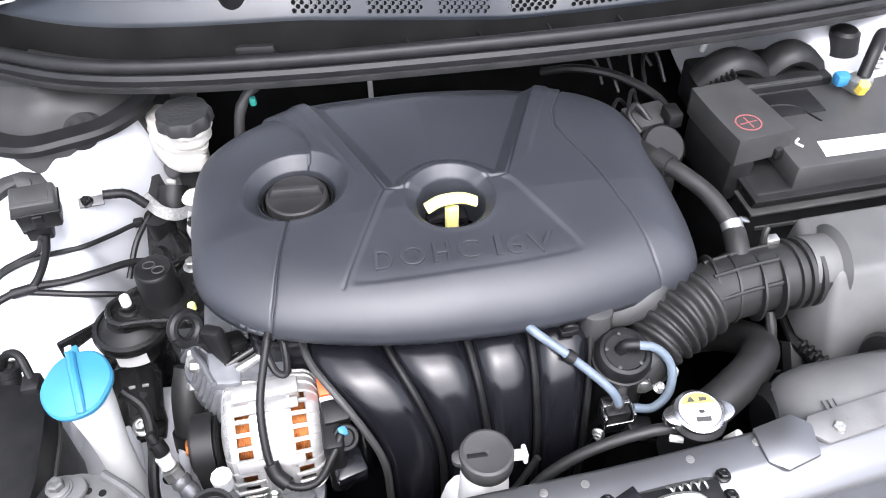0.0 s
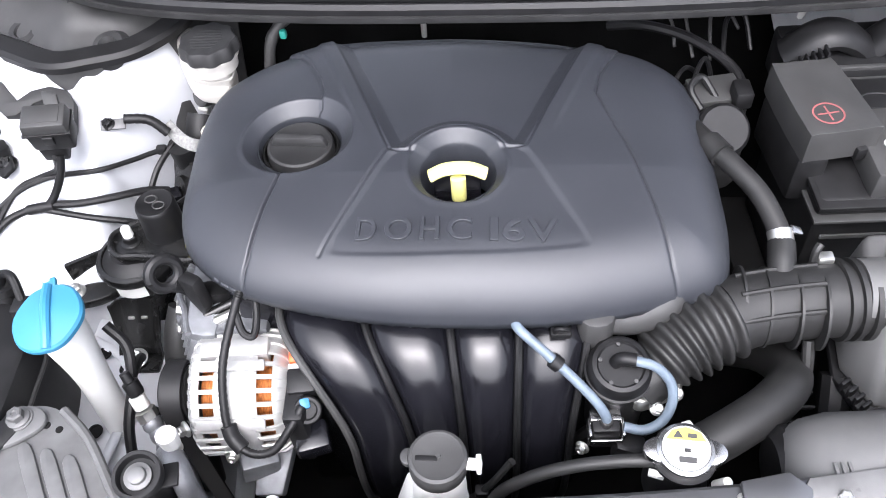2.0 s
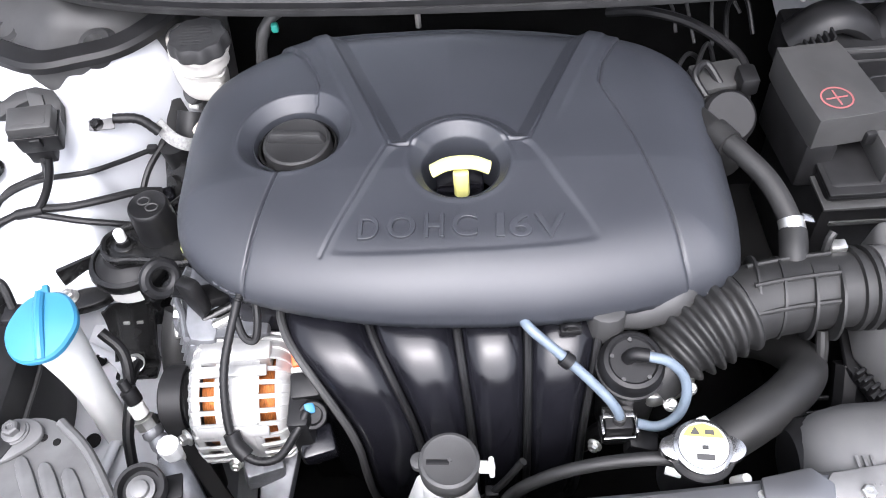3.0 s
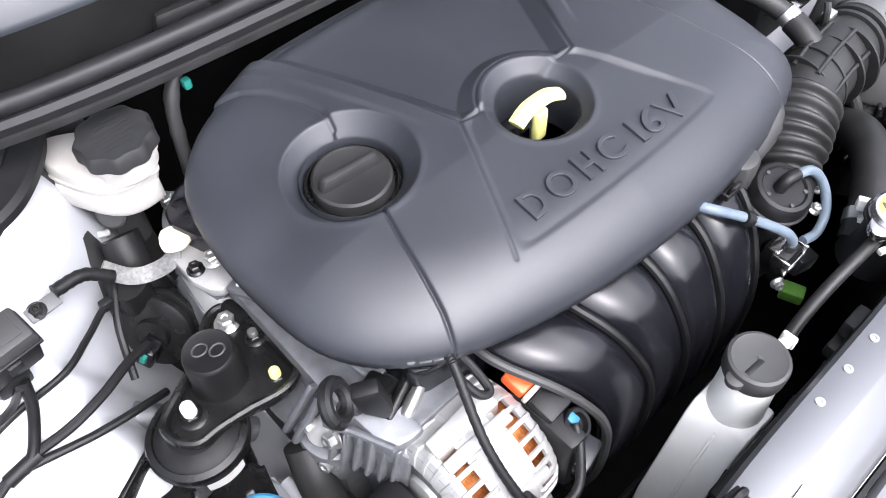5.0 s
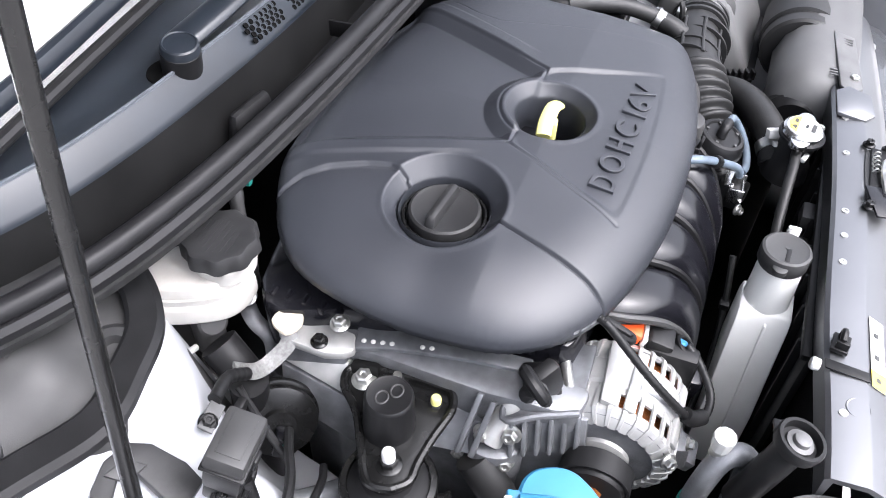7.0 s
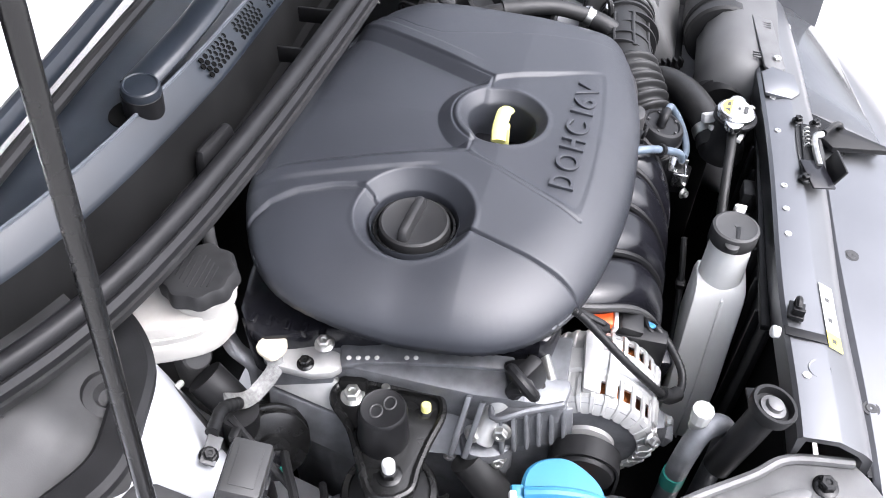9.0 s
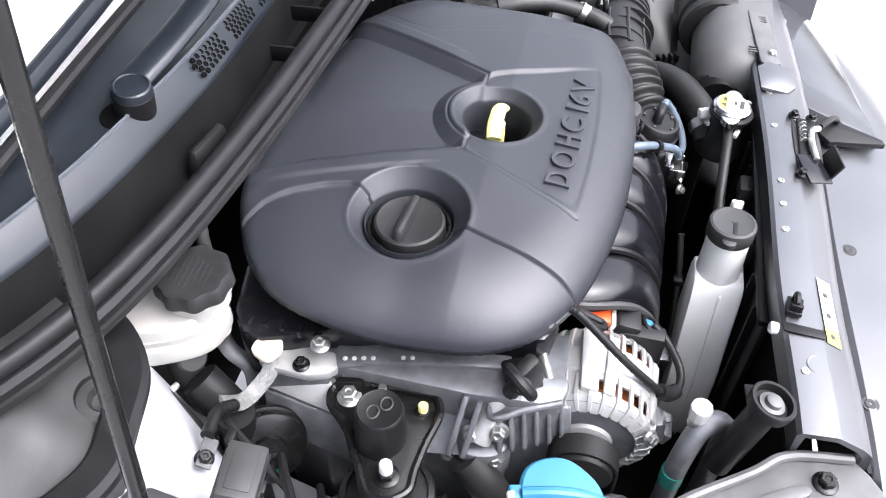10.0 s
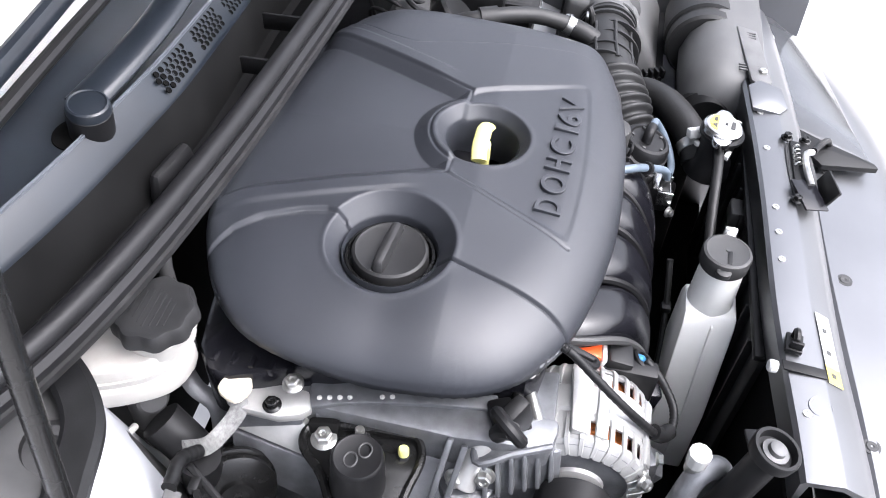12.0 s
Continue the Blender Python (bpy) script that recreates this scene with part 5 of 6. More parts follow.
for a in (100, 150):
    bm = box((-0.228, 0, 0.0685), (0.07, 0.012, 0.005), 0.002)
    bm.transform(Matrix.Translation((0, AY, AZ)) @ Matrix.Rotation(radians(a - 90), 4, "X"))
    part("shell_boss", bm, M_ALT, alt)
part("drive_plate", lathe((-0.274, AY, AZ), X, [(0, 0.02), (0.0, 0.04), (0.003, 0.05), (0.003, 0.062), (0.008, 0.062), (0.008, 0.02)], 48), M_ALLOY, alt)
part("drive_hub", lathe((-0.282, AY, AZ), X, [(0, 0.02), (0.004, 0.026), (0.012, 0.028)], 40), M_ALT, alt)
pulley = part("pulley", lathe((-0.317, AY, AZ), X, [(0, 0.012), (0.001, 0.029), (0.004, 0.031)] + [(0.006 + 0.0018 * k, 0.029 if k % 2 else 0.031) for k in range(12)] + [(0.03, 0.031), (0.032, 0.022)], 48), M_RUBBER, alt, "black ribbed pulley")
part("pulley_nut", lathe((-0.323, AY, AZ), X, [(0, 0.0), (0, 0.009), (0.01, 0.011)], 6), M_COPPER, pulley, "rusty pulley nut")
part("ear", slab([(-0.28, -0.116, 0.802), (-0.198, -0.114, 0.804), (-0.2, -0.065, 0.794), (-0.25, -0.05, 0.79), (-0.303, -0.05, 0.788)], (0, 0, -0.014), 0.003), M_ALLOY, alt, "grey cast mounting ear")
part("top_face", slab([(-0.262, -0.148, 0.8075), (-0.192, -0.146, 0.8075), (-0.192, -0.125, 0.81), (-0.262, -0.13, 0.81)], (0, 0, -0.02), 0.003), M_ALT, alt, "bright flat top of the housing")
part("ear_rib", tube([(-0.28, -0.116, 0.803), (-0.292, -0.083, 0.797), (-0.303, -0.05, 0.79), (-0.25, -0.049, 0.791)], 0.0036, 8, 5), M_ALLOY, alt)
for k in range(6):
    y, x, z = -0.056 - 0.0115 * k, -0.302 + 0.0045 * k, 0.784 + 0.002 * k
    part("ear_finger", slab([(x, y, z), (x - 0.016, y - 0.006, z - 0.036), (x - 0.016, y - 0.0105, z - 0.036), (x, y - 0.0045, z)], (0.012, 0, 0), 0.0014), M_ALLOY, alt)
part("ear_web", slab([(-0.298, -0.05, 0.78), (-0.275, -0.125, 0.79), (-0.288, -0.13, 0.75), (-0.312, -0.055, 0.745)], (0.006, 0, 0), 0.0015), M_ALLOY, alt)
bolt(alt, (-0.304, -0.06, 0.77), (-1, 0, 0.3), 0.0075)
part("lower_ear", prism([(0, 0), (0.03, 0.0), (0.04, 0.05), (0, 0.05)], 0, 0.02, 0.003, m=pose(-0.22, -0.235, 0.665, 20, 0, 0)), M_ALLOY, alt)
part("regulator", box((-0.163, -0.175, 0.745), (0.022, 0.075, 0.09), 0.006), M_BLACK, alt, "black regulator cover")
part("plug_socket", lathe((-0.154, -0.19, 0.772), (0.25, -0.5, 0.7), [(0, 0.014), (0.014, 0.0145), (0.016, 0.013), (0.016, 0.01), (0.01, 0.009)], 24), M_BLACK, alt)
part("blue_plug", box((-0.153, -0.192, 0.786), (0.01, 0.011, 0.01), 0.002, (30, 10, 20)), M_PLUGBLUE, alt)
part("terminal_cap", box((-0.16, -0.139, 0.796), (0.024, 0.024, 0.016), 0.003, (14, 0, 4)), M_ORANGE, alt, "orange terminal cap")
part("cap_label", box((-0.16, -0.154, 0.793), (0.023, 0.005, 0.012), 0.001, (14, 0, 4)), M_PAPER, alt)
part("clip_block", box((-0.157, -0.17, 0.789), (0.028, 0.026, 0.02), 0.003, (14, 0, 4)), M_BLACK, alt)
part("lower_block", box((-0.152, -0.205, 0.735), (0.034, 0.03, 0.03), 0.004, (10, 0, 15)), M_GLOSSY, alt)
bolt(alt, (-0.275, -0.205, 0.765), (-0.6, -0.6, 0.3), 0.006)
bolt(alt, (-0.232, -0.222, 0.738), (0, -1, 0.3), 0.005)
lead = thing("alternator_lead", "black sleeved lead looping over the alternator", "cable", (-0.2, -0.16, 0.7))
part("lead", tube([(-0.212, -0.108, 0.862), (-0.216, -0.122, 0.856), (-0.229, -0.163, 0.825), (-0.231, -0.195, 0.795), (-0.226, -0.216, 0.773), (-0.208, -0.231, 0.762), (-0.184, -0.231, 0.764), (-0.165, -0.214, 0.78), (-0.154, -0.197, 0.79)], 0.0043, 12, 14, rad=lambda t: 1 + 0.07 * math.sin(t * 420)), M_BLACK, lead)
part("lead_loop", tube([(-0.217, -0.124, 0.853), (-0.21, -0.14, 0.838), (-0.2, -0.142, 0.834), (-0.198, -0.125, 0.84), (-0.2, -0.105, 0.85)], 0.004, 10, 7), M_BLACK, lead)
part("tape", tube([(-0.228, -0.21, 0.779), (-0.224, -0.219, 0.77), (-0.214, -0.228, 0.764)], 0.008, 12, 5), M_RUBBER, lead)
belt = thing("drive_belt", "black ribbed drive belt round the alternator pulley", "belt", (-0.302, AY, 0.5))
bm = bmesh.new()
pts = [(AY - 0.0325, 0.45)] + [(AY + 0.0325 * math.cos(a), AZ + 0.0325 * math.sin(a)) for a in [math.pi * (1 - i / 16) for i in range(17)]] + [(AY + 0.045, 0.45)]
rows = []
for y, z in pts:
    n = Vector((0, y - AY, max(z - AZ, 0))).normalized() * 0.003
    rows.append([bm.verts.new((-0.312, y, z)), bm.verts.new((-0.29, y, z)), bm.verts.new((-0.29, y + n.y, z + n.z)), bm.verts.new((-0.312, y + n.y, z + n.z))])
for a, b in zip(rows, rows[1:]):
    for i in range(4):
        bm.faces.new((a[i], a[(i + 1) % 4], b[(i + 1) % 4], b[i]))
part("belt", bm, M_RUBBER, belt)

# ---- intake manifold ----
mani = thing("intake_manifold", "glossy black plastic intake manifold with four runners", "intake manifold", (0, -0.14, 0.45))
part("plenum", prism(rounded([(-0.16, -0.1), (0.14, -0.1), (0.135, -0.14), (0.1, -0.15), (-0.1, -0.15), (-0.14, -0.14)], 4), 0.48, 0.74, 0.012), M_GLOSSY, mani)
B0, B1 = (-0.18, -0.095, -0.008, 0.062, 0.133), (-0.112, -0.05, 0.002, 0.056, 0.11)
MY = [(0.0, -0.09, 0.838), (0.13, -0.13, 0.836), (0.27, -0.168, 0.82), (0.4, -0.196, 0.782), (0.55, -0.214, 0.725), (0.75, -0.214, 0.63), (0.9, -0.195, 0.55), (1.0, -0.165, 0.49)]
MS = [V(v, y, z) for v, y, z in MY]
MPATH = spline(MS, 6)


def manifold_at(v):
    ts = [p.x for p in MPATH]
    return float(np.interp(v, ts, [p.y for p in MPATH])), float(np.interp(v, ts, [p.z for p in MPATH]))


def sway(v):
    return smooth01((v - 0.06) / 0.5)


for x0, x1, y0, y1 in zip(B0, B0[1:], B1, B1[1:]):
    bm = bmesh.new()
    rows = []
    for j in range(37):
        v = j / 36
        y, z = manifold_at(v)
        ya, za = manifold_at(max(0, v - 0.02))
        yb, zb = manifold_at(min(1, v + 0.02))
        nrm = Vector((0, zb - za, -(yb - ya))).normalized()
        if nrm.y > 0.2 or nrm.z < -0.5:
            nrm = -nrm
        l = x0 + (y0 - x0) * sway(v)
        r = x1 + (y1 - x1) * sway(v)
        row = []
        for i in range(21):
            s = -1 + 2 * i / 20
            h = 0.017 * (1 - abs(s) ** 3.4) - 0.018
            row.append(bm.verts.new((l + (r - l) * (s + 1) / 2, y + nrm.y * h, z + nrm.z * h)))
        rows.append(row)
    for a, b in zip(rows, rows[1:]):
        for i in range(20):
            bm.faces.new((a[i], a[i + 1], b[i + 1], b[i]))
    part("runner", bm, M_GLOSSY, mani, sharp=60)
for x0, x1 in zip(B0, B1):
    pts = []
    for j in range(13):
        v = 0.02 + j / 12 * 0.9
        y, z = manifold_at(v)
        pts.append((x0 + (x1 - x0) * sway(v), y + 0.006, z - 0.008))
    part("rib", tube(pts, 0.0042, 8, 3, flat=1.2), M_BLACK if x0 > -0.15 else M_GREYPL, mani)
part("boss", prism(rounded([(0.12, -0.15), (0.15, -0.15), (0.155, -0.1), (0.12, -0.1)], 4), 0.80, 0.85, 0.005), M_GREYPL, mani)
part("inlet_neck", tube([(0.13, -0.12, 0.83), (0.165, -0.125, 0.825), (0.2, -0.12, 0.835), (0.215, -0.1, 0.85)], 0.021, 16, 6), M_GREYPL, mani)

# ---- vacuum actuator, its hoses and solenoid ----
vac = thing("vacuum_actuator", "round black vacuum actuator canister", "actuator", (0.155, -0.18, 0.76))
VD = V(0, -0.25, 1).normalized()
part("canister", lathe(V(0.155, -0.172, 0.788), VD, [(0, 0.026), (0.003, 0.031), (0.016, 0.0315), (0.018, 0.0335), (0.021, 0.0335), (0.022, 0.0315), (0.032, 0.03), (0.036, 0.027), (0.037, 0.023), (0.035, 0.021), (0.035, 0)], 44), M_BLACK, vac)
for k in range(5):
    a = radians(72 * k + 20)
    part("dot", lathe(V(0.155 + 0.02 * math.cos(a), -0.181 + 0.02 * math.sin(a), 0.8225 + 0.005 * math.sin(a)), VD, [(0, 0.0022), (0.0015, 0.002), (0.0015, 0)], 10), M_INK, vac)
part("nipple", tube([(0.15, -0.178, 0.822), (0.155, -0.18, 0.832), (0.168, -0.183, 0.833)], 0.0065, 12, 6), M_BLACK, vac)
part("lower_body", lathe(V(0.158, -0.17, 0.70), (0, 0, 1), [(0, 0.028), (0.05, 0.03), (0.08, 0.03)], 28), M_BLACK, vac)
part("throttle_flange", prism(rounded([(0.17, -0.2), (0.215, -0.185), (0.225, -0.15), (0.2, -0.13), (0.175, -0.15)], 4), 0.765, 0.785, 0.004), M_STEEL, vac, "steel throttle body flange")
for p in ((0.21, -0.192, 0.785), (0.222, -0.158, 0.788), (0.19, -0.205, 0.78)):
    bolt(vac, p, (0.2, -0.4, 1), 0.005)
vh = thing("vacuum_hose", "pale blue-grey vacuum hose from the actuator to the valve", "hose", (0.18, -0.2, 0.76), "vacuum hoses")
part("hose", tube([(0.165, -0.183, 0.833), (0.185, -0.187, 0.828), (0.2, -0.194, 0.812), (0.203, -0.205, 0.795), (0.195, -0.216, 0.778), (0.178, -0.221, 0.768), (0.158, -0.218, 0.77)], 0.0049, 12, 8), M_PALEHOSE, vh)
vh = thing("vacuum_hose", "pale blue-grey vacuum hose running from under the cover", "hose", (0.1, -0.18, 0.78), "vacuum hoses")
part("hose", tube([(0.054, -0.143, 0.85), (0.062, -0.158, 0.85), (0.088, -0.176, 0.833), (0.115, -0.194, 0.812), (0.132, -0.207, 0.797), (0.14, -0.213, 0.784), (0.142, -0.214, 0.772)], 0.0049, 12, 8), M_PALEHOSE, vh)
part("clip", tube([(0.09, -0.178, 0.831), (0.097, -0.182, 0.826)], 0.0078, 12, 4), M_BLACK, vh)
sol = thing("solenoid_valve", "small black solenoid valve in a bright steel bracket", "valve", (0.142, -0.213, 0.72))
part("body", box((0.142, -0.208, 0.75), (0.028, 0.028, 0.036), 0.004), M_BLACK, sol)
for dx in (-0.016, 0.016):
    part("bracket_side", box((0.142 + dx, -0.216, 0.757), (0.003, 0.02, 0.022), 0.001), M_CHROME, sol)
part("bracket_front", box((0.142, -0.2245, 0.752), (0.034, 0.003, 0.008), 0.001), M_CHROME, sol)
part("bracket_top", box((0.142, -0.205, 0.7695), (0.03, 0.012, 0.003), 0.001), M_CHROME, sol)
part("nozzle", cyl((0.142, -0.213, 0.762), (0.142, -0.214, 0.778), 0.006), M_GREYPL, sol)
bolt(sol, (0.12, -0.224, 0.742), (-0.6, -0.8, 0.2), 0.005)
part("plug", box((0.165, -0.222, 0.735), (0.03, 0.022, 0.022), 0.004, (0, 15, -10)), M_BLACK, sol)
part("stay", tube([(0.14, -0.2, 0.735), (0.13, -0.19, 0.7), (0.12, -0.18, 0.65)], 0.009, 8, 5), M_BLACK, sol)

# ---- coolant expansion tank ----
tank = thing("coolant_tank", "white translucent coolant tank with a grey cap", "coolant tank", (-0.05, -0.275, 0.48))
bm = prism([(-0.004, 0.752), (-0.046, 0.752), (-0.055, 0.738), (-0.088, 0.61), (-0.095, 0.50), (-0.015, 0.50), (0.004, 0.62), (0.004, 0.735)], -0.032, 0.026, 0.004, 2)
bm.transform(Matrix.Translation((0, -0.277, 0)) @ Matrix.Rotation(radians(90), 4, "X"))
part("tank", bm, M_TANK, tank)
part("neck", lathe((-0.021, -0.273, 0.735), (0.02, 0.02, 1), [(0, 0.028), (0.02, 0.0255), (0.078, 0.0235)], 32), M_TANK, tank)
part("seam", slab([(0.005, -0.276, 0.742), (-0.058, -0.276, 0.742), (-0.091, -0.276, 0.61), (-0.098, -0.276, 0.5), (-0.012, -0.276, 0.5), (0.0065, -0.276, 0.62)], (0, -0.003, 0), 0.001), M_TANK, tank)
part("cap", lathe((-0.0185, -0.2712, 0.806), (0.02, 0.0, 1), [(0, 0.0245), (0.003, 0.0265), (0.018, 0.0268), (0.021, 0.0258), (0.0222, 0.023), (0.0215, 0.021), (0.0215, 0)], 40), M_GREYPL, tank, "dark grey push-on cap")
part("cap_pin", lathe((-0.0175, -0.2712, 0.8272), (0, 0, 1), [(0, 0.0025), (0.001, 0.002), (0.001, 0)], 12), M_INK, tank)
part("cap_print", box((-0.028, -0.273, 0.8278), (0.02, 0.005, 0.0006), 0.0002, (0, 0, -4)), M_BLACK, tank)
part("cap_tab", lathe((-0.044, -0.268, 0.8165), (0, 0, 1), [(0, 0.008), (0.006, 0.008), (0.007, 0.006), (0.007, 0)], 16), M_GREYPL, tank)
part("outlet", cyl((0.004, -0.274, 0.817), (0.02, -0.277, 0.821), 0.0055), M_PAPER, tank, "white outlet nipple")
part("outlet_collar", box((0.018, -0.2765, 0.82), (0.005, 0.014, 0.016), 0.002), M_PAPER, tank)

# ---- radiator cap, its neck and overflow hose ----
rad = thing("radiator_filler", "bright two-eared radiator cap with a warning label", "radiator cap", (0.198, -0.271, 0.77))
RD = V(-0.02, -0.06, 1).normalized()
part("filler_neck", lathe(V(0.199, -0.268, 0.755), RD, [(0, 0.03), (0.02, 0.027), (0.03, 0.022), (0.06, 0.022), (0.062, 0.028), (0.066, 0.028)], 32), M_BLACK, rad)
part("cap", lathe(V(0.198, -0.2705, 0.817), RD, [(0, 0.0225), (0.002, 0.0245), (0.008, 0.0252), (0.0115, 0.0244), (0.013, 0.0225), (0.0138, 0.0215), (0.0138, 0)], 60), M_CHROME, rad)
for sx in (-1, 1):
    part("ear", prism(rounded([(sx * 0.018, -0.011), (sx * 0.031, -0.0085), (sx * 0.036, 0.0), (sx * 0.031, 0.0085), (sx * 0.018, 0.011)], 4), 0.0, 0.009, 0.003, m=pose(0.198, -0.271, 0.818, 3.4, -1.2, -6)), M_CHROME, rad)
label_disc = part("label_disc", lathe(V(0.1978, -0.2713, 0.8308), RD, [(0, 0.0205), (0.0006, 0.0203), (0.0006, 0)], 40), M_PAPER, rad, "white round warning label")
def on_cap(bm):
    bm.transform(pose(0.1978, -0.2714, 0.8317, 3.4, -1.2, -8) @ Matrix.Diagonal((0.86, 0.86, 1, 1)))
    return bm
part("label_band", on_cap(prism([(-0.02, 0.008), (0.02, 0.008), (0.014, 0.018), (0.0, 0.0225), (-0.014, 0.018)], 0, 0.0006, 0.0)), M_LABELY, label_disc, "yellow warning band")
part("warning_triangle", on_cap(prism([(-0.013, 0.01), (-0.003, 0.01), (-0.008, 0.0185)], 0.0006, 0.001, 0.0)), M_INK, label_disc)
part("book_symbol", on_cap(box((0.006, 0.013, 0.0008), (0.009, 0.005, 0.0005), 0)), M_INK, label_disc)
part("radiator_symbol", on_cap(box((0.001, -0.013, 0.0008), (0.017, 0.006, 0.0005), 0)), M_INK, label_disc)
part("cap_symbol", on_cap(box((0.001, -0.003, 0.0008), (0.006, 0.004, 0.0005), 0)), M_GREYPL, label_disc)
part("side_pin", cyl((0.225, -0.29, 0.795), (0.232, -0.296, 0.815), 0.0045), M_PAPER, rad)
part("clamp_tail", box((0.174, -0.282, 0.803), (0.014, 0.006, 0.006), 0.001, (0, 0, -20)), M_PAPER, rad)
oh = thing("overflow_hose", "black rubber overflow hose running from the radiator neck", "hose", (0.1, -0.27, 0.75))
part("hose", tube([(0.18, -0.271, 0.806), (0.15, -0.27, 0.806), (0.11, -0.268, 0.795), (0.07, -0.268, 0.775), (0.035, -0.272, 0.745), (0.02, -0.28, 0.7)], 0.0062, 14, 8), M_HOSE, oh)

# ---- front clip, latch and label on the panel ----
clip = thing("panel_clip", "small black plastic clip on the front panel", "clip", (-0.135, -0.326, 0.83))
part("base", box((-0.135, -0.328, 0.835), (0.022, 0.016, 0.005), 0.001, (0, 0, -8)), M_BLACK, clip)
part("hook", tube([(-0.128, -0.328, 0.837), (-0.128, -0.328, 0.846), (-0.134, -0.327, 0.849), (-0.14, -0.327, 0.846)], 0.0035, 8, 5), M_BLACK, clip)
part("post", box((-0.142, -0.328, 0.841), (0.004, 0.012, 0.01), 0.001, (0, 0, -8)), M_BLACK, clip)
band = thing("cable_tie", "black plastic tie band across the front panel", "cable tie", (-0.16, -0.335, 0.832))
part("band", slab([(-0.166, -0.317, 0.8335), (-0.155, -0.316, 0.8335), (-0.158, -0.356, 0.8335), (-0.169, -0.357, 0.8335)], (0, 0, -0.002), 0.0006), M_BLACK, band)
part("knob", lathe((-0.16, -0.313, 0.826), (0, 1, 0.1), [(0, 0.006), (0.006, 0.0065), (0.008, 0.005), (0.008, 0)], 16), M_WHITE, band, "white end knob")
lab = thing("panel_label", "white label with a yellow end on the front panel", "label", (-0.133, -0.38, 0.81))
def on_slope(x, o):
    """A point on the panel's sloping front face, o behind its front edge."""
    y = float(np.interp(x, [p[0] for p in FRONT], [p[1] for p in FRONT]))
    return (x, y - o, 0.8305 - (o - 0.0365) * 0.488 + 0.0014)


part("label_sheet", slab([on_slope(-0.17, 0.054), on_slope(-0.085, 0.054), on_slope(-0.085, 0.0385), on_slope(-0.17, 0.0385)], (0, 0, -0.0008), 0), M_PAPER, lab)
part("yellow_end", slab([Vector(on_slope(-0.17, 0.054)) + V(0, 0, 0.0005), Vector(on_slope(-0.15, 0.054)) + V(0, 0, 0.0005), Vector(on_slope(-0.15, 0.0385)) + V(0, 0, 0.0005), Vector(on_slope(-0.17, 0.0385)) + V(0, 0, 0.0005)], (0, 0, -0.0004), 0), M_LABELY, lab)
for k in range(3):
    p = Vector(on_slope(-0.16 + 0.027 * k, 0.046))
    part("symbol_bar", box((p.x, p.y, p.z + 0.0008), (0.005, 0.005, 0.0004), 0, (26, 0, 0)), M_INK, lab)
latch = thing("bonnet_latch", "black steel bonnet latch bolted into the front panel", "latch", (0.13, -0.36, 0.76))
# dark plate on the panel, coloured for the shade in the latch opening
part("recess", prism(rounded([(0.085, -0.346), (0.17, -0.342), (0.178, -0.352), (0.17, -0.37), (0.09, -0.374), (0.075, -0.36)], 4), 0.8322, 0.8335, 0.0006), M_INK, latch)
part("plate", box((0.135, -0.358, 0.835), (0.09, 0.022, 0.003), 0.001, (4, 0, 0)), M_BLACK, latch)
part("side_plate", box((0.085, -0.362, 0.836), (0.045, 0.03, 0.003), 0.001, (10, -6, 20)), M_GLOSSY, latch)
part("hook", tube([(0.1, -0.365, 0.838), (0.125, -0.36, 0.843), (0.15, -0.362, 0.842), (0.162, -0.372, 0.838)], 0.004, 8, 6), M_STEEL, latch)
part("spring", tube([(0.13 + 0.002 * i, -0.352 + 0.004 * math.cos(i * 1.57), 0.84 + 0.004 * math.sin(i * 1.57)) for i in range(20)], 0.0011, 6, 3), M_STEEL, latch)
part("lever", box((0.1, -0.383, 0.838), (0.04, 0.004, 0.024), 0.0015, (25, 0, 12)), M_BLACK, latch)
for p in ((0.075, -0.348, 0.834), (0.187, -0.345, 0.834), (0.185, -0.366, 0.834)):
    bolt(latch, p, (0, 0, 1), 0.005, M_IRON)
cable = thing("latch_cable", "black release cable curving from the bonnet latch", "cable", (0.2, -0.38, 0.8))
part("cable", tube([(0.165, -0.374, 0.838), (0.19, -0.388, 0.832), (0.22, -0.405, 0.815), (0.24, -0.42, 0.792), (0.25, -0.45, 0.784)], 0.004, 10, 6), M_BLACK, cable)


# ---- fan shroud between the radiator and the engine ----
shroud = thing("fan_shroud", "black plastic fan shroud with ribs behind the front panel", "fan shroud", (0.1, -0.318, 0.45))
part("panel", box((0.1, -0.318, 0.63), (0.44, 0.008, 0.3), 0.003), M_BLACK, shroud)
part("top_rail", box((0.1, -0.314, 0.782), (0.44, 0.014, 0.01), 0.003), M_BLACK, shroud)
for k in range(9):
    part("rib", box((-0.09 + 0.048 * k, -0.311, 0.66), (0.004, 0.012, 0.23), 0.001), M_BLACK, shroud)
part("connector_block", box((0.12, -0.304, 0.76), (0.03, 0.018, 0.022), 0.003), M_GREYPL, shroud)
part("connector_block", box((0.105, -0.304, 0.735), (0.026, 0.018, 0.018), 0.003), M_GREYPL, shroud)
part("lettering_bar", box((0.16, -0.3125, 0.79), (0.022, 0.006, 0.001), 0.0003), M_DUCT, shroud)
shroud_tube = thing("drain_tube", "thin grey tube down the front of the manifold", "tube", (0.03, -0.24, 0.5))
part("tube", tube([(0.05, -0.232, 0.73), (0.02, -0.24, 0.68), (-0.03, -0.243, 0.62), (-0.09, -0.236, 0.55)], 0.004, 10, 6), M_HOSE, shroud_tube)
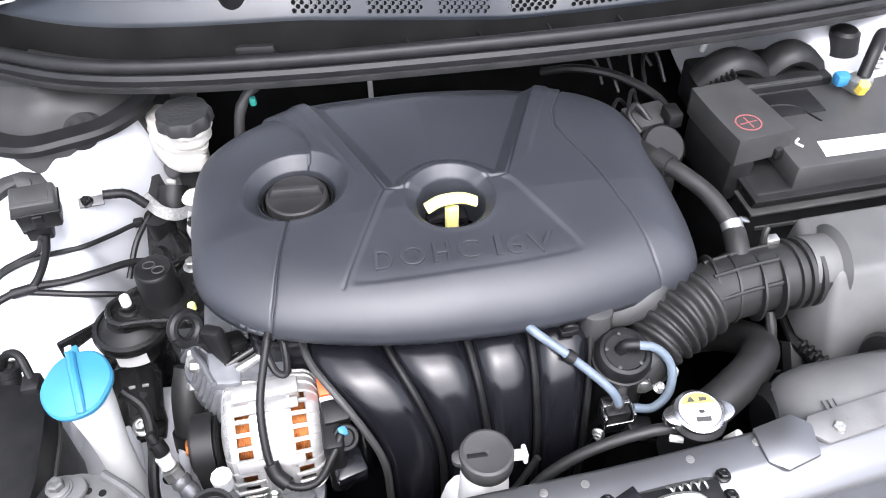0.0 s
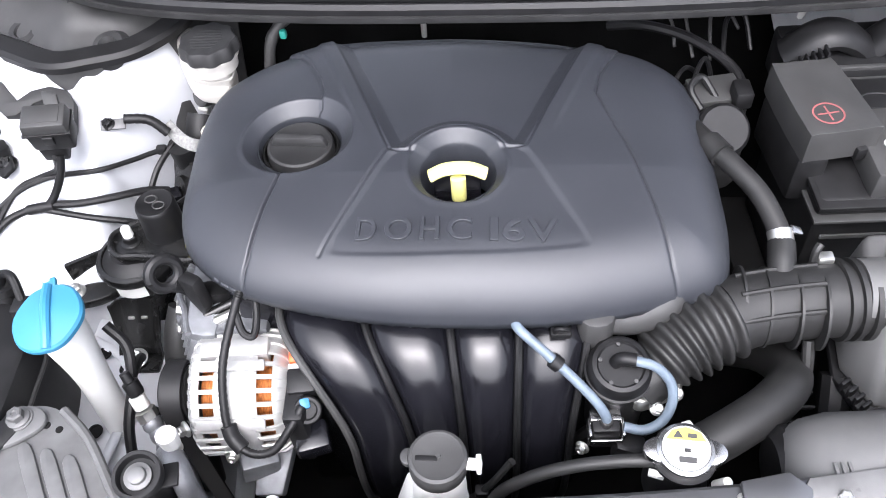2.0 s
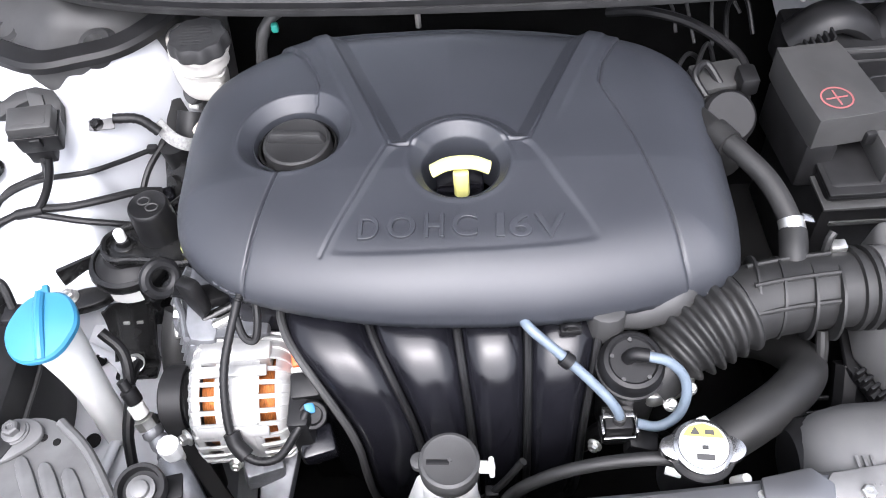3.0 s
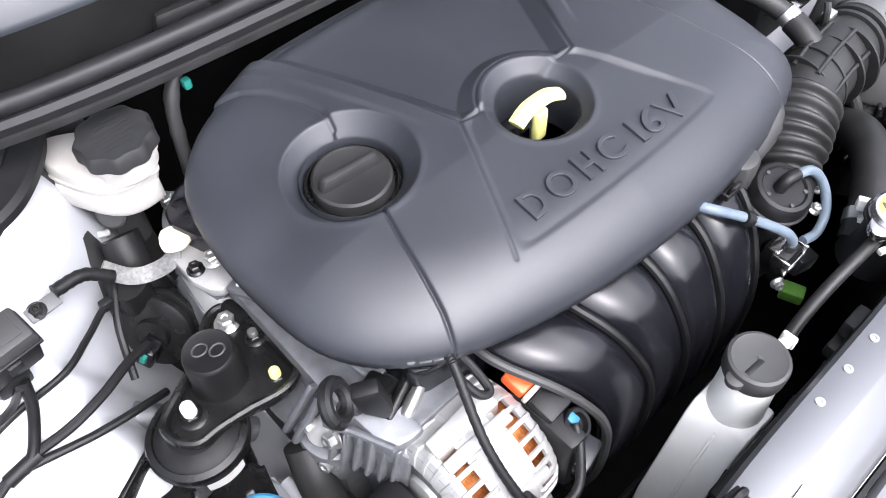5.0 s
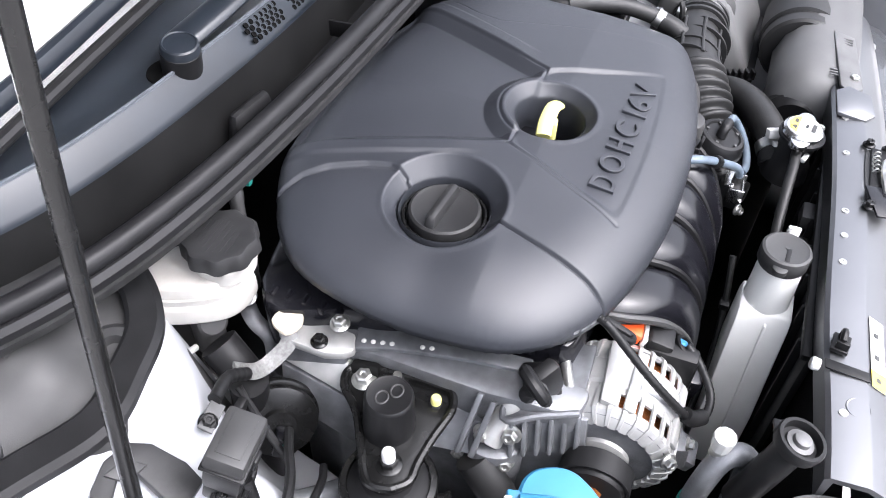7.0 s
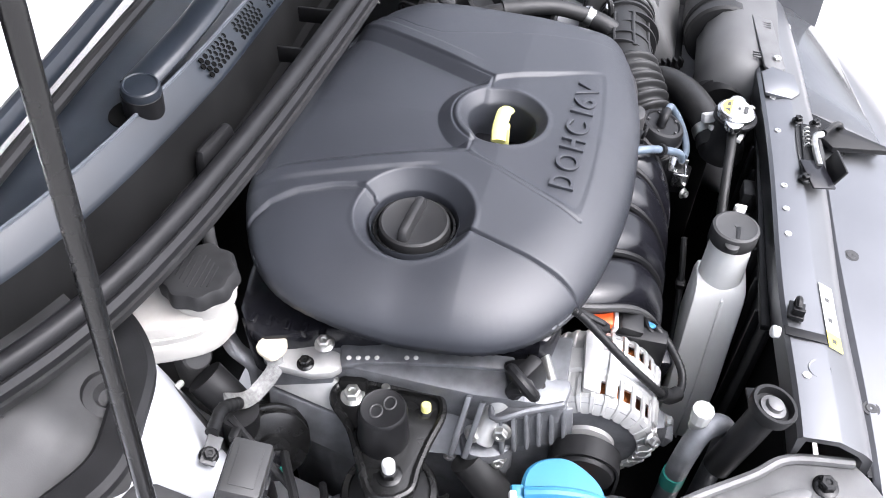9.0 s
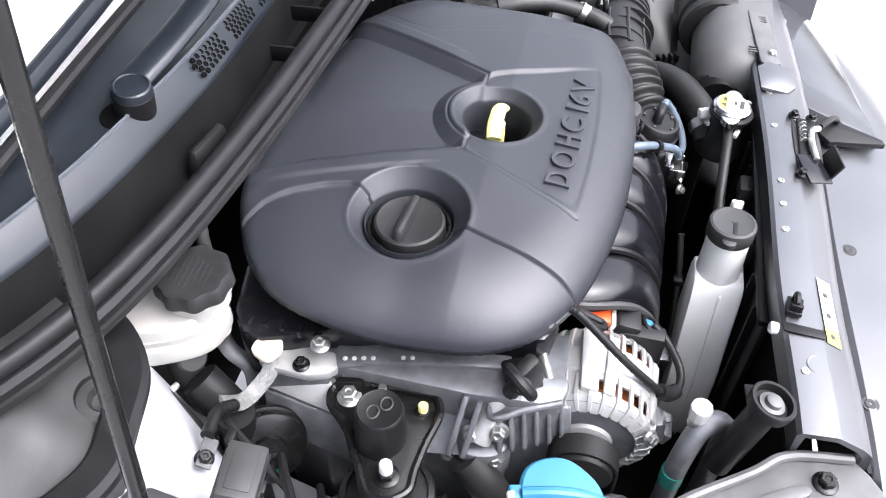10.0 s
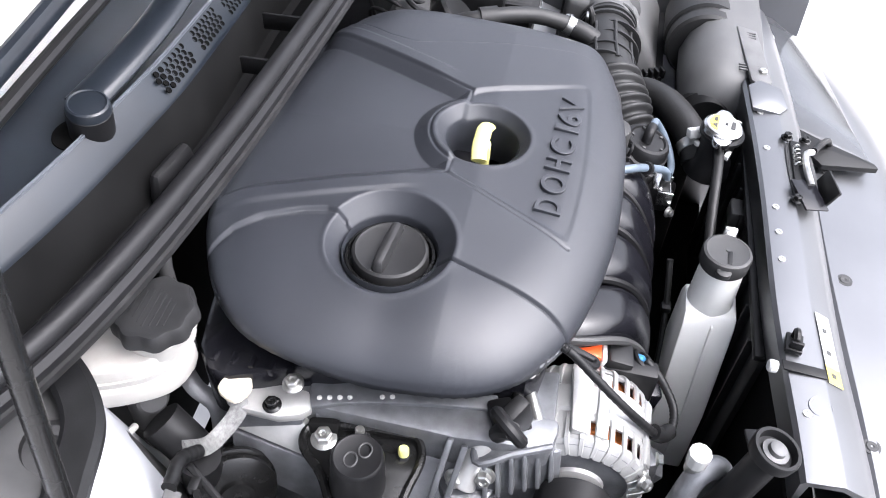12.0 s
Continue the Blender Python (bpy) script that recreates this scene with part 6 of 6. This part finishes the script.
part("clip", box((0.018, -0.24, 0.678), (0.014, 0.012, 0.01), 0.002), M_BLACK, shroud_tube)
man_clip = thing("hose_clip", "small black hose clip on the manifold edge", "clip", (0.1, -0.15, 0.84))
part("base", box((0.1, -0.152, 0.838), (0.02, 0.012, 0.008), 0.002), M_BLACK, man_clip)
part("jaw", tube([(0.094, -0.155, 0.842), (0.095, -0.157, 0.85), (0.101, -0.158, 0.852), (0.107, -0.157, 0.848)], 0.0022, 8, 5), M_BLACK, man_clip)


# ---- intake hose, breather, coolant elbow ----
intake = thing("intake_hose", "black ribbed rubber air intake hose with bellows", "intake hose", (0.3, -0.125, 0.76))


def bellows(t):
    return 1.0 + 0.115 * math.copysign(abs(math.cos(t * 2 * math.pi * 6.5)) ** 0.6, math.cos(t * 2 * math.pi * 6.5))


part("bellows", tube([(0.19, -0.166, 0.79), (0.215, -0.15, 0.802), (0.24, -0.138, 0.811), (0.272, -0.126, 0.818)], 0.0375, 40, 28, rad=lambda t: bellows(t) * (0.8 + 0.2 * smooth01(t * 2.2))), M_HOSE, intake)
part("throttle_collar", tube([(0.172, -0.176, 0.78), (0.194, -0.164, 0.792)], 0.031, 36, 4), M_HOSE, intake)
part("duct", tube([(0.264, -0.128, 0.818), (0.29, -0.12, 0.82), (0.34, -0.114, 0.821), (0.41, -0.112, 0.821)], 0.0375, 40, 10), M_HOSE, intake)
for x in (0.277, 0.3, 0.328, 0.352):
    part("hoop", lathe((x, -0.118 + (0.3 - x) * 0.1, 0.82), (1, -0.1, 0.02), [(0, 0.0375), (0.0005, 0.0402), (0.003, 0.0402), (0.0035, 0.0375)], 44), M_HOSE, intake)
for a in (20, 60, 100):
    y, z = 0.0385 * math.cos(radians(a + 40)), 0.0385 * math.sin(radians(a + 40))
    part("rib", tube([(0.272, -0.122 + y, 0.8185 + z), (0.31, -0.117 + y, 0.82 + z), (0.352, -0.114 + y, 0.821 + z)], 0.0026, 8, 4), M_HOSE, intake)
for x in (0.372, 0.384, 0.396):
    part("end_hoop", lathe((x, -0.113, 0.821), (1, 0.02, 0), [(0, 0.0375), (0.001, 0.0415), (0.006, 0.0415), (0.007, 0.0375)], 44), M_HOSE, intake)
part("clamp_screw", box((0.362, -0.086, 0.852), (0.016, 0.012, 0.012), 0.002), M_STEEL, intake)
part("clamp_ear", tube([(0.35, -0.09, 0.848), (0.35, -0.087, 0.866), (0.354, -0.083, 0.872)], 0.004, 8, 5), M_HOSE, intake)
part("drain", tube([(0.345, -0.145, 0.8), (0.345, -0.163, 0.775), (0.345, -0.167, 0.75)], 0.006, 10, 5), M_HOSE, intake)
part("breather_stub", tube([(0.318, -0.105, 0.84), (0.322, -0.084, 0.85), (0.325, -0.066, 0.855)], 0.0135, 20, 5), M_HOSE, intake)
breather = thing("breather_hose", "black rubber breather hose with a spring clamp", "hose", (0.3, 0.0, 0.85))
part("hose", tube([(0.325, -0.074, 0.853), (0.323, -0.05, 0.862), (0.312, -0.015, 0.873), (0.292, 0.02, 0.88), (0.276, 0.05, 0.88), (0.268, 0.075, 0.876), (0.262, 0.1, 0.868)], 0.0108, 18, 8), M_HOSE, breather)
breather_clamp = part("clamp", tube([(0.325, -0.066, 0.856), (0.3245, -0.055, 0.861)], 0.0125, 20, 4), M_STEEL, breather, "bright spring clamp")
part("clamp_tab", box((0.339, -0.058, 0.864), (0.012, 0.01, 0.004), 0.001, (0, 20, 0)), M_CHROME, breather_clamp)
part("sleeve", tube([(0.284, 0.034, 0.8805), (0.274, 0.056, 0.88)], 0.0138, 20, 4), M_HOSE, breather)
elbow = thing("coolant_hose", "large bent black rubber coolant hose", "hose", (0.28, -0.2, 0.7))
part("hose", tube([(0.2, -0.256, 0.765), (0.222, -0.248, 0.778), (0.262, -0.228, 0.783), (0.3, -0.203, 0.78), (0.328, -0.172, 0.768), (0.335, -0.14, 0.745), (0.325, -0.1, 0.71), (0.3, -0.06, 0.66)], 0.0215, 24, 8), M_HOSE, elbow)
part("clamp", tube([(0.213, -0.2515, 0.774), (0.224, -0.2465, 0.779)], 0.0235, 24, 4), M_STEEL, elbow)
part("clamp_lug", box((0.21, -0.243, 0.803), (0.012, 0.02, 0.012), 0.002, (0, 20, 25)), M_PAPER, elbow, "white painted clamp lug")
part("clamp_lug", box((0.2, -0.255, 0.797), (0.008, 0.024, 0.006), 0.001, (0, 20, 25)), M_PAPER, elbow)

# ---- air filter box and intake duct ----
air = thing("air_filter_box", "dark grey plastic air filter box", "air box", (0.5, -0.12, 0.6))
part("lower_body", prism([(0.405, -0.045), (0.68, -0.045), (0.68, -0.2), (0.41, -0.2), (0.39, -0.17)], 0.6, 0.745, 0.008), M_BLACK, air)
part("flange", prism([(0.398, -0.04), (0.69, -0.04), (0.69, -0.21), (0.395, -0.208), (0.378, -0.16)], 0.742, 0.752, 0.003), M_BLACK, air)
bm = prism([(0.402, -0.044), (0.685, -0.044), (0.685, -0.202), (0.402, -0.2), (0.386, -0.155)], 0.75, 0.848, 0.0)
for v in bm.verts:
    if v.co.z > 0.8:
        v.co.x += 0.012 if v.co.x < 0.5 else -0.008
        v.co.y += 0.055 if v.co.y < -0.1 else -0.006
soften(bm, 0.009, 3)
part("lid", bm, M_DUCT, air, "smooth grey plastic lid")
part("outlet", lathe((0.392, -0.112, 0.828), (1, 0, 0), [(0, 0.0355), (0.03, 0.0355), (0.036, 0.045)], 36), M_DUCT, air)
for k in range(5):
    part("clip_rib", box((0.384 + 0.004 * k, -0.172 - 0.0085 * k, 0.758), (0.004, 0.012, 0.014), 0.001, (0, 0, -60)), M_BLACK, air)
part("leg", tube([(0.39, -0.15, 0.74), (0.385, -0.18, 0.71), (0.38, -0.21, 0.66)], 0.018, 10, 5), M_BLACK, air)
for k in range(6):
    part("grid_bar", box((0.345 + 0.001 * k, -0.165 - 0.012 * k, 0.73 - 0.008 * k), (0.035, 0.003, 0.006), 0.001), M_BLACK, air)
duct = thing("intake_duct", "rounded dark grey plastic air intake duct", "air duct", (0.4, -0.27, 0.7))
bm = bmesh.new()
rows = []
sect = [(-0.215, 0.74), (-0.208, 0.785), (-0.217, 0.815), (-0.235, 0.835), (-0.255, 0.841), (-0.275, 0.839), (-0.29, 0.836), (-0.312, 0.833), (-0.315, 0.829), (-0.315, 0.80), (-0.30, 0.74)]
for x, k, up in ((0.262, 0.55, -0.02), (0.268, 0.78, -0.01), (0.282, 0.93, -0.003), (0.305, 1.0, 0.0), (0.36, 1.0, 0.001), (0.42, 1.0, 0.002), (0.5, 1.0, 0.0), (0.56, 0.98, -0.005)):
    rows.append([bm.verts.new((x + 0.025, -0.283 + (y + 0.268) * k, 0.79 + (z - 0.79) * k + up)) for y, z in sect])
for a, b in zip(rows, rows[1:]):
    for i in range(len(sect) - 1):
        bm.faces.new((a[i], a[i + 1], b[i + 1], b[i]))
bm.faces.new(rows[0])
bm.faces.new(rows[-1])
part("body", bm, M_DUCT, duct, sharp=50)
part("hose_end", lathe((0.425, -0.258, 0.792), (1, 0.05, 0), [(0, 0.05), (0.004, 0.054), (0.02, 0.054), (0.022, 0.051), (0.03, 0.051), (0.032, 0.056), (0.05, 0.056), (0.1, 0.052)], 40), M_HOSE, duct)
for x in (0.295, 0.375):
    for k in range(3):
        part("raised_mark", box((x + 0.02 + 0.006 * k, -0.304, 0.8385), (0.0028, 0.026, 0.002), 0.0006), M_DUCT, duct)
bolt(duct, (0.315, -0.322, 0.834), r=0.006)
part("lower_throat", lathe((0.285, -0.265, 0.77), (1, 0, 0), [(0, 0.03), (0.01, 0.04), (0.06, 0.042)], 30), M_BLACK, duct)
part("post", box((0.42, -0.265, 0.55), (0.06, 0.05, 0.4), 0.006), M_DARK, duct)

# ---- battery ----
bat = thing("battery", "black battery with a white label and grey rim", "battery", (0.5, 0.09, 0.66))
part("case", box((0.517, 0.085, 0.75), (0.262, 0.176, 0.19), 0.006), M_BLACK, bat)
part("lid", box((0.541, 0.085, 0.86), (0.212, 0.172, 0.036), 0.004), M_GREYPL, bat)
part("rim", box((0.517, 0.08, 0.84), (0.27, 0.185, 0.006), 0.002), M_BLACK, bat)
part("rim", box((0.517, 0.08, 0.821), (0.272, 0.187, 0.004), 0.001), M_GREYPL, bat)
for y in (-0.005, 0.002):
    part("case_rib", box((0.517, y - 0.001, 0.79), (0.24, 0.003, 0.006), 0.001), M_GREYPL, bat)
part("lid_panel", box((0.49, 0.125, 0.8785), (0.075, 0.05, 0.002), 0.0008), M_BLACK, bat)
part("label_sheet", prism([(0.478, 0.012), (0.585, 0.01), (0.588, 0.038), (0.482, 0.042)], 0.8782, 0.8788, 0.0), M_PAPER, bat, "white paper label")
part("moulded_line", tube([(0.45, 0.075, 0.879), (0.453, 0.12, 0.879), (0.49, 0.118, 0.879), (0.51, 0.08, 0.879)], 0.0015, 6, 4), M_BLACK, bat)
part("moulded_mark", tube([(0.462, 0.052, 0.879), (0.455, 0.045, 0.879), (0.46, 0.036, 0.879)], 0.0018, 6, 4), M_PAPER, bat)
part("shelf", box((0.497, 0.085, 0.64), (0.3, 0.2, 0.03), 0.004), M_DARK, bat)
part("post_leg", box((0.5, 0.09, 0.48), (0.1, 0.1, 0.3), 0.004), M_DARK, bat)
part("negative_clamp", box((0.585, 0.13, 0.893), (0.03, 0.028, 0.02), 0.004, (0, 0, 20)), M_STEEL, bat)
part("clamp_nut", cyl((0.58, 0.115, 0.89), (0.578, 0.108, 0.906), 0.008, 6), M_LABELY, bat, "brass clamp nut")
part("blue_boot", box((0.565, 0.138, 0.897), (0.02, 0.018, 0.018), 0.005), M_PLUGBLUE, bat, "blue boot")
part("negative_lead", tube([(0.59, 0.13, 0.9), (0.61, 0.15, 0.93), (0.64, 0.18, 0.93), (0.68, 0.2, 0.89)], 0.009, 12, 6), M_BLACK, bat)
term = thing("terminal_cover", "black plastic positive terminal cover marked with red cross", "terminal cover", (0.385, 0.08, 0.84))
TM = pose(0.4, 0.094, 0, 0, 0, 4) @ Matrix.Diagonal((0.96, 1.08, 1, 1))
term_hood = part("hood", prism(rounded([(-0.038, -0.045), (-0.028, -0.053), (0.034, -0.05), (0.041, -0.042), (0.032, 0.05), (0.02, 0.056), (-0.03, 0.056), (-0.04, 0.048)], 3), 0.866, 0.905, 0.011, 4, m=TM), M_GREYPL, term)
part("skirt", prism([(-0.04, -0.052), (-0.004, -0.055), (-0.004, 0.05), (-0.042, 0.05)], 0.805, 0.868, 0.006, m=TM), M_BLACK, term)
part("catch", box((0.428, 0.05, 0.872), (0.012, 0.03, 0.016), 0.003, (0, 0, 8)), M_BLACK, term)
part("cross_ring", lathe((0.395, 0.066, 0.9048), (0, 0, 1), [(0, 0.0165), (0.0008, 0.0165), (0.0008, 0.0148), (0, 0.0148)], 40), M_RED, term_hood, "red printed ring")
for a in (8, 98):
    part("cross_bar", box((0.395, 0.066, 0.9054), (0.0225, 0.0016, 0.0006), 0, (0, 0, a)), M_RED, term_hood)
fuse = thing("fuse_box", "black fuse box with two arched covers", "fuse box", (0.47, 0.19, 0.8))
part("base", box((0.478, 0.2, 0.86), (0.18, 0.09, 0.06), 0.006), M_BLACK, fuse)
part("rail", box((0.47, 0.158, 0.889), (0.16, 0.006, 0.005), 0.001), M_GREYPL, fuse)
for x, w in ((0.435, 0.085), (0.52, 0.075)):
    part("arched_cover", tube([(x - w / 2, 0.2, 0.878), (x - w / 4, 0.198, 0.9), (x, 0.197, 0.908), (x + w / 4, 0.197, 0.902), (x + w / 2, 0.198, 0.885)], 0.026, 12, 6, flat=0.6), M_BLACK, fuse)
for k in range(5):
    part("bar", box((0.398 + 0.006 * k, 0.168, 0.885 + 0.004 * k), (0.003, 0.02, 0.02), 0.0008), M_BLACK, fuse)
tower = thing("strut_top", "silver strut tower top with a black rubber cap", "strut tower", (0.63, 0.2, 0.8))
part("turret", lathe((0.63, 0.21, 0.82), (0, 0, 1), [(0, 0.07), (0.05, 0.06), (0.066, 0.05), (0.068, 0)], 36), M_PRIMER, tower)
part("cap", lathe((0.613, 0.22, 0.885), (0, 0, 1), [(0, 0.026), (0.012, 0.023), (0.03, 0.02), (0.034, 0.015), (0.034, 0)], 30), M_BLACK, tower)
for p in ((0.64, 0.17, 0.888), (0.665, 0.21, 0.888)):
    bolt(tower, p, r=0.007)

# ---- behind the cover: thermostat housing, wires, far clutter ----
thermo = thing("thermostat_housing", "grey alloy housing with wires behind the cover", "housing", (0.27, 0.1, 0.75))
part("housing", prism(rounded([(0.262, 0.09), (0.318, 0.08), (0.33, 0.12), (0.325, 0.17), (0.27, 0.175)], 4), 0.78, 0.868, 0.008), M_HOSE, thermo)
part("drum", lathe((0.297, 0.1, 0.852), (0.1, -0.6, 0.8), [(0, 0.03), (0.02, 0.03), (0.024, 0.026), (0.024, 0)], 30), M_BLACK, thermo)
part("top_plate", box((0.302, 0.15, 0.872), (0.058, 0.045, 0.008), 0.002, (0, 0, 8)), M_GREYPL, thermo)
part("plug", box((0.325, 0.13, 0.882), (0.02, 0.03, 0.022), 0.004), M_BLACK, thermo)
for pts, r in (
    ([(0.25, 0.14, 0.855), (0.26, 0.17, 0.872), (0.28, 0.2, 0.867), (0.3, 0.21, 0.84), (0.305, 0.2, 0.8)], 0.0028),
    ([(0.272, 0.13, 0.855), (0.282, 0.17, 0.878), (0.302, 0.208, 0.873), (0.315, 0.21, 0.84), (0.32, 0.2, 0.8)], 0.0028),
    ([(0.2, 0.3, 0.86), (0.24, 0.275, 0.876), (0.29, 0.245, 0.876), (0.33, 0.2, 0.868), (0.338, 0.16, 0.86), (0.33, 0.13, 0.84)], 0.0062),
    ([(0.215, 0.31, 0.87), (0.25, 0.315, 0.885), (0.272, 0.28, 0.88), (0.275, 0.25, 0.86)], 0.0022),
    ([(0.32, 0.3, 0.87), (0.295, 0.31, 0.89), (0.29, 0.285, 0.886), (0.297, 0.24, 0.85)], 0.0022),
    ([(0.36, 0.28, 0.86), (0.335, 0.3, 0.895), (0.318, 0.27, 0.89), (0.312, 0.22, 0.86)], 0.0022),
    ([(0.37, 0.25, 0.85), (0.36, 0.275, 0.885), (0.335, 0.26, 0.888), (0.325, 0.21, 0.862)], 0.003),
    ([(0.28, 0.12, 0.87), (0.27, 0.14, 0.884), (0.285, 0.155, 0.888), (0.3, 0.135, 0.872)], 0.0042),
):
    w = thing("engine_wire", "thin black wire behind the engine cover", "wire", pts[0], "rear wires")
    part("wire", tube(pts, r, 8, 7), M_BLACK if r > 0.0025 else M_GREYPL, w)
rearhose = thing("heater_pipe", "dark ribbed pipe with a teal clip behind the cover", "pipe", (-0.22, 0.26, 0.8))
part("pipe", tube([(-0.16, 0.3, 0.92), (-0.2, 0.275, 0.915), (-0.225, 0.262, 0.89), (-0.235, 0.255, 0.84), (-0.24, 0.25, 0.78)], 0.007, 14, 7, rad=lambda t: 1 + 0.12 * (math.sin(t * 30) > 0.6)), M_GREYPL, rearhose)
part("teal_clip", box((-0.207, 0.258, 0.902), (0.009, 0.009, 0.012), 0.003), M_TEAL, rearhose, "teal clip")
tick = thing("firewall_pin", "small white plastic pin on the firewall", "pin", (-0.042, 0.38, 0.8), "white pins")
part("pin", cyl((-0.042, 0.38, 0.8), (-0.042, 0.378, 0.835), 0.004, 10), M_PAPER, tick)
tick = thing("firewall_pin", "small white plastic pin on the firewall", "pin", (0.42, 0.25, 0.88), "white pins")
part("pin", cyl((0.42, 0.255, 0.89), (0.425, 0.25, 0.925), 0.004, 10), M_PAPER, tick)
gc = thing("green_connector", "bright green plastic connector low by the radiator", "connector", (0.293, -0.207, 0.5))
part("body", box((0.293, -0.207, 0.518), (0.022, 0.03, 0.018), 0.003, (0, 0, 20)), M_GREEN, gc)
part("lead", tube([(0.293, -0.195, 0.518), (0.28, -0.15, 0.53), (0.24, -0.1, 0.5)], 0.006, 10, 5), M_BLACK, gc)
